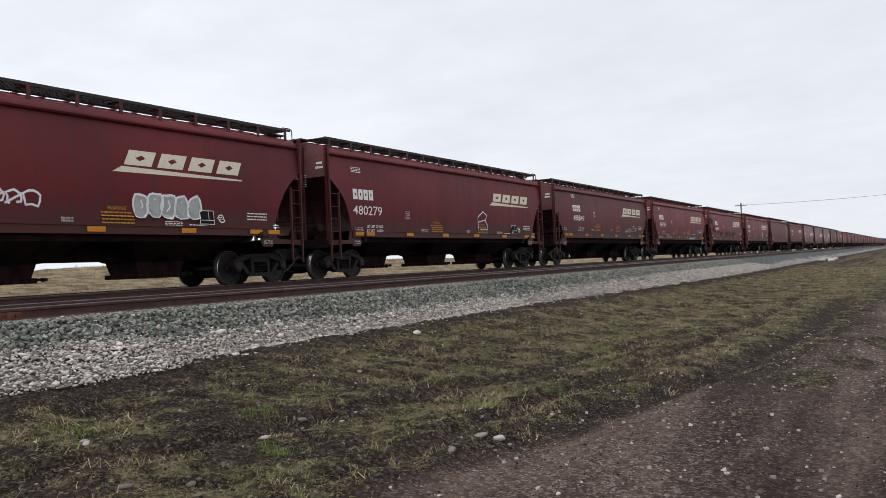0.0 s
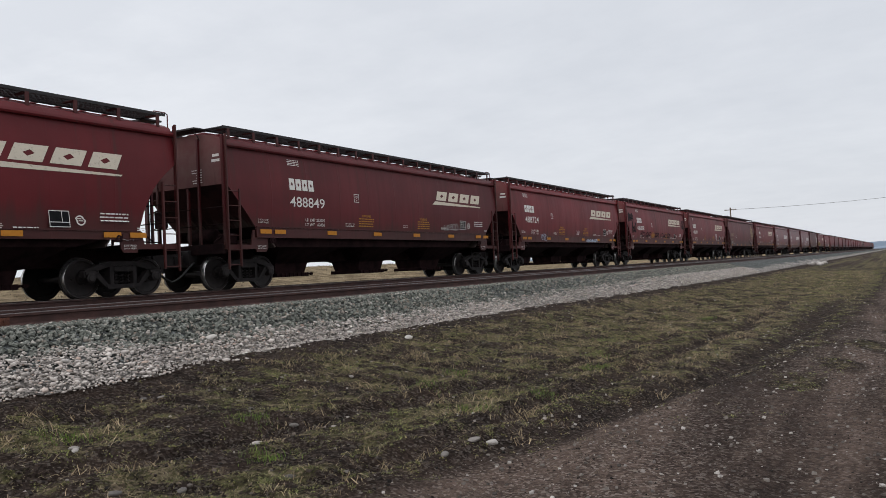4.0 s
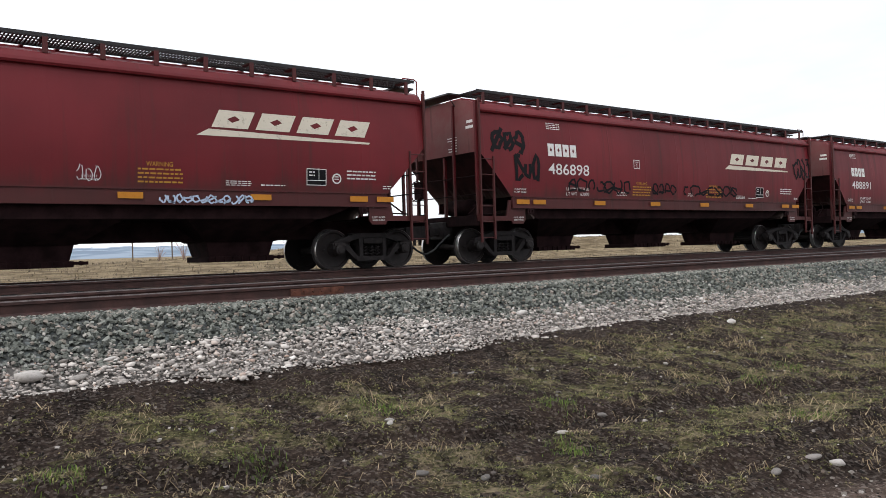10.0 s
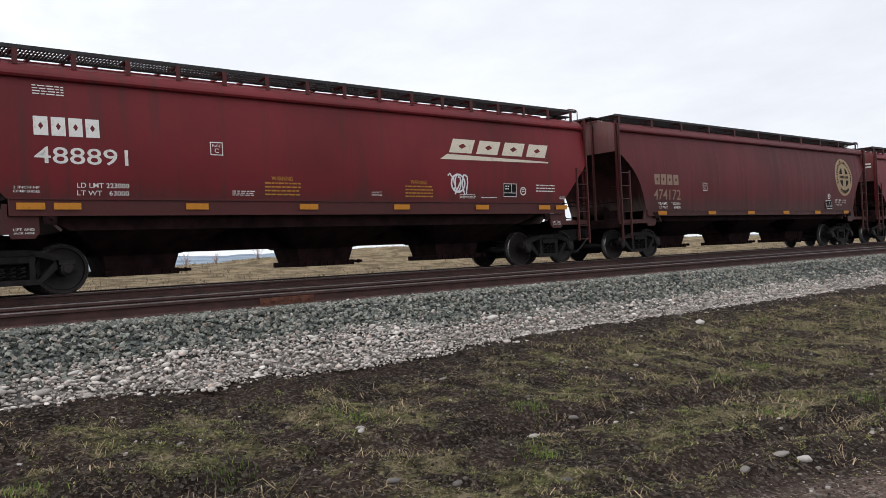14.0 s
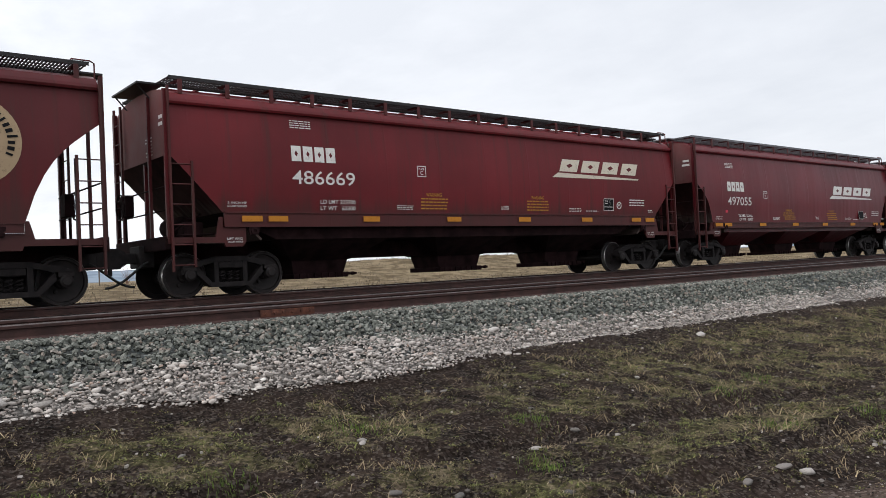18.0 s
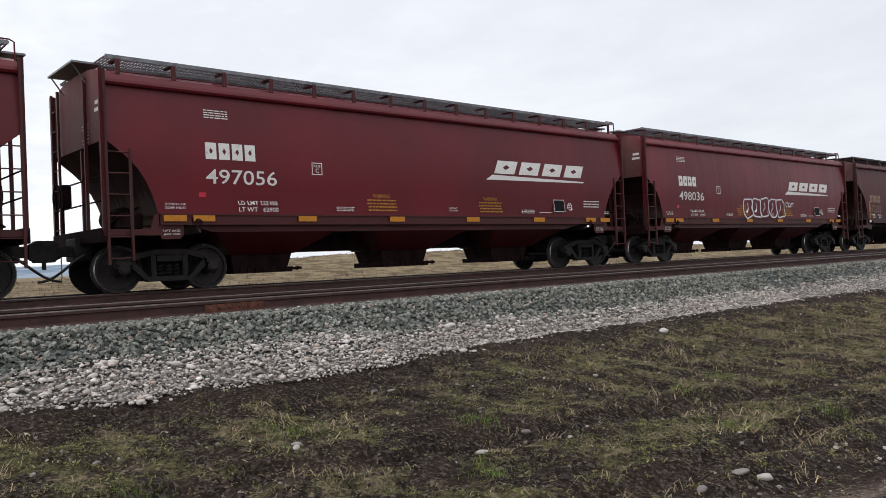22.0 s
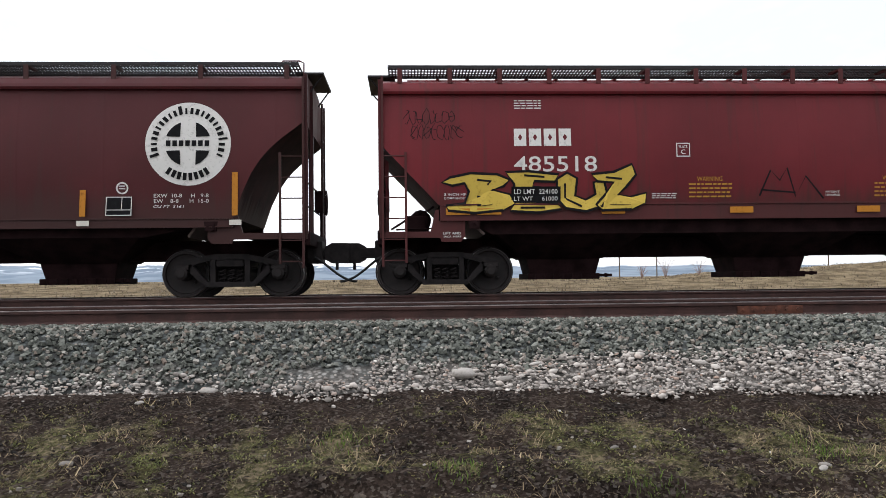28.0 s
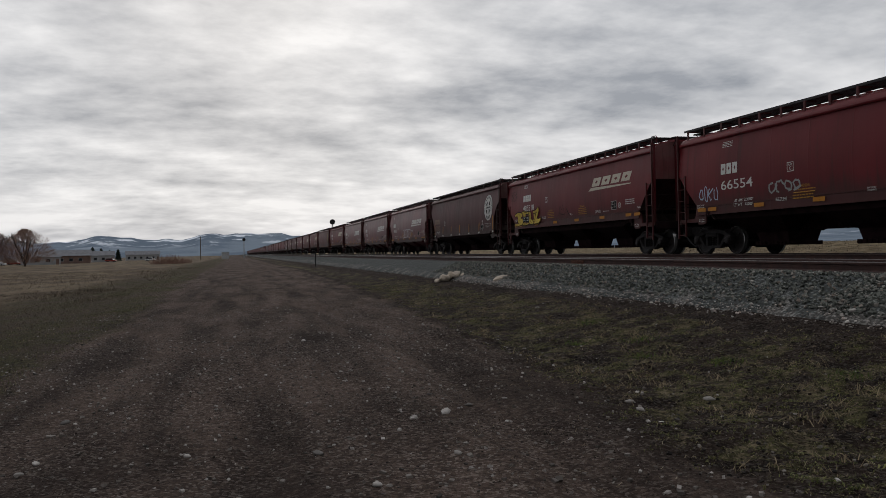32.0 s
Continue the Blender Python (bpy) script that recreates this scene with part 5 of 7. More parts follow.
def put(car, name, d, mat_, label=""):
    return part(name, d, mat_, car, label)


def block_mark(car, x0, x1, z0, z1, mat_, lean=0.0, label="", count=4):
    """A row of heavy painted slabs: a company mark drawn without letters."""
    step, h = (x1 - x0) / count, z1 - z0
    for k in range(count):
        a, w = x0 + step * k, step * 0.82

        def at(u, v):
            return a + w * u + lean * h * v, z0 + h * v
        # a lozenge is left bare in the middle of each slab
        rim = [at(u, v) for u, v in ((0, 0), (1, 0), (1, 1), (0, 1))]
        gap = [at(u, v) for u, v in ((0.5, 0.30), (0.68, 0.5), (0.5, 0.70), (0.32, 0.5))]
        low, right, top, left = gap
        d = Decal().poly([rim[0], rim[1], right, low, left]).poly([rim[1], rim[2], right]).poly([rim[2], rim[3], left, top, right]).poly([rim[3], rim[0], left])
        put(car, "mark_block", d, mat_, label)


def reflectors(car, xs, z0, z1, w, mat_):
    for x in xs:
        put(car, "reflector", Decal(1).rect(x, x + w, z0, z1), mat_, "orange reflective strip" if mat_ is ORANGE_TAPE else "white reflective strip")


def warning(car, x, z):
    put(car, "warning_stencil", stencil("WARNING", x + 0.16, x + 0.66, z + 0.36, z + 0.45), YELLOW_STENCIL, "yellow warning stencil")
    put(car, "small_print", Decal().lines(x, x + 0.85, z, z + 0.32, 4, int(x * 10)), YELLOW_STENCIL)


def plate(car, x, z, s=0.27):
    put(car, "plate_frame", Decal().frame_of(x, x + s, z, z + s, 0.018), WHITE_STENCIL)
    put(car, "plate_stencil", stencil("PLATE", x + 0.05, x + s - 0.05, z + s * 0.62, z + s * 0.82), WHITE_STENCIL)
    put(car, "plate_letter", stencil("C", x + s * 0.34, x + s * 0.66, z + s * 0.18, z + s * 0.52), WHITE_STENCIL)


def service_box(car, x, z, above=False):
    put(car, "service_panel", Decal(1).rect(x, x + 0.48, z, z + 0.36), BLACK_PANEL, "black service-date panel")
    d = Decal(2).frame_of(x, x + 0.48, z, z + 0.36, 0.016).rect(x + 0.29, x + 0.303, z + 0.12, z + 0.345).rect(x + 0.016, x + 0.464, z + 0.10, z + 0.115)
    put(car, "panel_print", d.lines(x + 0.06, x + 0.2, z + 0.16, z + 0.3, 2, 3), WHITE_STENCIL)
    cx, cz = (x + 0.30, z + 0.52) if above else (x + 0.74, z + 0.16)
    put(car, "inspection_mark", Decal().ring(cx, cz, 0.085, 0.115, 18).lines(cx - 0.06, cx + 0.06, cz - 0.05, cz + 0.05, 2, 5), WHITE_STENCIL)


def standard_marks(car, number, load, light, shade=WHITE_STENCIL, dz=0.0, dx=0.0, logo=(2.6, 6.8), logo_paint=None, plate_x=-2.32, plate_z=2.63, logo_dz=None, box_x=4.75, warn=(-2.22, 1.48)):
    logo_dz = dz if logo_dz is None else logo_dz
    block_mark(car, -5.62 + dx, -4.46 + dx if logo else -4.72 + dx, 2.85 + dz, 3.19 + dz, shade, count=4 if logo else 3)
    if number:
        put(car, "car_number", stencil(number, -5.63 + dx, -4.02 + dx, 2.35 + dz, 2.65 + dz), shade, "stencilled car number")
    put(car, "small_print", Decal().lines(-5.6 + dx, -5.08 + dx, 3.56 + dz * 0.5, 3.76 + dz * 0.5, 4, 1), shade)
    if load:
        put(car, "load_stencil", stencil("LD LMT " + load, -4.94 + dx, -4.02 + dx, 1.93 + dz, 2.02 + dz), shade)
        put(car, "weight_stencil", stencil("LT WT   " + light, -4.94 + dx, -4.02 + dx, 1.79 + dz, 1.88 + dz), shade)
    plate(car, plate_x - 0.135, plate_z + dz)
    warning(car, warn[0], 1.79 + dz)
    warning(car, warn[1], 1.79 + dz)
    if logo:
        x0, x1 = logo
        paint = logo_paint or CREAM_STENCIL
        w = x1 - x0
        block_mark(car, x0 + 0.075 * w, x0 + 0.965 * w, 2.98 + logo_dz, 3.34 + logo_dz, paint, 0.5, "slanted painted block of the company mark")
        put(car, "logo_wedge", Decal().poly([(x0, 2.80 + logo_dz), (x1 - 0.05 * w, 2.83 + logo_dz), (x1 - 0.04 * w, 2.87 + logo_dz), (x0 + 0.06 * w, 2.94 + logo_dz)]), paint, "painted tapering underline")
    service_box(car, box_x, 1.87 + dz)
    put(car, "small_print", Decal().lines(6.0, 6.75, 1.98 + dz, 2.22 + dz, 3, 6), shade)
    put(car, "small_print", Decal().lines(-2.95, -2.45, 1.80 + dz, 1.92 + dz, 3, 7).lines(3.2, 3.75, 1.80 + dz, 1.92 + dz, 3, 8).lines(3.95, 4.5, 1.80 + dz, 1.86 + dz, 1, 9), shade)
    put(car, "patent_stencil", stencil("PATENT", 0.5, 0.78, 1.91 + dz, 1.95 + dz), shade)
    put(car, "patent_stencil", stencil("PENDING", 0.5, 0.78, 1.85 + dz, 1.89 + dz), shade)
    put(car, "small_print", Decal().lines(6.95, 7.2, 1.80 + dz, 1.90 + dz, 2, 12), shade)
    x = -car["half"] + car["cut"] + 0.10
    for words_, z in (("2 INCH HF", 1.90), ("COMP SHOES", 1.83)):
        put(car, "brake_stencil", stencil(words_, x, x + 0.42, z + dz, z + 0.045 + dz), shade)
    for s in (-1, 1):
        x = s * (car["half"] - car["cut"] - 0.25)
        for words_, z in (("LIFT AND", 1.16), ("JACK HERE", 1.09)):
            o = put(car, "jacking_stencil", stencil(words_, x - 0.17, x + 0.17, z, z + 0.045), shade, "white jacking-point stencil")
            o.location.y = 0.066
    h = car["half"]
    rng = random.Random(2)
    put(car, "end_mark", Build().box(-h - 0.006, -h - 0.002, -1.38, -1.14, 3.62, 3.69), shade, "painted bar of the mark on the end wall")
    put(car, "end_mark", Build().box(-h - 0.006, -h - 0.002, -1.40, -1.10, 3.48, 3.55), shade, "painted bar of the number on the end wall")
    for k in range(6):
        put(car, "end_print", Build().box(-h - 0.006, -h - 0.002, -0.72, -0.72 + rng.uniform(0.2, 0.4), 3.3 - k * 0.07, 3.318 - k * 0.07), shade)


def orange_row(car, dz=0.0):
    reflectors(car, (-6.95, -6.35, -3.95, -1.43, 1.10, 3.70, 6.05, 6.75), 1.53 + dz, 1.65 + dz, 0.46, ORANGE_TAPE)


for (car, _), (kind, _, _) in zip(CARS, TRAIN):
    car["half"], car["cut"] = kind.half, kind.cut_x


def older_marks(car, number, load, light, roundel, shade, round_x):
    block_mark(car, -7.0, -5.62, 2.34, 2.68, shade)
    put(car, "car_number", stencil(number, -7.05, -5.57, 1.85, 2.19), shade, "stencilled car number")
    put(car, "load_stencil", stencil("LD LMT      " + load, -6.82, -5.66, 1.69, 1.77), WHITE_STENCIL)
    put(car, "weight_stencil", stencil("LT WT        " + light, -6.82, -5.66, 1.56, 1.64), WHITE_STENCIL)
    plate(car, -4.25, 2.18)
    cx, cz, r = round_x, 2.92, 0.80
    put(car, "roundel", Decal(1).ring(cx, cz, 0.0, 0.28, 44).ring(cx, cz, 0.28, 0.55, 44).ring(cx, cz, 0.55, r, 44), roundel, "round painted railway emblem")
    hole = Decal(4)
    for a in (45, 135, 225, 315):
        c, s = math.copysign(1, math.cos(radians(a))), math.copysign(1, math.sin(radians(a)))
        pts = [(cx + c * 0.15, cz + s * 0.13)]
        arc = [(cx + 0.43 * math.cos(radians(q)), cz + 0.43 * math.sin(radians(q))) for q in np.linspace(a - 26, a + 26, 7)]
        hole.poly(pts + arc)
    # the ring's lettering, as bars
    for k in range(24):
        a = radians(200 - k * 9.6)
        w, tall = 0.085 + 0.025 * math.sin(k * 2.1), 0.115 if k % 10 else 0.17
        ca, sa = math.cos(a), math.sin(a)
        hole.poly([(cx + (0.575 + tall * u) * ca - v * w * 0.32 * sa, cz + (0.575 + tall * u) * sa + v * w * 0.32 * ca) for u, v in ((0, -1), (1, -1), (1, 1), (0, 1))])
    for k in range(8):
        a = radians(236 + k * 9.6)
        ca, sa = math.cos(a), math.sin(a)
        hole.poly([(cx + (0.56 + (0.14 * u)) * ca - v * 0.035 * sa, cz + (0.56 + 0.14 * u) * sa + v * 0.035 * ca) for u, v in ((0, -1), (1, -1), (1, 1), (0, 1))])
    for k in range(7):
        hole.rect(cx - 0.41 + k * 0.12, cx - 0.41 + k * 0.12 + 0.085, cz - 0.05, cz + 0.06)
    put(car, "roundel_lettering", hole, BLACK_PANEL if roundel is WHITE_STENCIL else BLACK_PANEL, "dark cross and lettering bars of the emblem")
    put(car, "dimension_stencil", stencil("EXW  10-8     H   9-8", 5.74, 6.76, 1.90, 1.97), WHITE_STENCIL)
    put(car, "dimension_stencil", stencil("EW    8-8      H  15-0", 5.74, 6.76, 1.80, 1.87), WHITE_STENCIL)
    put(car, "dimension_stencil", stencil("CU FT  5161", 5.74, 6.30, 1.70, 1.76), WHITE_STENCIL)
    service_box(car, 4.86, 1.56, above=True)


# each car's own marks
PLAIN_PRINT = [c for c, _ in CARS[:14]]
standard_marks(PLAIN_PRINT[0], "", "223000", "63000", dz=-0.28, dx=-1.35, logo=(1.80, 6.0), logo_dz=-0.05, plate_x=-3.78, plate_z=2.28, box_x=4.3)
standard_marks(PLAIN_PRINT[1], "480279", "223000", "63000", dz=-0.30, dx=-1.37, logo=(2.68, 6.78), logo_dz=-0.05, plate_x=-3.78, plate_z=2.28)
standard_marks(PLAIN_PRINT[2], "488849", "223000", "63000")
standard_marks(PLAIN_PRINT[3], "488724", "223000", "63000", dx=-0.90, logo=(2.62, 6.80), plate_x=-3.12, box_x=5.0)
standard_marks(PLAIN_PRINT[4], "486898", "223000", "63000", dx=-0.1, logo=(2.56, 6.72), plate_x=-2.02, box_x=4.4)
standard_marks(PLAIN_PRINT[5], "488891", "223000", "63000", dx=-1.0, logo=(2.60, 6.72), plate_x=-3.26, box_x=4.75)
older_marks(PLAIN_PRINT[6], "474172", "225200", "60800", TAN_STENCIL, DIM_STENCIL, 6.62)
standard_marks(PLAIN_PRINT[7], "486669", "223700", "62300", dx=-0.11, logo=(2.54, 6.69), plate_x=-2.17)
for k, num, load in ((8, "497055", "62900"), (9, "497056", "62900"), (10, "498036", "63400")):
    standard_marks(PLAIN_PRINT[k], num, "223100", load, dx=-0.42, dz=-0.22, logo=(1.87, 6.2), logo_paint=WHITE_STENCIL, logo_dz=-0.30, plate_x=-3.42, box_x=4.6, warn=(-2.05, 1.6))
    put(PLAIN_PRINT[k], "marker", Decal(1).rect(-6.2, -6.05, 1.86, 1.95), RED_PLATE, "small red end-of-line marker")
older_marks(PLAIN_PRINT[11], "472262", "225200", "60800", WHITE_STENCIL, DIM_STENCIL, 6.38)
standard_marks(PLAIN_PRINT[12], "485518", "", "", logo=(2.60, 6.66))
standard_marks(PLAIN_PRINT[13], "66554", "223000", "63000", dz=-0.27, logo=None)
for k in (0, 1, 2, 3, 4, 5, 7, 8, 9, 10, 12, 13):
    orange_row(PLAIN_PRINT[k], 0.0 if TRAIN[k][0] in (STANDARD, LONGER) else -0.09 if TRAIN[k][0] is LOWER else -0.165)
reflectors(PLAIN_PRINT[6], (-6.9, -4.0, -1.4, 1.2, 3.8, 6.4), 1.36, 1.48, 0.46, ORANGE_TAPE)
for x, z in ((-7.15, 2.45), (-4.72, 2.12), (-2.43, 2.10), (-0.21, 2.10), (2.10, 2.10), (4.38, 2.10), (7.20, 2.42)):
    put(PLAIN_PRINT[11], "upright_reflector", Decal().rect(x, x + 0.11, 1.55, z - 0.05), ORANGE_TAPE, "upright orange reflective strip")
    put(PLAIN_PRINT[11], "reflector", Decal(1).rect(x - 0.05, x + 0.18, 1.37, 1.47), WHITE_TAPE, "white reflective strip")


def sprayed(k, name, d, mat_, label=""):
    put(PLAIN_PRINT[k], name, d, mat_, label)


def block_piece(k, x0, z0, w, h, fill, line):
    """A big piece of four leaning, overlapping forms, each with a thin dark edge and cuts."""
    forms = [
        ([(0.00, 0.74), (0.04, 0.86), (0.14, 0.96), (0.27, 0.93), (0.33, 0.80), (0.30, 0.64), (0.24, 0.56), (0.33, 0.44), (0.35, 0.22), (0.29, 0.06), (0.16, 0.0), (0.03, 0.06), (0.02, 0.18), (0.11, 0.24), (0.13, 0.52), (0.11, 0.72), (0.05, 0.66)],
         [[(0.17, 0.80), (0.24, 0.76), (0.22, 0.68)], [(0.17, 0.40), (0.26, 0.34), (0.24, 0.22), (0.17, 0.18)]]),
        ([(0.31, 0.98), (0.42, 1.0), (0.57, 0.92), (0.55, 0.74), (0.45, 0.76), (0.44, 0.62), (0.54, 0.58), (0.52, 0.44), (0.43, 0.44), (0.43, 0.26), (0.56, 0.24), (0.58, 0.08), (0.47, 0.0), (0.33, 0.04), (0.36, 0.30), (0.35, 0.70)],
         [[(0.40, 0.90), (0.50, 0.86)], [(0.38, 0.12), (0.50, 0.12)]]),
        ([(0.56, 0.80), (0.61, 0.96), (0.66, 0.82), (0.65, 0.40), (0.70, 0.30), (0.75, 0.44), (0.74, 0.72), (0.79, 0.80), (0.81, 0.40), (0.78, 0.14), (0.70, 0.02), (0.60, 0.10), (0.56, 0.34)],
         [[(0.60, 0.70), (0.60, 0.34), (0.68, 0.14)]]),
        ([(0.73, 0.92), (0.84, 0.97), (0.93, 1.16), (0.95, 0.90), (0.90, 0.60), (0.86, 0.42), (0.92, 0.36), (1.0, 0.46), (0.99, 0.22), (0.92, 0.06), (0.78, 0.04), (0.75, 0.18), (0.80, 0.44), (0.84, 0.72), (0.76, 0.74)],
         [[(0.80, 0.84), (0.88, 0.80)], [(0.82, 0.20), (0.92, 0.20)]])]

    def at(p):
        return x0 + w * p[0], z0 + h * p[1]
    for s, (form, cuts) in enumerate(forms):
        pts = [at(p) for p in form]
        sprayed(k, "graffiti_fill", Decal(2 + 2 * s).poly(pts), fill, "dull yellow spray-painted form")
        edge = Decal(3 + 2 * s).stroke(pts + pts[:1], 0.05)
        for c in cuts:
            edge.stroke([at(p) for p in c], 0.04)
        sprayed(k, "graffiti_outline", edge, line, "thin black spray-painted outline")


def bubble_piece(k, x0, x1, z0, z1, count, seed, fill, line):
    rng = random.Random(seed)
    step = (x1 - x0) / count
    f, o = Decal(2), Decal(3)
    for i in range(count):
        cx, cz = x0 + step * (i + 0.5), (z0 + z1) / 2 + rng.uniform(-0.03, 0.03)
        pts = []
        for q in range(14):
            a = q * 2 * math.pi / 14
            r = rng.uniform(0.82, 1.08)
            pts.append((cx + step * 0.56 * r * math.copysign(abs(math.cos(a)) ** 0.7, math.cos(a)), cz + (z1 - z0) * 0.5 * r * math.copysign(abs(math.sin(a)) ** 0.7, math.sin(a))))
        if fill:
            f.poly(pts)
        o.stroke(pts + pts[:1], 0.055)
        o.stroke([(cx - step * 0.15, cz - (z1 - z0) * 0.2), (cx + step * 0.1, cz), (cx - step * 0.05, cz + (z1 - z0) * 0.25)], 0.045)
    if fill:
        sprayed(k, "graffiti_fill", f, fill, "faded spray-painted fill")
    sprayed(k, "graffiti_outline", o, line, "spray-painted rounded outlines")


block_piece(12, -7.02, 1.56, 3.95, 0.80, SPRAY_YELLOW, SPRAY_BLACK)
sprayed(12, "load_panel", Decal(11).rect(-5.69, -4.74, 1.75, 2.06), BLACK_PANEL, "black repainted weight panel")
sprayed(12, "load_stencil", stencil("LD LMT  224100", -5.64, -4.80, 1.92, 2.01, 12), WHITE_STENCIL, "white weight stencil")
sprayed(12, "weight_stencil", stencil("LT WT     61000", -5.64, -4.80, 1.79, 1.87, 12), WHITE_STENCIL, "white weight stencil")
sprayed(12, "graffiti_tag", Decal().stroke([(-0.82, 1.86), (-0.6, 2.36), (-0.42, 2.16), (-0.27, 2.4), (-0.1, 1.84), (0.1, 2.24), (0.46, 1.80)], 0.035).stroke([(-0.8, 1.98), (-0.1, 1.92)], 0.03), SPRAY_BLACK, "thin black spray-painted tag")
sprayed(12, "graffiti_tag", Decal().scrawl(-7.75, -6.75, 3.25, 3.6, 8, 3, 0.012).scrawl(-7.6, -6.6, 2.95, 3.3, 8, 5, 0.012), SPRAY_BLACK, "faint dark scrawl")
bubble_piece(0, 2.35, 4.35, 1.70, 2.30, 5, 4, SPRAY_GREY, SPRAY_WHITE)
sprayed(0, "graffiti_tag", Decal().scrawl(-1.9, 0.1, 1.84, 2.26, 5, 12, 0.05), SPRAY_WHITE, "white scrawled tag")
sprayed(1, "graffiti_tag", Decal().stroke([(1.5, 1.7), (1.55, 2.2), (2.0, 2.45), (2.35, 2.3), (2.2, 2.05), (2.4, 1.9), (2.35, 1.7), (1.7, 1.7)], 0.045).stroke([(1.6, 2.0), (2.2, 2.1)], 0.04), SPRAY_WHITE, "white outlined figure")
sprayed(2, "graffiti_tag", Decal().scrawl(3.4, 4.6, 1.80, 2.10, 5, 31, 0.035), SPRAY_GREY, "grey scrawled tag")
sprayed(3, "graffiti_tag", Decal(2).scrawl(-4.7, -3.95, 1.46, 1.86, 4, 8, 0.022), SPRAY_BLUE, "silver scrawled tag across the sill")
sprayed(3, "graffiti_tag", Decal(2).scrawl(1.85, 3.75, 1.44, 1.64, 12, 9, 0.035), SPRAY_BLUE, "pale blue row of small strokes on the sill")
sprayed(3, "graffiti_tag", Decal().scrawl(0.4, 0.85, 1.80, 2.15, 3, 10, 0.014), SPRAY_WHITE, "thin white chalk drawing")
sprayed(4, "graffiti_tag", Decal(2).scrawl(-7.75, -6.55, 2.85, 3.5, 3, 21, 0.12).scrawl(-6.95, -6.05, 2.1, 2.9, 3, 20, 0.11), SPRAY_BLACK, "tall black spray-painted tag")
sprayed(4, "graffiti_tag", Decal(2).scrawl(6.95, 8.05, 2.5, 3.5, 4, 22, 0.09), SPRAY_BLACK, "slanting black spray-painted tag")
sprayed(4, "graffiti_tag", Decal(2).scrawl(-5.0, -2.3, 1.86, 2.3, 7, 23, 0.06).scrawl(-1.31, -0.13, 1.86, 2.25, 4, 33, 0.06), SPRAY_BLACK, "row of black spray-painted strokes")
sprayed(4, "graffiti_tag", Decal(2).scrawl(0.24, 3.25, 1.84, 2.25, 7, 24, 0.06), SPRAY_BLACK, "row of black spray-painted strokes")
sprayed(5, "graffiti_tag", Decal(2).scrawl(2.8, 3.5, 1.88, 2.5, 3, 25, 0.04).ring(3.15, 2.2, 0.2, 0.25, 14), SPRAY_WHITE, "white sprayed crest")
bubble_piece(10, -1.6, 1.75, 1.52, 2.32, 5, 14, None, SPRAY_WHITE)
sprayed(10, "graffiti_tag", Decal(2).scrawl(1.9, 2.6, 1.98, 2.2, 3, 26, 0.03), SPRAY_WHITE, "small white tag")
sprayed(13, "graffiti_tag", Decal(2).scrawl(-6.9, -5.8, 1.7, 2.3, 4, 27, 0.04), SPRAY_BLUE, "pale scrawled tag")
sprayed(13, "graffiti_tag", Decal(2).scrawl(-3.3, -1.9, 1.75, 2.2, 4, 28, 0.06), SPRAY_GREY, "grey-green scrawled tag")
sprayed(13, "graffiti_tag", Decal(2).ring(2.3, 2.4, 0.75, 0.82, 24).scrawl(1.2, 3.6, 1.7, 2.7, 4, 29, 0.05), SPRAY_WHITE, "large white looping tag")

# ---- grass, stones and the verge ----
def blades_mesh(name, places, heights, widths, rng, mat_, lean=0.5, way=None):
    """Grass blades: narrow bent slips of two faces each."""
    n = len(places)
    a, t = rng.uniform(0, 6.283, n), rng.uniform(0, 6.283, n)
    if way is not None:
        t = way + rng.normal(0, 0.7, n)
    k = lean * rng.uniform(0.15, 1.0, n) * heights
    out = np.stack([np.cos(t) * k, np.sin(t) * k, np.zeros(n)], -1)
    w = np.stack([np.cos(a) * widths, np.sin(a) * widths, np.zeros(n)], -1)
    up = np.stack([np.zeros(n), np.zeros(n), heights], -1)
    base = places - (0, 0, 0.008)
    mid = base + up * 0.6 + out * 0.35
    tip = base + up * (1 - 0.25 * lean) + out
    v = np.stack([base - w, base + w, mid + w * 0.7, mid - w * 0.7, tip], 1).reshape(-1, 3)
    i = np.arange(n) * 5
    quads = np.stack([i, i + 1, i + 2, i + 3], -1)
    tris = np.stack([i + 3, i + 2, i + 4], -1)
    me = bpy.data.meshes.new(name)
    me.from_pydata(v.tolist(), [], quads.tolist() + tris.tolist())
    me.materials.append(mat_)
    me.update()
    return me


def grass_material(name, stops):
    n = Nodes(name, 0.8, 0, 0.25)
    col = n.ramp(n.geo.outputs["Random Per Island"], *stops)
    return n.done(n.mix(n.step(n.noise(3.0, 3, vector=n.geo.outputs["Position"]), 0.3, 0.7), n.mix(1.0, col, (0.7, 0.72, 0.7), "MULTIPLY"), col))


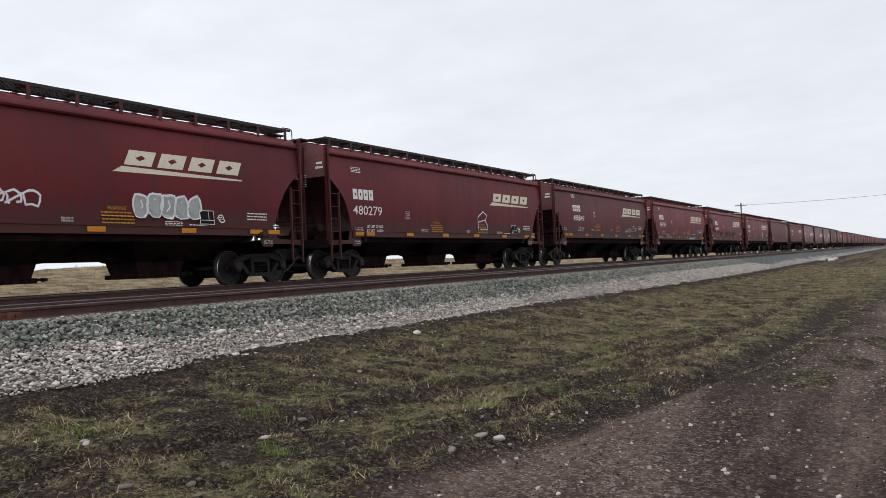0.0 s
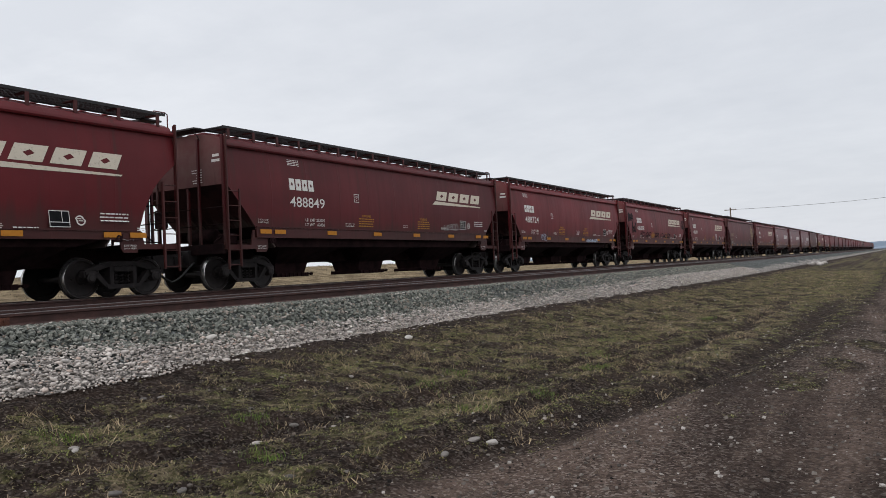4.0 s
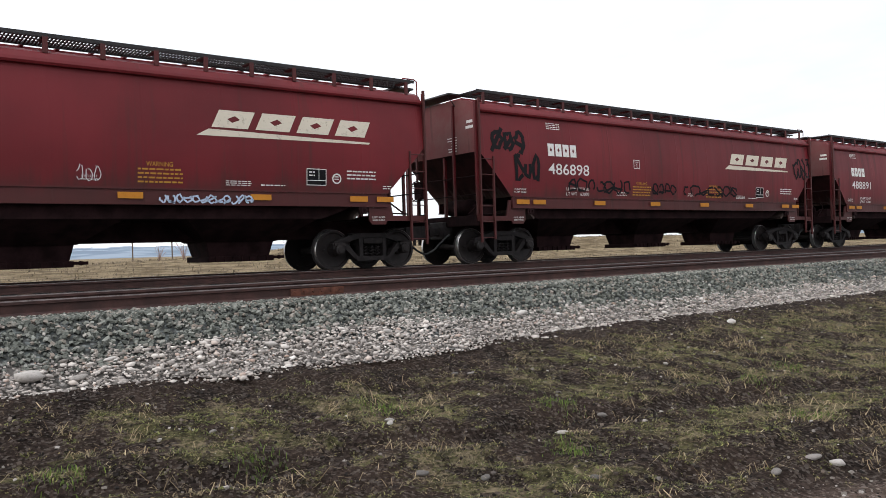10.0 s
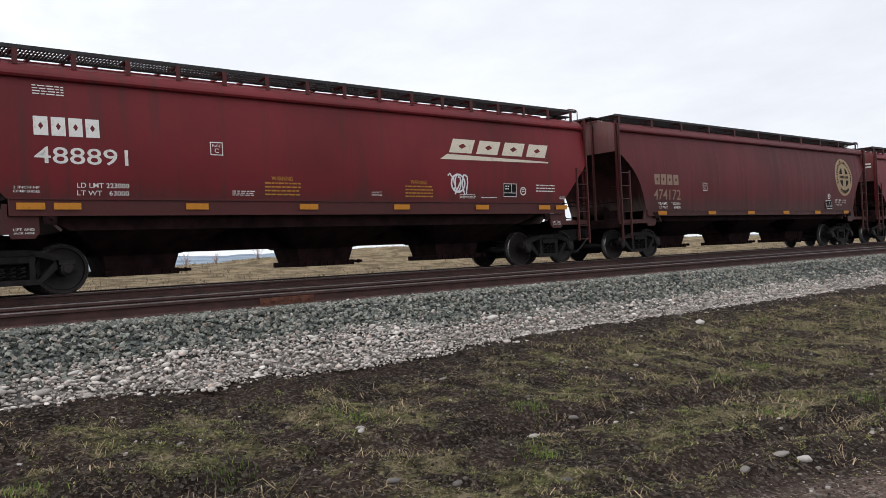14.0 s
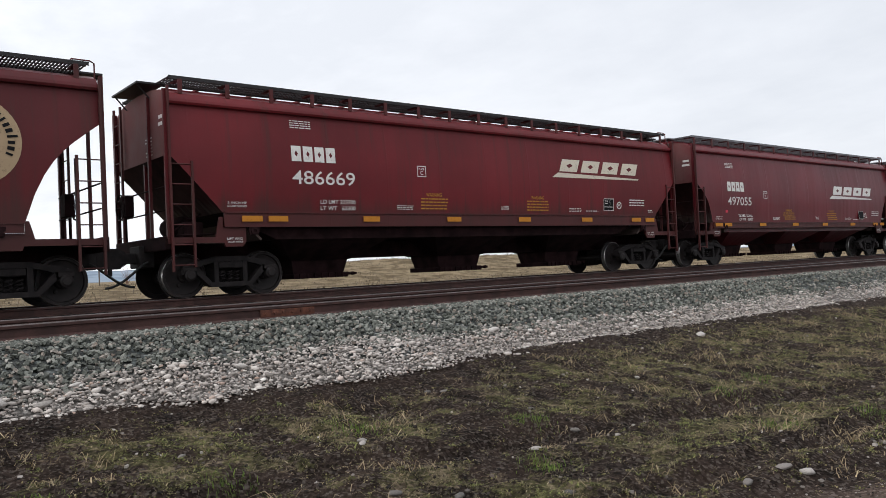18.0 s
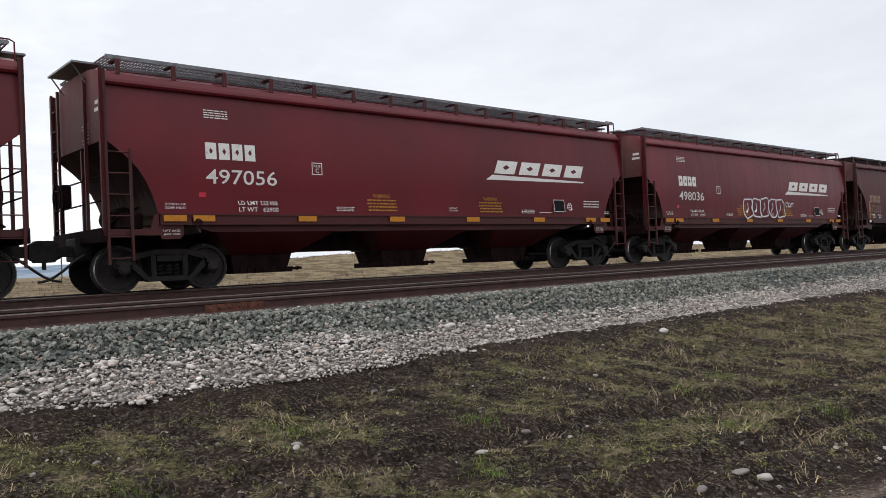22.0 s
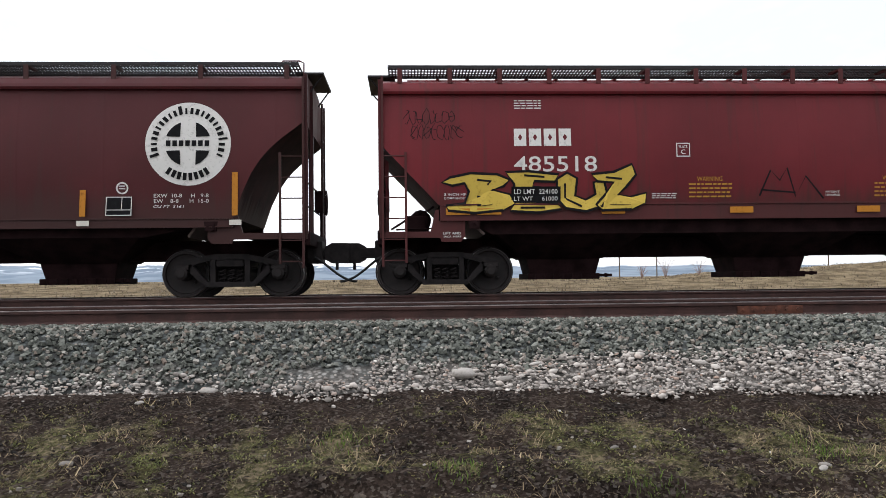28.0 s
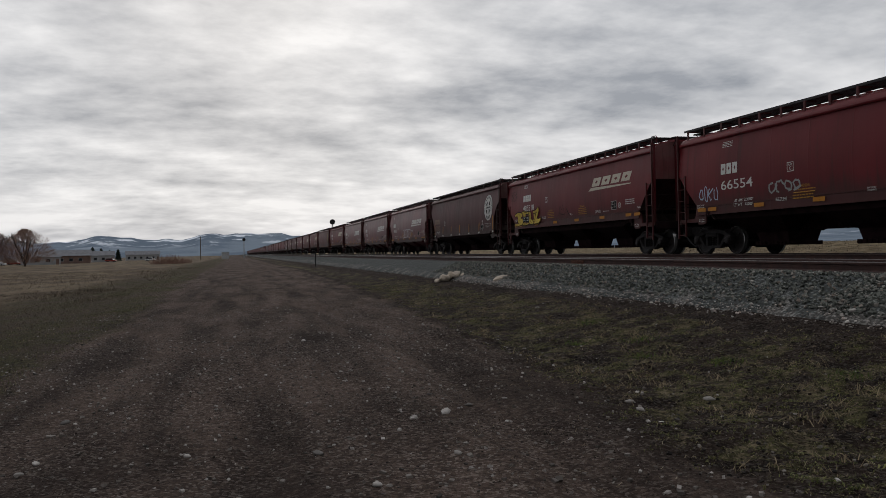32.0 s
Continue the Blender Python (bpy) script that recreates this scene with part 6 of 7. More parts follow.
def turf_material():
    """Blades of a tuft share its colour: fresh green, dull olive or bleached."""
    n = Nodes("verge_turf_blade", 0.8, 0, 0.25)
    P = n.geo.outputs["Position"]
    each = n.geo.outputs["Random Per Island"]
    fresh = n.ramp(each, (0.0, (0.046, 0.056, 0.017)), (0.6, (0.134, 0.148, 0.046)), (1.0, (0.25, 0.245, 0.092)))
    dull = n.ramp(each, (0.0, (0.058, 0.046, 0.025)), (0.6, (0.145, 0.120, 0.068)), (1.0, (0.24, 0.20, 0.125)))
    pale = n.ramp(each, (0.0, (0.10, 0.072, 0.042)), (0.6, (0.22, 0.165, 0.100)), (1.0, (0.38, 0.295, 0.18)))
    col = n.mix(n.step(n.noise(3.2, 4, 0.65, vector=P), 0.44, 0.56), dull, fresh)
    return n.done(n.mix(n.math("MULTIPLY", n.step(n.noise(5.5, 4, 0.65, vector=P), 0.58, 0.66), 0.8), col, pale))


GREEN_BLADE = grass_material("spring_grass_blade", [(0.0, (0.042, 0.048, 0.018)), (0.45, (0.105, 0.115, 0.040)), (0.75, (0.17, 0.165, 0.066)), (0.88, (0.25, 0.205, 0.110)), (1.0, (0.42, 0.34, 0.21))])
WEED_LEAF = grass_material("weed_leaf", [(0.0, (0.036, 0.036, 0.012)), (0.35, (0.086, 0.086, 0.026)), (0.7, (0.160, 0.152, 0.054)), (0.9, (0.23, 0.19, 0.090)), (1.0, (0.32, 0.25, 0.15))])
LUSH_BLADE = grass_material("lush_grass_blade", [(0.0, (0.05, 0.085, 0.014)), (1.0, (0.15, 0.21, 0.040))])
STRAW_BLADE = grass_material("dead_straw_blade", [(0.0, (0.12, 0.084, 0.050)), (0.5, (0.27, 0.20, 0.120)), (1.0, (0.44, 0.345, 0.215))])
TURF_BLADE = turf_material()
LITTER_BLADE = grass_material("trodden_litter", [(0.0, (0.055, 0.040, 0.027)), (0.5, (0.16, 0.122, 0.083)), (0.85, (0.28, 0.22, 0.145)), (1.0, (0.44, 0.36, 0.25))])
DRY_BLADE = grass_material("dry_meadow_blade", [(0.0, (0.050, 0.036, 0.027)), (0.5, (0.15, 0.115, 0.082)), (1.0, (0.28, 0.225, 0.160))])


def make_grass():
    rng = np.random.default_rng(21)

    def patch(m, x0, x1, y0, y1):
        q = np.stack([rng.uniform(x0, x1, m), rng.uniform(y0, y1, m)], -1)
        return q

    def grounded(q):
        return np.column_stack([q, ground_z(q[:, 0], q[:, 1])])

    def tufts(m, x0, x1, y0, y1, blades, spread, tall, wide):
        c = patch(m, x0, x1, y0, y1)
        c = c[rng.uniform(0, 1, len(c)) < turf(c[:, 0], c[:, 1]) ** 1.3]
        big = rng.uniform(0.6, 1.35, len(c)) * (1 + 0.25 * waves(c[:, 0], c[:, 1], 2.2, 33))
        a = rng.uniform(0, 6.283, len(c) * blades)
        r = np.abs(rng.normal(0, 1, len(a))) * np.repeat(big, blades) * spread
        q = np.repeat(c, blades, 0) + np.stack([np.cos(a) * r, np.sin(a) * r], -1)
        return q, np.repeat(big, blades) * tall * rng.uniform(0.45, 1.15, len(a)), rng.uniform(0.6, 1.3, len(a)) * wide, a

    near = tufts(28000, -8, 16, 0.4, 7.2, 11, 0.036, 0.028, 0.0050)
    right_ = tufts(12500, 16, 62, -0.8, 7.2, 9, 0.06, 0.042, 0.0080)
    left_ = tufts(9500, -34, -8, 2.6, 7.3, 9, 0.05, 0.038, 0.0048)
    q, h, w, a = [np.concatenate(p) for p in zip(near, right_, left_)]
    ob = new("verge_grass", blades_mesh("verge_grass", grounded(q), np.maximum(h, 0.012), w, rng, TURF_BLADE, 2.0, a))
    tagged(ob, "short patchy tufts of spring grass on dark earth", "grass", kind="stuff")
    # low leafy weeds in flat rosettes
    c = np.concatenate([patch(9000, -9, 16, 2.3, 7.2), patch(3000, -30, -9, 2.8, 7.2), patch(3500, 16, 50, 1.0, 7.0)])
    c = c[rng.uniform(0, 1, len(c)) < 0.15 + 0.8 * turf(c[:, 0], c[:, 1])]
    c = c[(c[:, 1] > road_edge(c[:, 0]) - 0.1) & (c[:, 1] < toe(c[:, 0]) - 0.15)]
    k = 9
    q = np.repeat(c, k, 0) + rng.normal(0, 0.020, (len(c) * k, 2))
    ob = new("low_weeds", blades_mesh("low_weeds", grounded(q) + (0, 0, 0.006), np.repeat(rng.uniform(0.010, 0.026, len(c)), k), rng.uniform(0.003, 0.0075, len(q)), rng, WEED_LEAF, 2.2))
    tagged(ob, "low leafy weeds and moss spread over the soil", "weeds", kind="stuff")
    # wiry dead stalks in tufts
    c = np.concatenate([patch(3600, -14, 24, 2.0, 7.1), patch(2400, 24, 60, 1.0, 7.1), patch(1000, -30, -14, 2.8, 7.2)])
    c = c[(rng.uniform(0, 1, len(c)) < 0.22 + 0.55 * waves(c[:, 0], c[:, 1], 2.6, 34) + 0.3 * smooth_step(5, 9, c[:, 0])) & (c[:, 1] > road_edge(c[:, 0]) + 0.05) & (c[:, 1] < toe(c[:, 0]) - 0.4)]
    k = 11
    q = np.repeat(c, k, 0) + rng.normal(0, 0.06, (len(c) * k, 2))
    h = np.repeat(rng.uniform(0.04, 0.13, len(c)), k) * rng.uniform(0.5, 1.2, len(q))
    ob = new("straw_stalks", blades_mesh("straw_stalks", grounded(q), h, rng.uniform(0.0022, 0.005, len(q)), rng, STRAW_BLADE, 2.6))
    tagged(ob, "dead straw stalks lying among the verge grass", "dry grass", kind="stuff")
    # straw litter flat on the ground
    q = np.concatenate([patch(60000, -9, 16, 1.6, 7.2), patch(14000, 16, 40, 0.6, 7.0), patch(9000, -26, -9, 2.8, 7.2)])
    q = q[rng.uniform(0, 1, len(q)) < (0.32 + 0.45 * waves(q[:, 0], q[:, 1], 1.9, 35)) * (0.35 + turf(q[:, 0], q[:, 1])) * (q[:, 1] < toe(q[:, 0]) - 0.1)]
    ob = new("straw_litter", blades_mesh("straw_litter", grounded(q) + (0, 0, 0.012), rng.uniform(0.012, 0.035, len(q)), rng.uniform(0.0018, 0.0038, len(q)), rng, LITTER_BLADE, 4.2))
    tagged(ob, "broken straw litter on dark soil", "straw", kind="stuff")
    # a few lush tufts
    spots = [(8.6, 4.9), (11.5, 3.9), (13.2, 4.4), (15.6, 3.4), (18.2, 3.6), (3.6, 5.75), (5.0, 5.05), (7.4, 4.6), (2.2, 5.2), (6.6, 3.6), (7.6, 3.2), (-2.4, 5.0), (-4.2, 5.9), (9.8, 3.4), (1.0, 5.5), (-1.0, 4.6), (4.2, 4.2), (0.2, 6.2), (-8.9, 4.9), (-9.6, 5.3), (-10.5, 4.7), (-7.6, 5.2), (-12.0, 5.6), (-6.2, 5.6)]
    c = np.array(spots)
    k = 130
    q = np.repeat(c, k, 0) + rng.normal(0, 0.11, (len(c) * k, 2))
    ob = new("lush_grass", blades_mesh("lush_grass", grounded(q), rng.uniform(0.03, 0.085, len(q)), rng.uniform(0.002, 0.004, len(q)), rng, LUSH_BLADE, 0.9))
    tagged(ob, "bright green tufts of new grass", "grass", kind="stuff")
    # dry meadow on the other side of the road
    q = np.concatenate([patch(90000, -48, -7, -22, -3.6), patch(26000, -120, -48, -46, -4.5)])
    cover = (0.30 + 0.45 * waves(q[:, 0], q[:, 1], 9, 36) + 0.35 * waves(q[:, 0], q[:, 1], 2.3, 42)) * smooth_step(-4.0, -6.0, q[:, 1])
    q = q[rng.uniform(0, 1, len(q)) < cover]
    far = smooth_step(25, 70, -q[:, 0])
    h = rng.uniform(0.03, 0.13, len(q)) * (1 + 0.6 * waves(q[:, 0], q[:, 1], 5, 40)) * (1 + far)
    ob = new("meadow_grass", blades_mesh("meadow_grass", grounded(q), np.maximum(h, 0.02), rng.uniform(0.003, 0.007, len(q)) * (1 + 2.5 * far), rng, DRY_BLADE, 1.5))
    tagged(ob, "matted dry winter grass of the meadow", "dry grass", kind="stuff")
    q = np.concatenate([patch(14000, -26, -6, -5.2, -2.6), patch(9000, -60, -26, -5.5, -2.6)])
    q = q[rng.uniform(0, 1, len(q)) < 0.45 + 0.5 * waves(q[:, 0], q[:, 1], 2.4, 37)]
    ob = new("roadside_grass", blades_mesh("roadside_grass", grounded(q), rng.uniform(0.02, 0.07, len(q)), rng.uniform(0.002, 0.005, len(q)), rng, GREEN_BLADE, 0.9))
    tagged(ob, "short grass along the far edge of the dirt road", "grass", kind="stuff")
    # dead weeds on the bank beyond the line
    q = np.concatenate([patch(42000, -70, 75, 30, 56)])
    q = q[rng.uniform(0, 1, len(q)) < 0.5 + 0.5 * waves(q[:, 0], q[:, 1], 5, 38)]
    ob = new("bank_grass", blades_mesh("bank_grass", grounded(q), rng.uniform(0.05, 0.20, len(q)), rng.uniform(0.008, 0.02, len(q)), rng, DRY_BLADE, 1.0))
    tagged(ob, "dry tan grass on the low bank beyond the railway", "dry grass", kind="stuff")


make_grass()


def boulder_mesh(seed, flat=0.62):
    bm = bmesh.new()
    bmesh.ops.create_icosphere(bm, subdivisions=2, radius=0.5)
    rng = random.Random(seed)
    ax = (1, rng.uniform(0.6, 0.9), rng.uniform(0.75, 1.1) * flat)
    off = Vector((rng.uniform(0, 50), rng.uniform(0, 50), 0))
    for q in bm.verts:
        k = 1 + 0.34 * noise.noise(q.co * 2.4 + off) + 0.14 * noise.noise(q.co * 6 + off)
        q.co = Vector((q.co.x * ax[0] * k, q.co.y * ax[1] * k, q.co.z * ax[2] * k))
    me = bpy.data.meshes.new("stone")
    bm.to_mesh(me)
    bm.free()
    if flat < 0.7:
        me.polygons.foreach_set("use_smooth", [True] * len(me.polygons))
    return me


def stone_skin(name, a, b):
    n = Nodes(name, 0.85, 0, 0.3)
    _, rnd = n.tint()
    col = n.mix(rnd, a, b)
    f = n.noise(9, 5, 0.65)
    col = n.mix(n.math("MULTIPLY", n.step(f, 0.45, 0.7), 0.45), col, n.mix(1.0, col, (0.5, 0.47, 0.44), "MULTIPLY"))
    n.bump(n.noise(30, 4), 0.35, 0.01)
    return n.done(col)


STONE_PALE = stone_skin("pale_field_stone", (0.22, 0.20, 0.18), (0.42, 0.39, 0.36))
STONE_GREY = stone_skin("grey_field_stone", (0.075, 0.068, 0.062), (0.19, 0.17, 0.155))
STONE_TAN = stone_skin("tan_quarry_rock", (0.36, 0.29, 0.22), (0.55, 0.47, 0.38))
PALE_MESHES, GREY_MESHES, TAN_MESHES = ([boulder_mesh(s) for s in range(6)], [boulder_mesh(s + 10) for s in range(6)], [boulder_mesh(s + 20, 0.8) for s in range(5)])
for meshes, skin in ((PALE_MESHES, STONE_PALE), (GREY_MESHES, STONE_GREY), (TAN_MESHES, STONE_TAN)):
    for me in meshes:
        me.materials.append(skin)


def lay_stone(x, y, size, k, pale):
    me = (PALE_MESHES if pale else GREY_MESHES)[k % 6]
    st = new("stone", me)
    z = max(float(ground_z(x, y)), float(ballast_z(np.float64(x), np.float64(y))) if y > toe(x) else -9)
    st.location = (x, y, z + size * 0.06)
    st.rotation_euler = (0.15 * math.sin(k * 3.1), 0.15 * math.cos(k * 1.7), 0.6 * math.sin(k * 1.3))
    st.scale = (size * 0.92, size * 0.78, size * 0.55)
    tagged(st, "pale rounded field stone lying in the gravel" if pale and y > 7 else "pale weathered field stone on the dirt" if pale else "grey weathered field stone half sunk in the soil", "stone", "loose stones")


NEAR_STONES = [(3.45, 5.47, 0.10), (3.36, 5.33, 0.10), (10.32, 6.73, 0.20), (4.51, 4.55, 0.13), (5.24, 4.77, 0.11), (4.93, 6.21, 0.09), (4.83, 6.35, 0.10), (3.00, 4.40, 0.12),
               (5.33, 2.74, 0.125), (5.22, 2.85, 0.135), (4.81, 2.89, 0.12), (7.30, 5.63, 0.10), (5.38, 5.45, 0.08), (7.04, 7.73, 0.20), (1.16, 7.58, 0.28), (4.77, 7.49, 0.15), (1.85, 7.68, 0.16),
               (1.54, 7.50, 0.17), (3.41, 7.60, 0.15), (3.85, 3.61, 0.10), (2.13, 5.91, 0.08), (3.37, 4.17, 0.11), (9.16, 7.57, 0.16), (-3.55, 4.97, 0.14), (-3.06, 6.24, 0.10), (-1.65, 7.13, 0.09),
               (-2.62, 4.44, 0.16), (-1.69, 5.78, 0.13), (-4.93, 7.94, 0.16), (-1.17, 7.55, 0.18)]
ROAD_STONES = [(-13.30, 1.03, 0.13), (-6.84, 1.77, 0.16), (-7.16, 2.08, 0.11), (-6.58, 3.47, 0.10), (-6.26, 3.41, 0.10), (-7.89, -1.60, 0.12), (-6.06, -1.55, 0.10), (-6.32, -1.50, 0.11), (-5.76, 0.51, 0.10),
               (-6.02, -0.42, 0.08), (-5.13, -1.51, 0.11), (-5.12, -1.43, 0.10), (-5.38, 1.47, 0.09), (-7.20, 2.46, 0.08), (-7.62, 1.45, 0.08), (-6.72, 1.45, 0.10), (-6.24, 1.22, 0.08), (-7.70, 1.83, 0.08),
               (-15.16, 5.96, 0.12), (-14.96, 3.48, 0.12), (-13.42, 2.91, 0.11), (-4.79, 0.78, 0.10), (-6.38, 4.18, 0.12), (-5.47, 4.07, 0.10), (-8.28, 7.52, 0.16), (-8.78, 7.47, 0.13), (-13.18, 7.43, 0.15)]
for k, (x, y, s) in enumerate(NEAR_STONES):
    lay_stone(x, y, s, k, k in (0, 1, 2, 3, 8, 11, 23, 24, 25, 28) or y > 7)
for k, (x, y, s) in enumerate(ROAD_STONES):
    lay_stone(x, y, s, k + 3, k % 3 != 2)

pile = thing("rock_pile", "heap of tan quarried rocks at the foot of the bank", "rocks", at=(-26.1, 7.35, -0.80))
rng_pile = random.Random(9)
for k in range(24):
    r = part("rock", TAN_MESHES[k % 5], None, pile)
    a, d = rng_pile.uniform(0, 6.28), rng_pile.uniform(0, 1) ** 0.7
    r.location = (0.5 * d * math.cos(a), 0.75 * d * math.sin(a), 0.06 + 0.26 * (1 - d))
    s = rng_pile.uniform(0.16, 0.36)
    r.scale = (s, s, s)
    r.rotation_euler = (rng_pile.uniform(-0.6, 0.6), rng_pile.uniform(-0.6, 0.6), rng_pile.uniform(0, 6))
lone = thing("boulder", "single tan quarried boulder beside the rock heap", "rock", at=(-21.9, 7.5, -0.58))
lone.data = None
r = part("rock", TAN_MESHES[2], None, lone)
r.scale, r.rotation_euler = (0.5, 0.42, 0.42), (0.2, -0.3, 0.8)
spill = thing("rock_pile", "low spread of pale rocks beside the track", "rocks", at=(75.5, 6.0, -0.85))
for k in range(9):
    r = part("rock", PALE_MESHES[k % 6], None, spill)
    r.location = (rng_pile.uniform(-2.6, 2.6), rng_pile.uniform(-0.6, 0.6), rng_pile.uniform(0.0, 0.14))
    s = rng_pile.uniform(0.4, 0.7)
    r.scale = (s, s, s)

# ---- the bicycle left lying at the roadside ----
BIKE_PAINT = simple("dull_silver_frame", (0.25, 0.26, 0.27), 0.4, 0.6, 0.2, 10, 0.05)
TYRE = simple("bicycle_tyre", (0.02, 0.02, 0.02), 0.8, 0, 0.3, 12, 0.1)


def make_bicycle():
    bike = thing("bicycle", "silver and black bicycle lying on its side in the grass", "bicycle")

    def hoop(r, tube, c):
        return [(c[0] + r * math.cos(k * math.pi / 12), c[1] + r * math.sin(k * math.pi / 12), c[2]) for k in range(25)]
    for x in (0, 1.05):
        w = part("wheel", Build().tube(hoop(0.33, 0.02, (x, 0, 0)), 0.022, 6, False), TYRE, bike)
        rim = part("rim", Build().tube(hoop(0.30, 0.01, (x, 0, 0)), 0.009, 5, False), BIKE_PAINT, w)
        sp = Build()
        for k in range(12):
            a = k * math.pi / 6
            sp.tube([(x, 0, 0), (x + 0.3 * math.cos(a), 0.3 * math.sin(a), 0)], 0.002, 3)
        part("spokes", sp, BIKE_PAINT, w)
    fr = Build()
    crank, seat, head = (0.44, -0.02, 0.01), (0.30, 0.46, 0.01), (0.86, 0.50, 0.01)
    for a, b in ((crank, seat), (seat, head), (crank, (0.90, 0.40, 0.01)), ((0, 0, 0.05), crank), ((0, 0, 0.05), seat), (head, (0.90, 0.40, 0.01)), ((0.90, 0.40, 0.01), (1.05, 0, 0.05)), ((0.90, 0.40, -0.02), (1.05, 0, -0.05))):
        fr.tube([a, b], 0.016, 6)
    part("frame", fr, BIKE_PAINT, bike)
    part("saddle", Build().box(0.16, 0.40, 0.54, 0.575, -0.05, 0.06, 0.015), TYRE, bike, "black saddle")
    part("seat_post", Build().tube([seat, (0.28, 0.54, 0.01)], 0.013, 6), BIKE_PAINT, bike)
    part("handlebar", Build().tube([(0.92, 0.60, -0.26), (0.86, 0.62, -0.1), (0.84, 0.62, 0.1), (0.92, 0.60, 0.32), (0.86, 0.60, 0.42)], 0.013, 6), TYRE, bike, "black handlebar")
    part("stem", Build().tube([head, (0.84, 0.62, 0.01)], 0.014, 6), BIKE_PAINT, bike)
    part("chainring", Build().lathe((0.44, -0.02, 0.05), [(0.0, 0), (0.09, 0), (0.09, 0.006), (0, 0.006)], 14, "z"), TYRE, bike)
    part("pedal", Build().tube([(0.44, -0.02, 0.06), (0.56, -0.12, 0.07)], 0.012, 5).box(0.53, 0.61, -0.16, -0.09, 0.07, 0.13), TYRE, bike)
    bike.matrix_world = Matrix.Translation((-10.1, -3.55, float(ground_z(-11, -4)) + 0.10)) @ pose(0, 0, 0, 0, 0, -82) @ pose(0, 0, 0, 8, 6, 0)


make_bicycle()

# ---- far side and distance ----
WOOD_POLE = simple("weathered_pole_wood", (0.10, 0.075, 0.055), 0.85, 0, 0.3, 4, 0.2)
WIRE = simple("dull_wire", (0.05, 0.05, 0.05), 0.6, 0.4, 0.1, 4, 0.0)
SILVER = simple("aluminium_paint", (0.42, 0.43, 0.43), 0.5, 0.4, 0.15, 3, 0.05)
MATT_BLACK = simple("matt_black_paint", (0.015, 0.015, 0.015), 0.7, 0, 0.2, 5, 0.05)
LENS = simple("dark_signal_lens", (0.02, 0.025, 0.02), 0.15, 0, 0.1, 5, 0.0)


def utility_pole(x, y, height, arm=True):
    z = float(ground_z(x, y))
    pole = thing("utility_pole", "weathered wooden utility pole with a crossarm" if arm else "weathered wooden pole standing in the field", "pole", "utility poles", at=(x, y, z))
    part("shaft", Build().tube([(0, 0, -0.5), (0, 0, height)], 0.14 if height > 5 else 0.05, 8), WOOD_POLE, pole)
    if arm:
        part("crossarm", Build().box(-0.07, 0.07, -1.2, 1.2, height - 0.55, height - 0.4), WOOD_POLE, pole)
        for yy in (-1.1, -0.5, 0.5, 1.1):
            part("insulator", Build().lathe((0, yy, height - 0.4), [(0.05, 0), (0.05, 0.12), (0.0, 0.15)], 6, "z"), SILVER, pole)
    return pole


def wire(a, b, sag):
    pts = []
    for k in range(17):
        u = k / 16
        pts.append((a[0] + (b[0] - a[0]) * u, a[1] + (b[1] - a[1]) * u, a[2] + (b[2] - a[2]) * u - sag * 4 * u * (1 - u)))
    cable = thing("overhead_wire", "thin overhead wire slung between poles", "wire", "overhead wires", b=Build().tube(pts, 0.03, 4), mats=WIRE)
    return cable


utility_pole(175, 30.2, 10.8)
utility_pole(200, -10.0, 14.2)
wire((175, 30.2, 10.0), (200, -10.0, 12.2), 0.5)
for x, y, h in ((-27, 62, 2.6), (17.5, 62, 2.7), (20.5, 62, 2.6), (34.5, 62, 2.8), (-62, 62, 3.0), (60, 62, 2.8)):
    utility_pole(x, y, h, False)
utility_pole(-330, -13.5, 9.5, False)
utility_pole(-206.6, -72.6, 7.4, False)


def signal_mast(x, y, height, label):
    z = -0.7
    sig = thing("railway_signal", label, "signal", "railway signals", at=(x, y, z))
    part("mast", Build().tube([(0, 0, 0), (0, 0, height)], 0.10, 8), SILVER, sig)
    part("target", Build().lathe((0.12, 0, height), [(0, -0.03), (0.62, -0.03), (0.62, 0.03), (0, 0.03)], 24, "x"), MATT_BLACK, sig, "round black target board")
    part("hood", Build().lathe((0.14, 0, height), [(0.13, 0), (0.15, 0.35)], 12, "x"), MATT_BLACK, sig)
    part("lens", Build().lathe((0.17, 0, height), [(0, 0.0), (0.11, 0.0), (0.11, 0.02)], 12, "x"), LENS, sig)
    part("ladder", Build().tube([(-0.3, -0.2, 0), (-0.3, -0.2, height - 0.6)], 0.02, 4).tube([(-0.3, 0.2, 0), (-0.3, 0.2, height - 0.6)], 0.02, 4), SILVER, sig)
    part("base", Build().box(-0.35, 0.35, -0.35, 0.35, -0.3, 0.3, 0.03), SILVER, sig)
    return sig


signal_mast(-310, 3.2, 6.6, "railway signal mast with a round black target")
signal_mast(-180, 21.5, 8.0, "tall railway signal standing behind the train")
hut = thing("equipment_cabinet", "silver trackside equipment cabinet", "cabinet", at=(-300, -3.6, -1.3))
part("body", Build().box(-1.2, 1.2, -1.3, 1.3, 0, 2.4, 0.03), SILVER, hut)
part("roof", Build().box(-1.35, 1.35, -1.45, 1.45, 2.4, 2.52, 0.02), SILVER, hut)
part("door", Build().box(1.2, 1.23, -0.5, 0.5, 0.2, 2.1), SILVER, hut)
post = thing("marker_post", "thin dark trackside marker post", "post", at=(-66, 6.4, -0.85))
part("shaft", Build().tube([(0, 0, 0), (0, 0, 1.3)], 0.05, 6), MATT_BLACK, post)

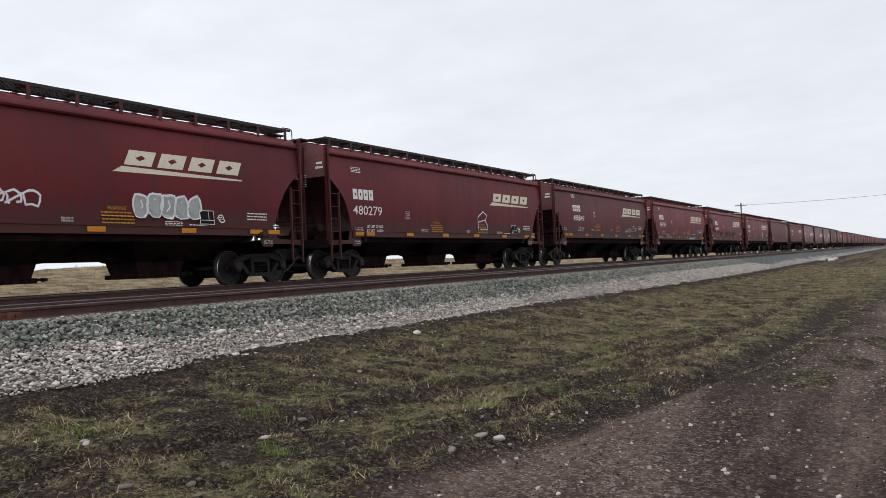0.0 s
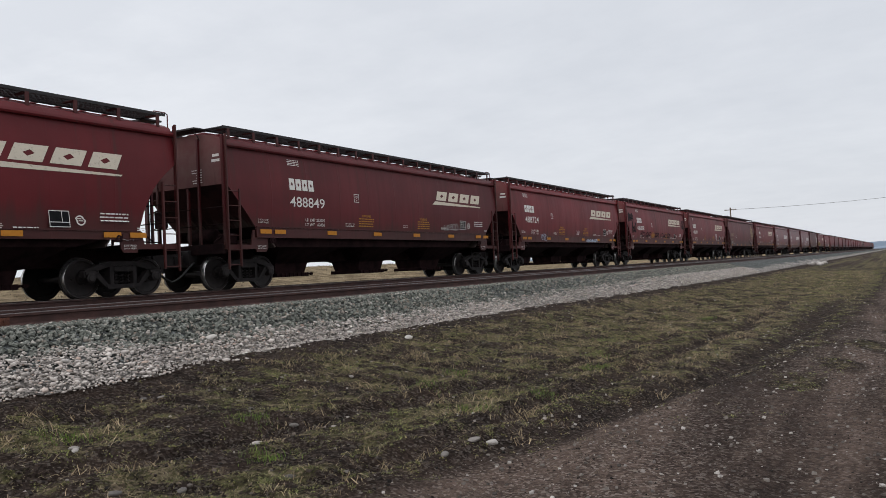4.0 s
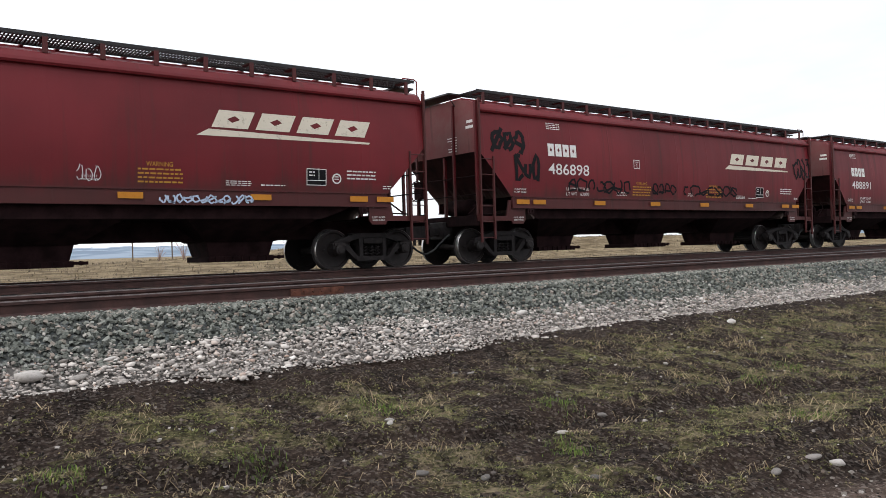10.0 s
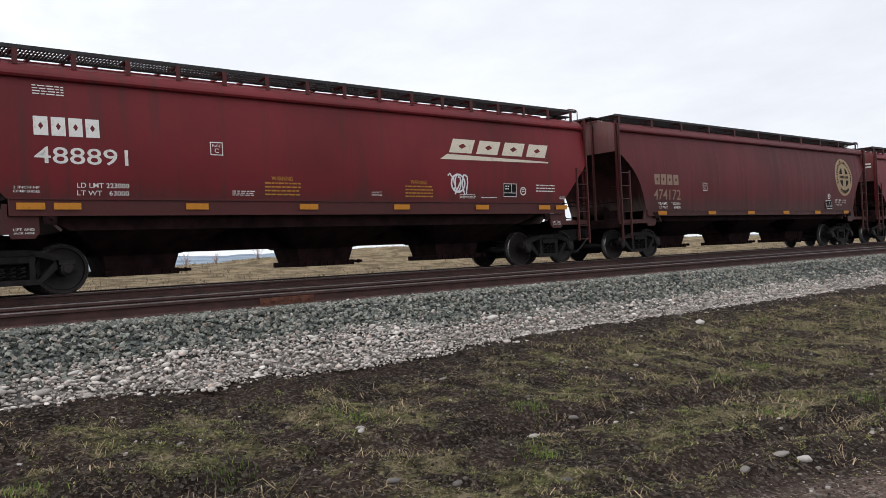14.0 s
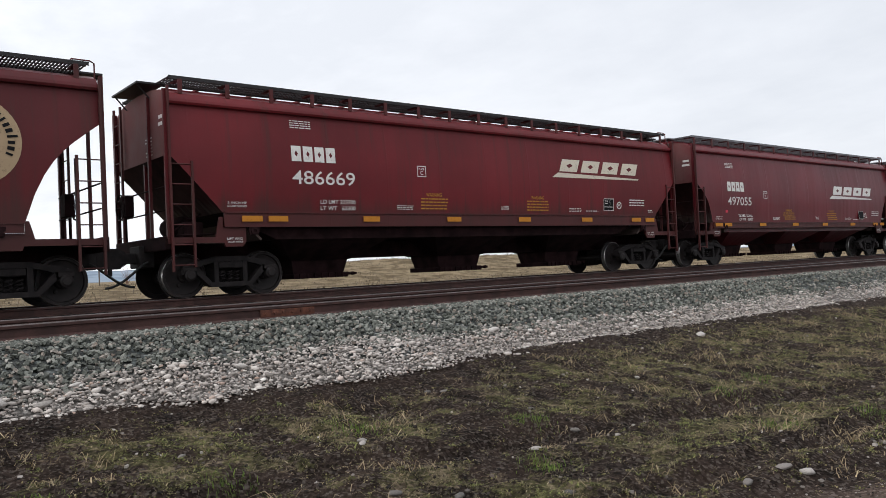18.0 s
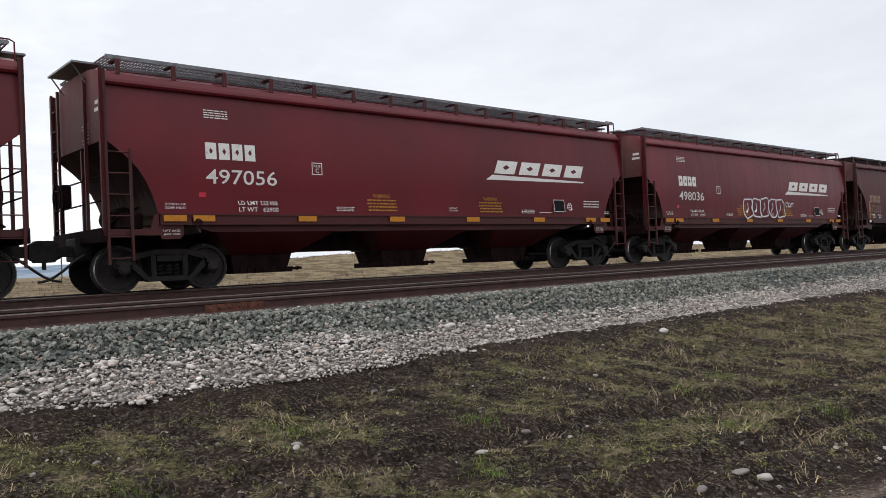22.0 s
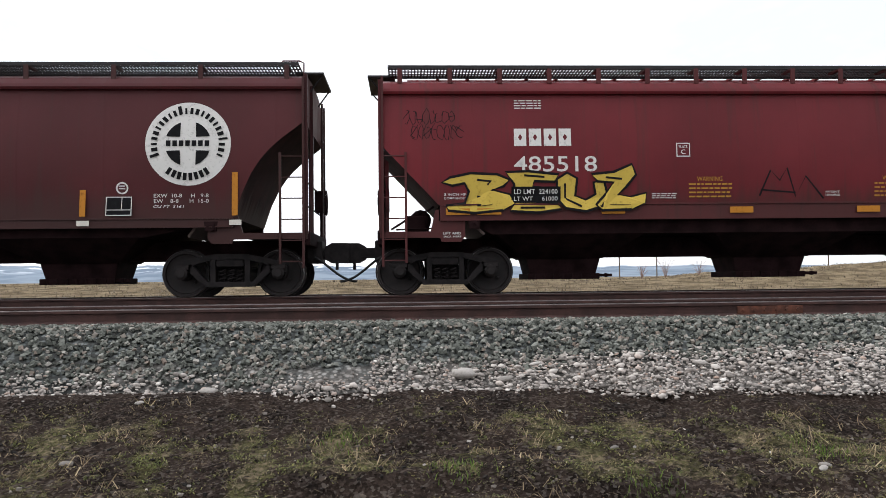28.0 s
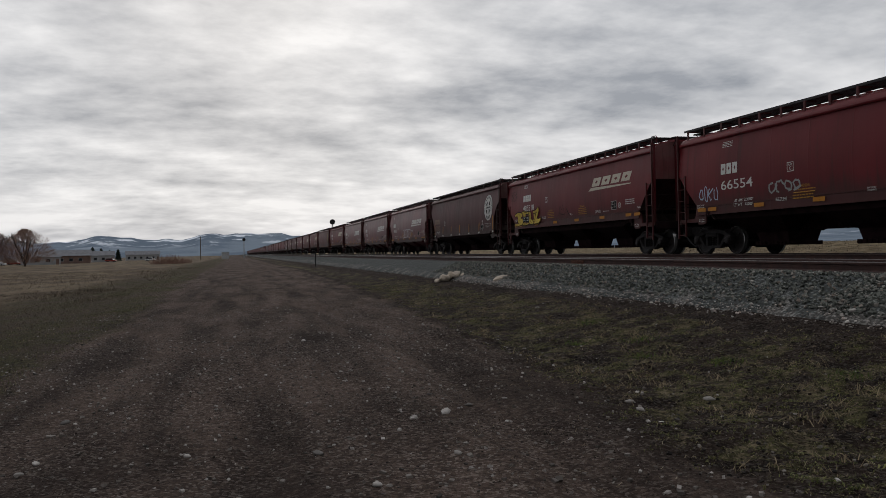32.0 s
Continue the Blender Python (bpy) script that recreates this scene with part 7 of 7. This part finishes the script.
BARK = simple("grey_brown_bark", (0.085, 0.065, 0.055), 0.9, 0, 0.3, 3, 0.3)
TWIG = simple("russet_twigs", (0.27, 0.165, 0.125), 0.9, 0, 0.35, 2, 0.1)
PINE = grass_material("dark_conifer_needles", [(0.0, (0.008, 0.014, 0.010)), (0.6, (0.018, 0.030, 0.020)), (1.0, (0.035, 0.050, 0.032))])


def bare_tree(x, y, height, seed, label, wide=0.74):
    """Several stems that fork into a broad haze of fine twigs."""
    rng = random.Random(seed)
    tree = thing("bare_tree", label, "tree", "roadside trees", at=(x, y, float(ground_z(x, y)) - 0.1))
    limbs, twigs = Build(), Build()
    for k in range(7):
        a, lean = rng.uniform(0, 6.28), rng.uniform(0.1, 0.85)
        tip = Vector((math.cos(a) * lean * wide * height * 0.8, math.sin(a) * lean * wide * height * 0.8, height * rng.uniform(0.62, 0.85)))
        mid = Vector((tip.x * 0.35, tip.y * 0.35, tip.z * 0.45))
        limbs.tube([Vector((0, 0, 0)), mid, tip], height * 0.014, 5, False)
        for j in range(9):
            u = rng.uniform(0.3, 1.0)
            p = mid.lerp(tip, u) if u > 0.5 else Vector((0, 0, 0)).lerp(mid, u * 2)
            q = p + Vector((rng.uniform(-1, 1), rng.uniform(-1, 1), rng.uniform(0.2, 1.0))) * height * 0.16
            limbs.tube([p, q], height * 0.006, 4, False)
    for k in range(3800):
        a, r, z = rng.uniform(0, 6.28), rng.uniform(0, 1) ** 0.45, rng.uniform(0.16, 1.0)
        dome = wide * height * (0.55 + 0.45 * math.sin(math.pi * min(1, z * 0.9 + 0.12))) * math.sqrt(max(0.02, 1 - max(0, (z - 0.45) / 0.56) ** 2.2)) * (0.86 + 0.16 * math.sin(a * 3 + seed) + 0.1 * math.sin(a * 7 + z * 9))
        p = Vector((math.cos(a) * r * dome, math.sin(a) * r * dome, z * height))
        d = Vector((p.x * 0.6 + rng.uniform(-1, 1), p.y * 0.6 + rng.uniform(-1, 1), height * 0.22 + rng.uniform(0, 1.5))).normalized() * height * rng.uniform(0.05, 0.11)
        twigs.tube([p - d, p], height * 0.0024, 3, False)
    part("trunk", limbs, BARK, tree)
    part("crown", twigs, TWIG, tree, "haze of bare reddish twigs")
    return tree


def conifer(x, y, height, seed):
    rng = np.random.default_rng(seed)
    tree = thing("conifer", "tall dark spruce standing beyond the meadow", "tree", "dark spruces", at=(x, y, float(ground_z(x, y)) - 0.2))
    part("trunk", Build().lathe((0, 0, 0), [(height * 0.022, 0), (height * 0.012, height * 0.6), (0.0, height * 0.97)], 7, "z"), BARK, tree)
    n = 3600
    u = rng.uniform(0.03, 1, n) ** 0.85
    a = rng.uniform(0, 6.283, n)
    wide = height * 0.33 * (1 - u) ** 0.6 * (0.82 + 0.3 * np.sin(a * 3 + seed) * 0.5 + 0.25 * np.sin(u * 40 + a * 2))
    r = wide * rng.uniform(0.15, 1, n) ** 0.5
    c = np.stack([r * np.cos(a), r * np.sin(a), height * (0.06 + 0.94 * u) - r * 0.25], -1)
    out = np.stack([np.cos(a), np.sin(a), -0.35 + 0 * a], -1)
    side = np.stack([-np.sin(a), np.cos(a), rng.uniform(-0.4, 0.4, n)], -1)
    s = height * rng.uniform(0.018, 0.04, n)[:, None]
    v = np.stack([c - out * s - side * s * 0.5, c + out * s * 1.3, c - out * s + side * s * 0.5, c - out * s * 0.4 + (0, 0, 0.3) * s], 1).reshape(-1, 3)
    i = np.arange(n)[:, None] * 4
    f = np.concatenate([i + (0, 1, 3), i + (1, 2, 3)], 0)
    part("crown", joined("crown", v, f, PINE), None, tree, "dense dark green needles")


def polar(az, dist):
    return dist * math.cos(radians(az)), dist * math.sin(radians(az))


for az, d, h, s in ((-158.0, 252, 13.2, 1), (-159.0, 262, 12.9, 2), (-159.75, 255, 13.3, 3), (-161.3, 258, 10.8, 4), (-162.1, 262, 9.6, 5), (-163.55, 250, 9.2, 6), (-158.5, 268, 11.0, 7),
                    (-170.78, 420, 7.4, 8), (-171.3, 430, 6.8, 9), (-171.82, 440, 6.0, 10), (-172.35, 430, 6.3, 11)):
    conifer(*polar(az, d), h, s)
for az, d, h, s in ((-165.05, 240, 9.9, 1), (-166.8, 236, 10.3, 2), (-154.2, 230, 8.5, 3), (-152.5, 236, 9.5, 6)):
    bare_tree(*polar(az, d), h, s, "bare leafless tree with reddish twigs")
hedge = thing("bush", "low tangled leafless thicket by the road", "bush", at=(*polar(-175.7, 210), -1.9))
rng_bush = random.Random(4)
tw = Build()
for k in range(420):
    a, r = rng_bush.uniform(0, 6.28), rng_bush.uniform(0, 1) ** 0.5
    b0 = (2.2 * r * math.cos(a), 5.0 * r * math.sin(a), 0)
    tw.tube([b0, (b0[0] + rng_bush.uniform(-0.8, 0.8), b0[1] + rng_bush.uniform(-0.8, 0.8), (2.9 - 1.6 * r) * rng_bush.uniform(0.5, 1.1))], 0.03, 3, False)
part("thicket", tw, TWIG, hedge)

rng_shrub = random.Random(14)
for sx, sy, tall in ((14.6, 46.5, 1.1), (16.2, 47.0, 1.5), (18.4, 47.4, 1.0), (20.0, 46.6, 0.8), (23.5, 48.0, 1.2), (-38.0, 47.0, 1.1), (8.2, 46.0, 0.9)):
    shrub = thing("shrub", "small leafless shrub on the grassy bank", "shrub", "shrubs on the bank", at=(sx, sy, float(ground_z(sx, sy)) - 0.03))
    tw = Build()
    for k in range(26):
        a, r = rng_shrub.uniform(0, 6.28), rng_shrub.uniform(0.05, 0.5) * tall
        top = (r * math.cos(a), r * math.sin(a), tall * rng_shrub.uniform(0.45, 1.0))
        tw.tube([(0, 0, 0), (top[0] * 0.35, top[1] * 0.35, top[2] * 0.55), top], 0.006, 3, False)
    part("twigs", tw, TWIG, shrub)

PANEL = simple("pale_siding", (0.30, 0.30, 0.30), 0.8, 0, 0.15, 0.6, 0.05)
BRICKY = simple("brown_siding", (0.16, 0.10, 0.08), 0.85, 0, 0.2, 0.8, 0.05)
ROOFING = simple("grey_roofing", (0.16, 0.16, 0.17), 0.85, 0, 0.2, 0.8, 0.1)
DARK_GLASS = simple("dark_window_glass", (0.02, 0.022, 0.025), 0.12, 0, 0.1, 1, 0.0)


def house(az, d, w, deep, h, roof, skin, turn, label):
    x, y = polar(az, d)
    hs = thing("house", label, "house", "houses across the meadow")
    hs.matrix_world = Matrix.Translation((x, y, float(ground_z(x, y)) - 0.1)) @ pose(0, 0, 0, 0, 0, turn)
    part("wall", Build().box(-deep / 2, deep / 2, -w / 2, w / 2, 0, h), skin, hs)
    b = Build()
    b.add([(-deep / 2 - 0.4, -w / 2 - 0.4, h), (deep / 2 + 0.4, -w / 2 - 0.4, h), (deep / 2 + 0.4, w / 2 + 0.4, h), (-deep / 2 - 0.4, w / 2 + 0.4, h), (0, -w / 2 - 0.4, h + roof), (0, w / 2 + 0.4, h + roof)],
          [(0, 1, 4), (2, 3, 5), (1, 2, 5, 4), (3, 0, 4, 5), (3, 2, 1, 0)])
    part("roof", b, ROOFING, hs)
    for k in range(int(w // 3.2)):
        yy = -w / 2 + 1.2 + k * 3.2
        win = part("window", Build().box(deep / 2, deep / 2 + 0.06, yy - 0.06, yy + 1.26, 0.95, 2.1), PANEL, hs)
        part("pane", Build().box(deep / 2 + 0.06, deep / 2 + 0.075, yy, yy + 1.2, 1.0, 2.05), DARK_GLASS, win)
    part("door", Build().box(deep / 2, deep / 2 + 0.05, w / 2 - 1.4, w / 2 - 0.5, 0, 2.05), BRICKY, hs)


house(-156.7, 238, 13, 9, 2.7, 1.9, BRICKY, 20, "low brown house with a grey roof and pale garage")
house(-169.1, 330, 18, 10, 3.0, 2.2, BRICKY, 8, "low brown house with a grey roof")
house(-170.9, 380, 16, 9, 3.0, 2.0, PANEL, 10, "small pale house in the distance")
house(-173.9, 480, 18, 9, 3.2, 2.2, PANEL, 5, "small pale house in the distance")
house(-167.7, 300, 12, 8, 2.7, 1.8, PANEL, 12, "small pale shed with a grey roof")

CAR_WHITE = simple("white_car_paint", (0.65, 0.66, 0.68), 0.25, 0, 0.05, 2, 0.0)
CAR_DARK = simple("dark_car_paint", (0.03, 0.035, 0.05), 0.25, 0, 0.1, 2, 0.0)
CAR_RED = simple("red_car_paint", (0.25, 0.04, 0.03), 0.25, 0, 0.1, 2, 0.0)


def parked_car(az, d, skin, label, tall=1.5):
    x, y = polar(az, d)
    v = thing("parked_car", label, "car", "cars parked by the houses")
    v.matrix_world = Matrix.Translation((x, y, float(ground_z(x, y)))) @ pose(0, 0, 0, 0, 0, 78)
    part("body", Build().prism([(-2.25, 0.35), (2.25, 0.35), (2.3, 0.8), (1.3, 0.95), (-2.2, 0.98)], -0.88, 0.88), skin, v)
    part("cabin", Build().prism([(-2.0, 0.97), (1.2, 0.95), (0.5, tall), (-1.6, tall)], -0.78, 0.78), DARK_GLASS, v)
    part("roof", Build().box(-1.6, 0.5, -0.76, 0.76, tall, tall + 0.05), skin, v)
    for sx in (-1.4, 1.4):
        for sy in (-0.85, 0.85):
            part("wheel", Build().lathe((sx, sy, 0.33), [(0, -0.1), (0.33, -0.1), (0.33, 0.1), (0, 0.1)], 12), TYRE, v)


parked_car(-161.9, 215, CAR_DARK, "dark pickup parked at the edge of the meadow", 1.9)
for k, az in enumerate((-165.3, -166.2, -167.4, -168.9, -170.3, -171.9, -174.4)):
    parked_car(az, 300 + 12 * k, (CAR_WHITE, CAR_RED, CAR_WHITE, CAR_DARK)[k % 4], ("white", "dull red", "white", "dark")[k % 4] + " car parked by the far houses")


def make_hills():
    """Low hills with old snow all round the valley, blue from haze painted into their colour."""
    knots = [(-180, 1.58), (-178.4, 1.48), (-177.1, 1.28), (-176.4, 1.05), (-175.4, 1.2), (-173.9, 1.1), (-172.5, 1.25), (-171.3, 1.36), (-170.1, 1.27), (-169.2, 1.1), (-167.9, 1.02), (-164, 1.2), (-163, 1.05), (-161.45, 1.83), (-159.9, 2.5), (-158.15, 3.06), (-157, 3.2), (-155.6, 3.4), (-152, 4.0), (-147, 4.6), (-120, 3.0), (-90, 2.0), (-40, 1.2), (-10, 0.5), (20, 0.35), (50, 0.5), (75, 0.75), (100, 1.0), (120, 1.15), (150, 1.0), (170, 1.0), (176, 1.25), (178.6, 1.5), (180, 1.58)]
    az = np.linspace(-180, 180, 900)
    el = np.interp(az, *zip(*knots))
    a = np.radians(az)
    rough = 0.10 * np.sin(a * 31 + 1) + 0.12 * np.sin(a * 67 + 2) + 0.09 * np.sin(a * 151) + 0.05 * np.sin(a * 320 + 1)
    rows = []
    for u in np.linspace(0, 1, 9):
        d = 2700 - 700 * (1 - u)
        h = np.tan(np.radians(el * (1 + 0.35 * rough))) * 2700 * (u ** 1.3) * (1 + 0.22 * (1 - u) * np.sin(a * 47 + u * 5)) - 4 * (1 - u)
        rows.append(np.stack([d * np.cos(a), d * np.sin(a), h], -1))
    v = np.concatenate(rows)
    k = len(az)
    i, j = np.meshgrid(np.arange(8), np.arange(k - 1), indexing="ij")
    q = (i * k + j).ravel()
    f = np.stack([q, q + k, q + k + 1, q + 1], -1)
    n = Nodes("haze_tinted_hill_slopes", 1.0, 0, 0.0)
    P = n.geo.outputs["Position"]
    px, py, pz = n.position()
    # the haze of the distance is mixed into the slope colours
    hazed_woods = n.mix(n.step(n.noise(0.006, 6, 0.6, vector=P), 0.4, 0.6), (0.145, 0.180, 0.225), (0.215, 0.255, 0.30))
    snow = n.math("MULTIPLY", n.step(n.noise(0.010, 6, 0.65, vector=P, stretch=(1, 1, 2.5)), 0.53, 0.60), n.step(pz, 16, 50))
    hills = new("backdrop", joined("backdrop", v, f, n.done(n.mix(snow, hazed_woods, (0.70, 0.74, 0.80))), 1))
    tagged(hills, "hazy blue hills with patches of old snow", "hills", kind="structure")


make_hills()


# ---- everything that moves ----
def travelled(t):
    """How far the train has gone: it is gathering speed."""
    uneven = ((0, -0.24), (2, 0.07), (3.5, 0.24), (6, 0.33), (8, 0.26), (10, 0.11), (12, 0.04), (14, -0.16), (16.5, 0.0), (19, 0.11), (21.5, 0.22), (24, 0.14), (25.5, 0.04), (26.5, -0.26), (27.5, -0.64), (28, -0.82), (29, -1.03), (29.5, -1.11), (31, -1.18), (32, -1.18))
    return 4.98 * t + 0.0983 * t * t + float(np.interp(t, [p[0] for p in uneven], [p[1] for p in uneven]))


def motions():
    times = [0, 1, 2, 3, 3.5, 4.5, 5.5, 6, 7, 8, 9, 10, 11, 12, 13, 14, 15.5, 17, 18, 19, 20, 21, 22, 23, 24, 25, 25.5, 26.5, 27.5, 28, 28.5, 29, 29.5, 30, 31, 32]
    for car, x in CARS:
        walk(car, [(t, pose(x - travelled(t), LINE_Y, 0)) for t in times])
    # wheels roll to the left: one keyed turning, shared by all wheelsets
    first = SPINNING[0]
    walk(first, [(k / 30, pose(0, 0, 0, 0, -math.degrees(travelled(k / 30) / WHEEL_R), 0)) for k in range(961)])
    keys = first.animation_data
    for w in SPINNING[1:]:
        w.rotation_mode = "QUATERNION"
        other = w.animation_data_create()
        other.action = keys.action
        other.action_slot = keys.action_slot


motions()
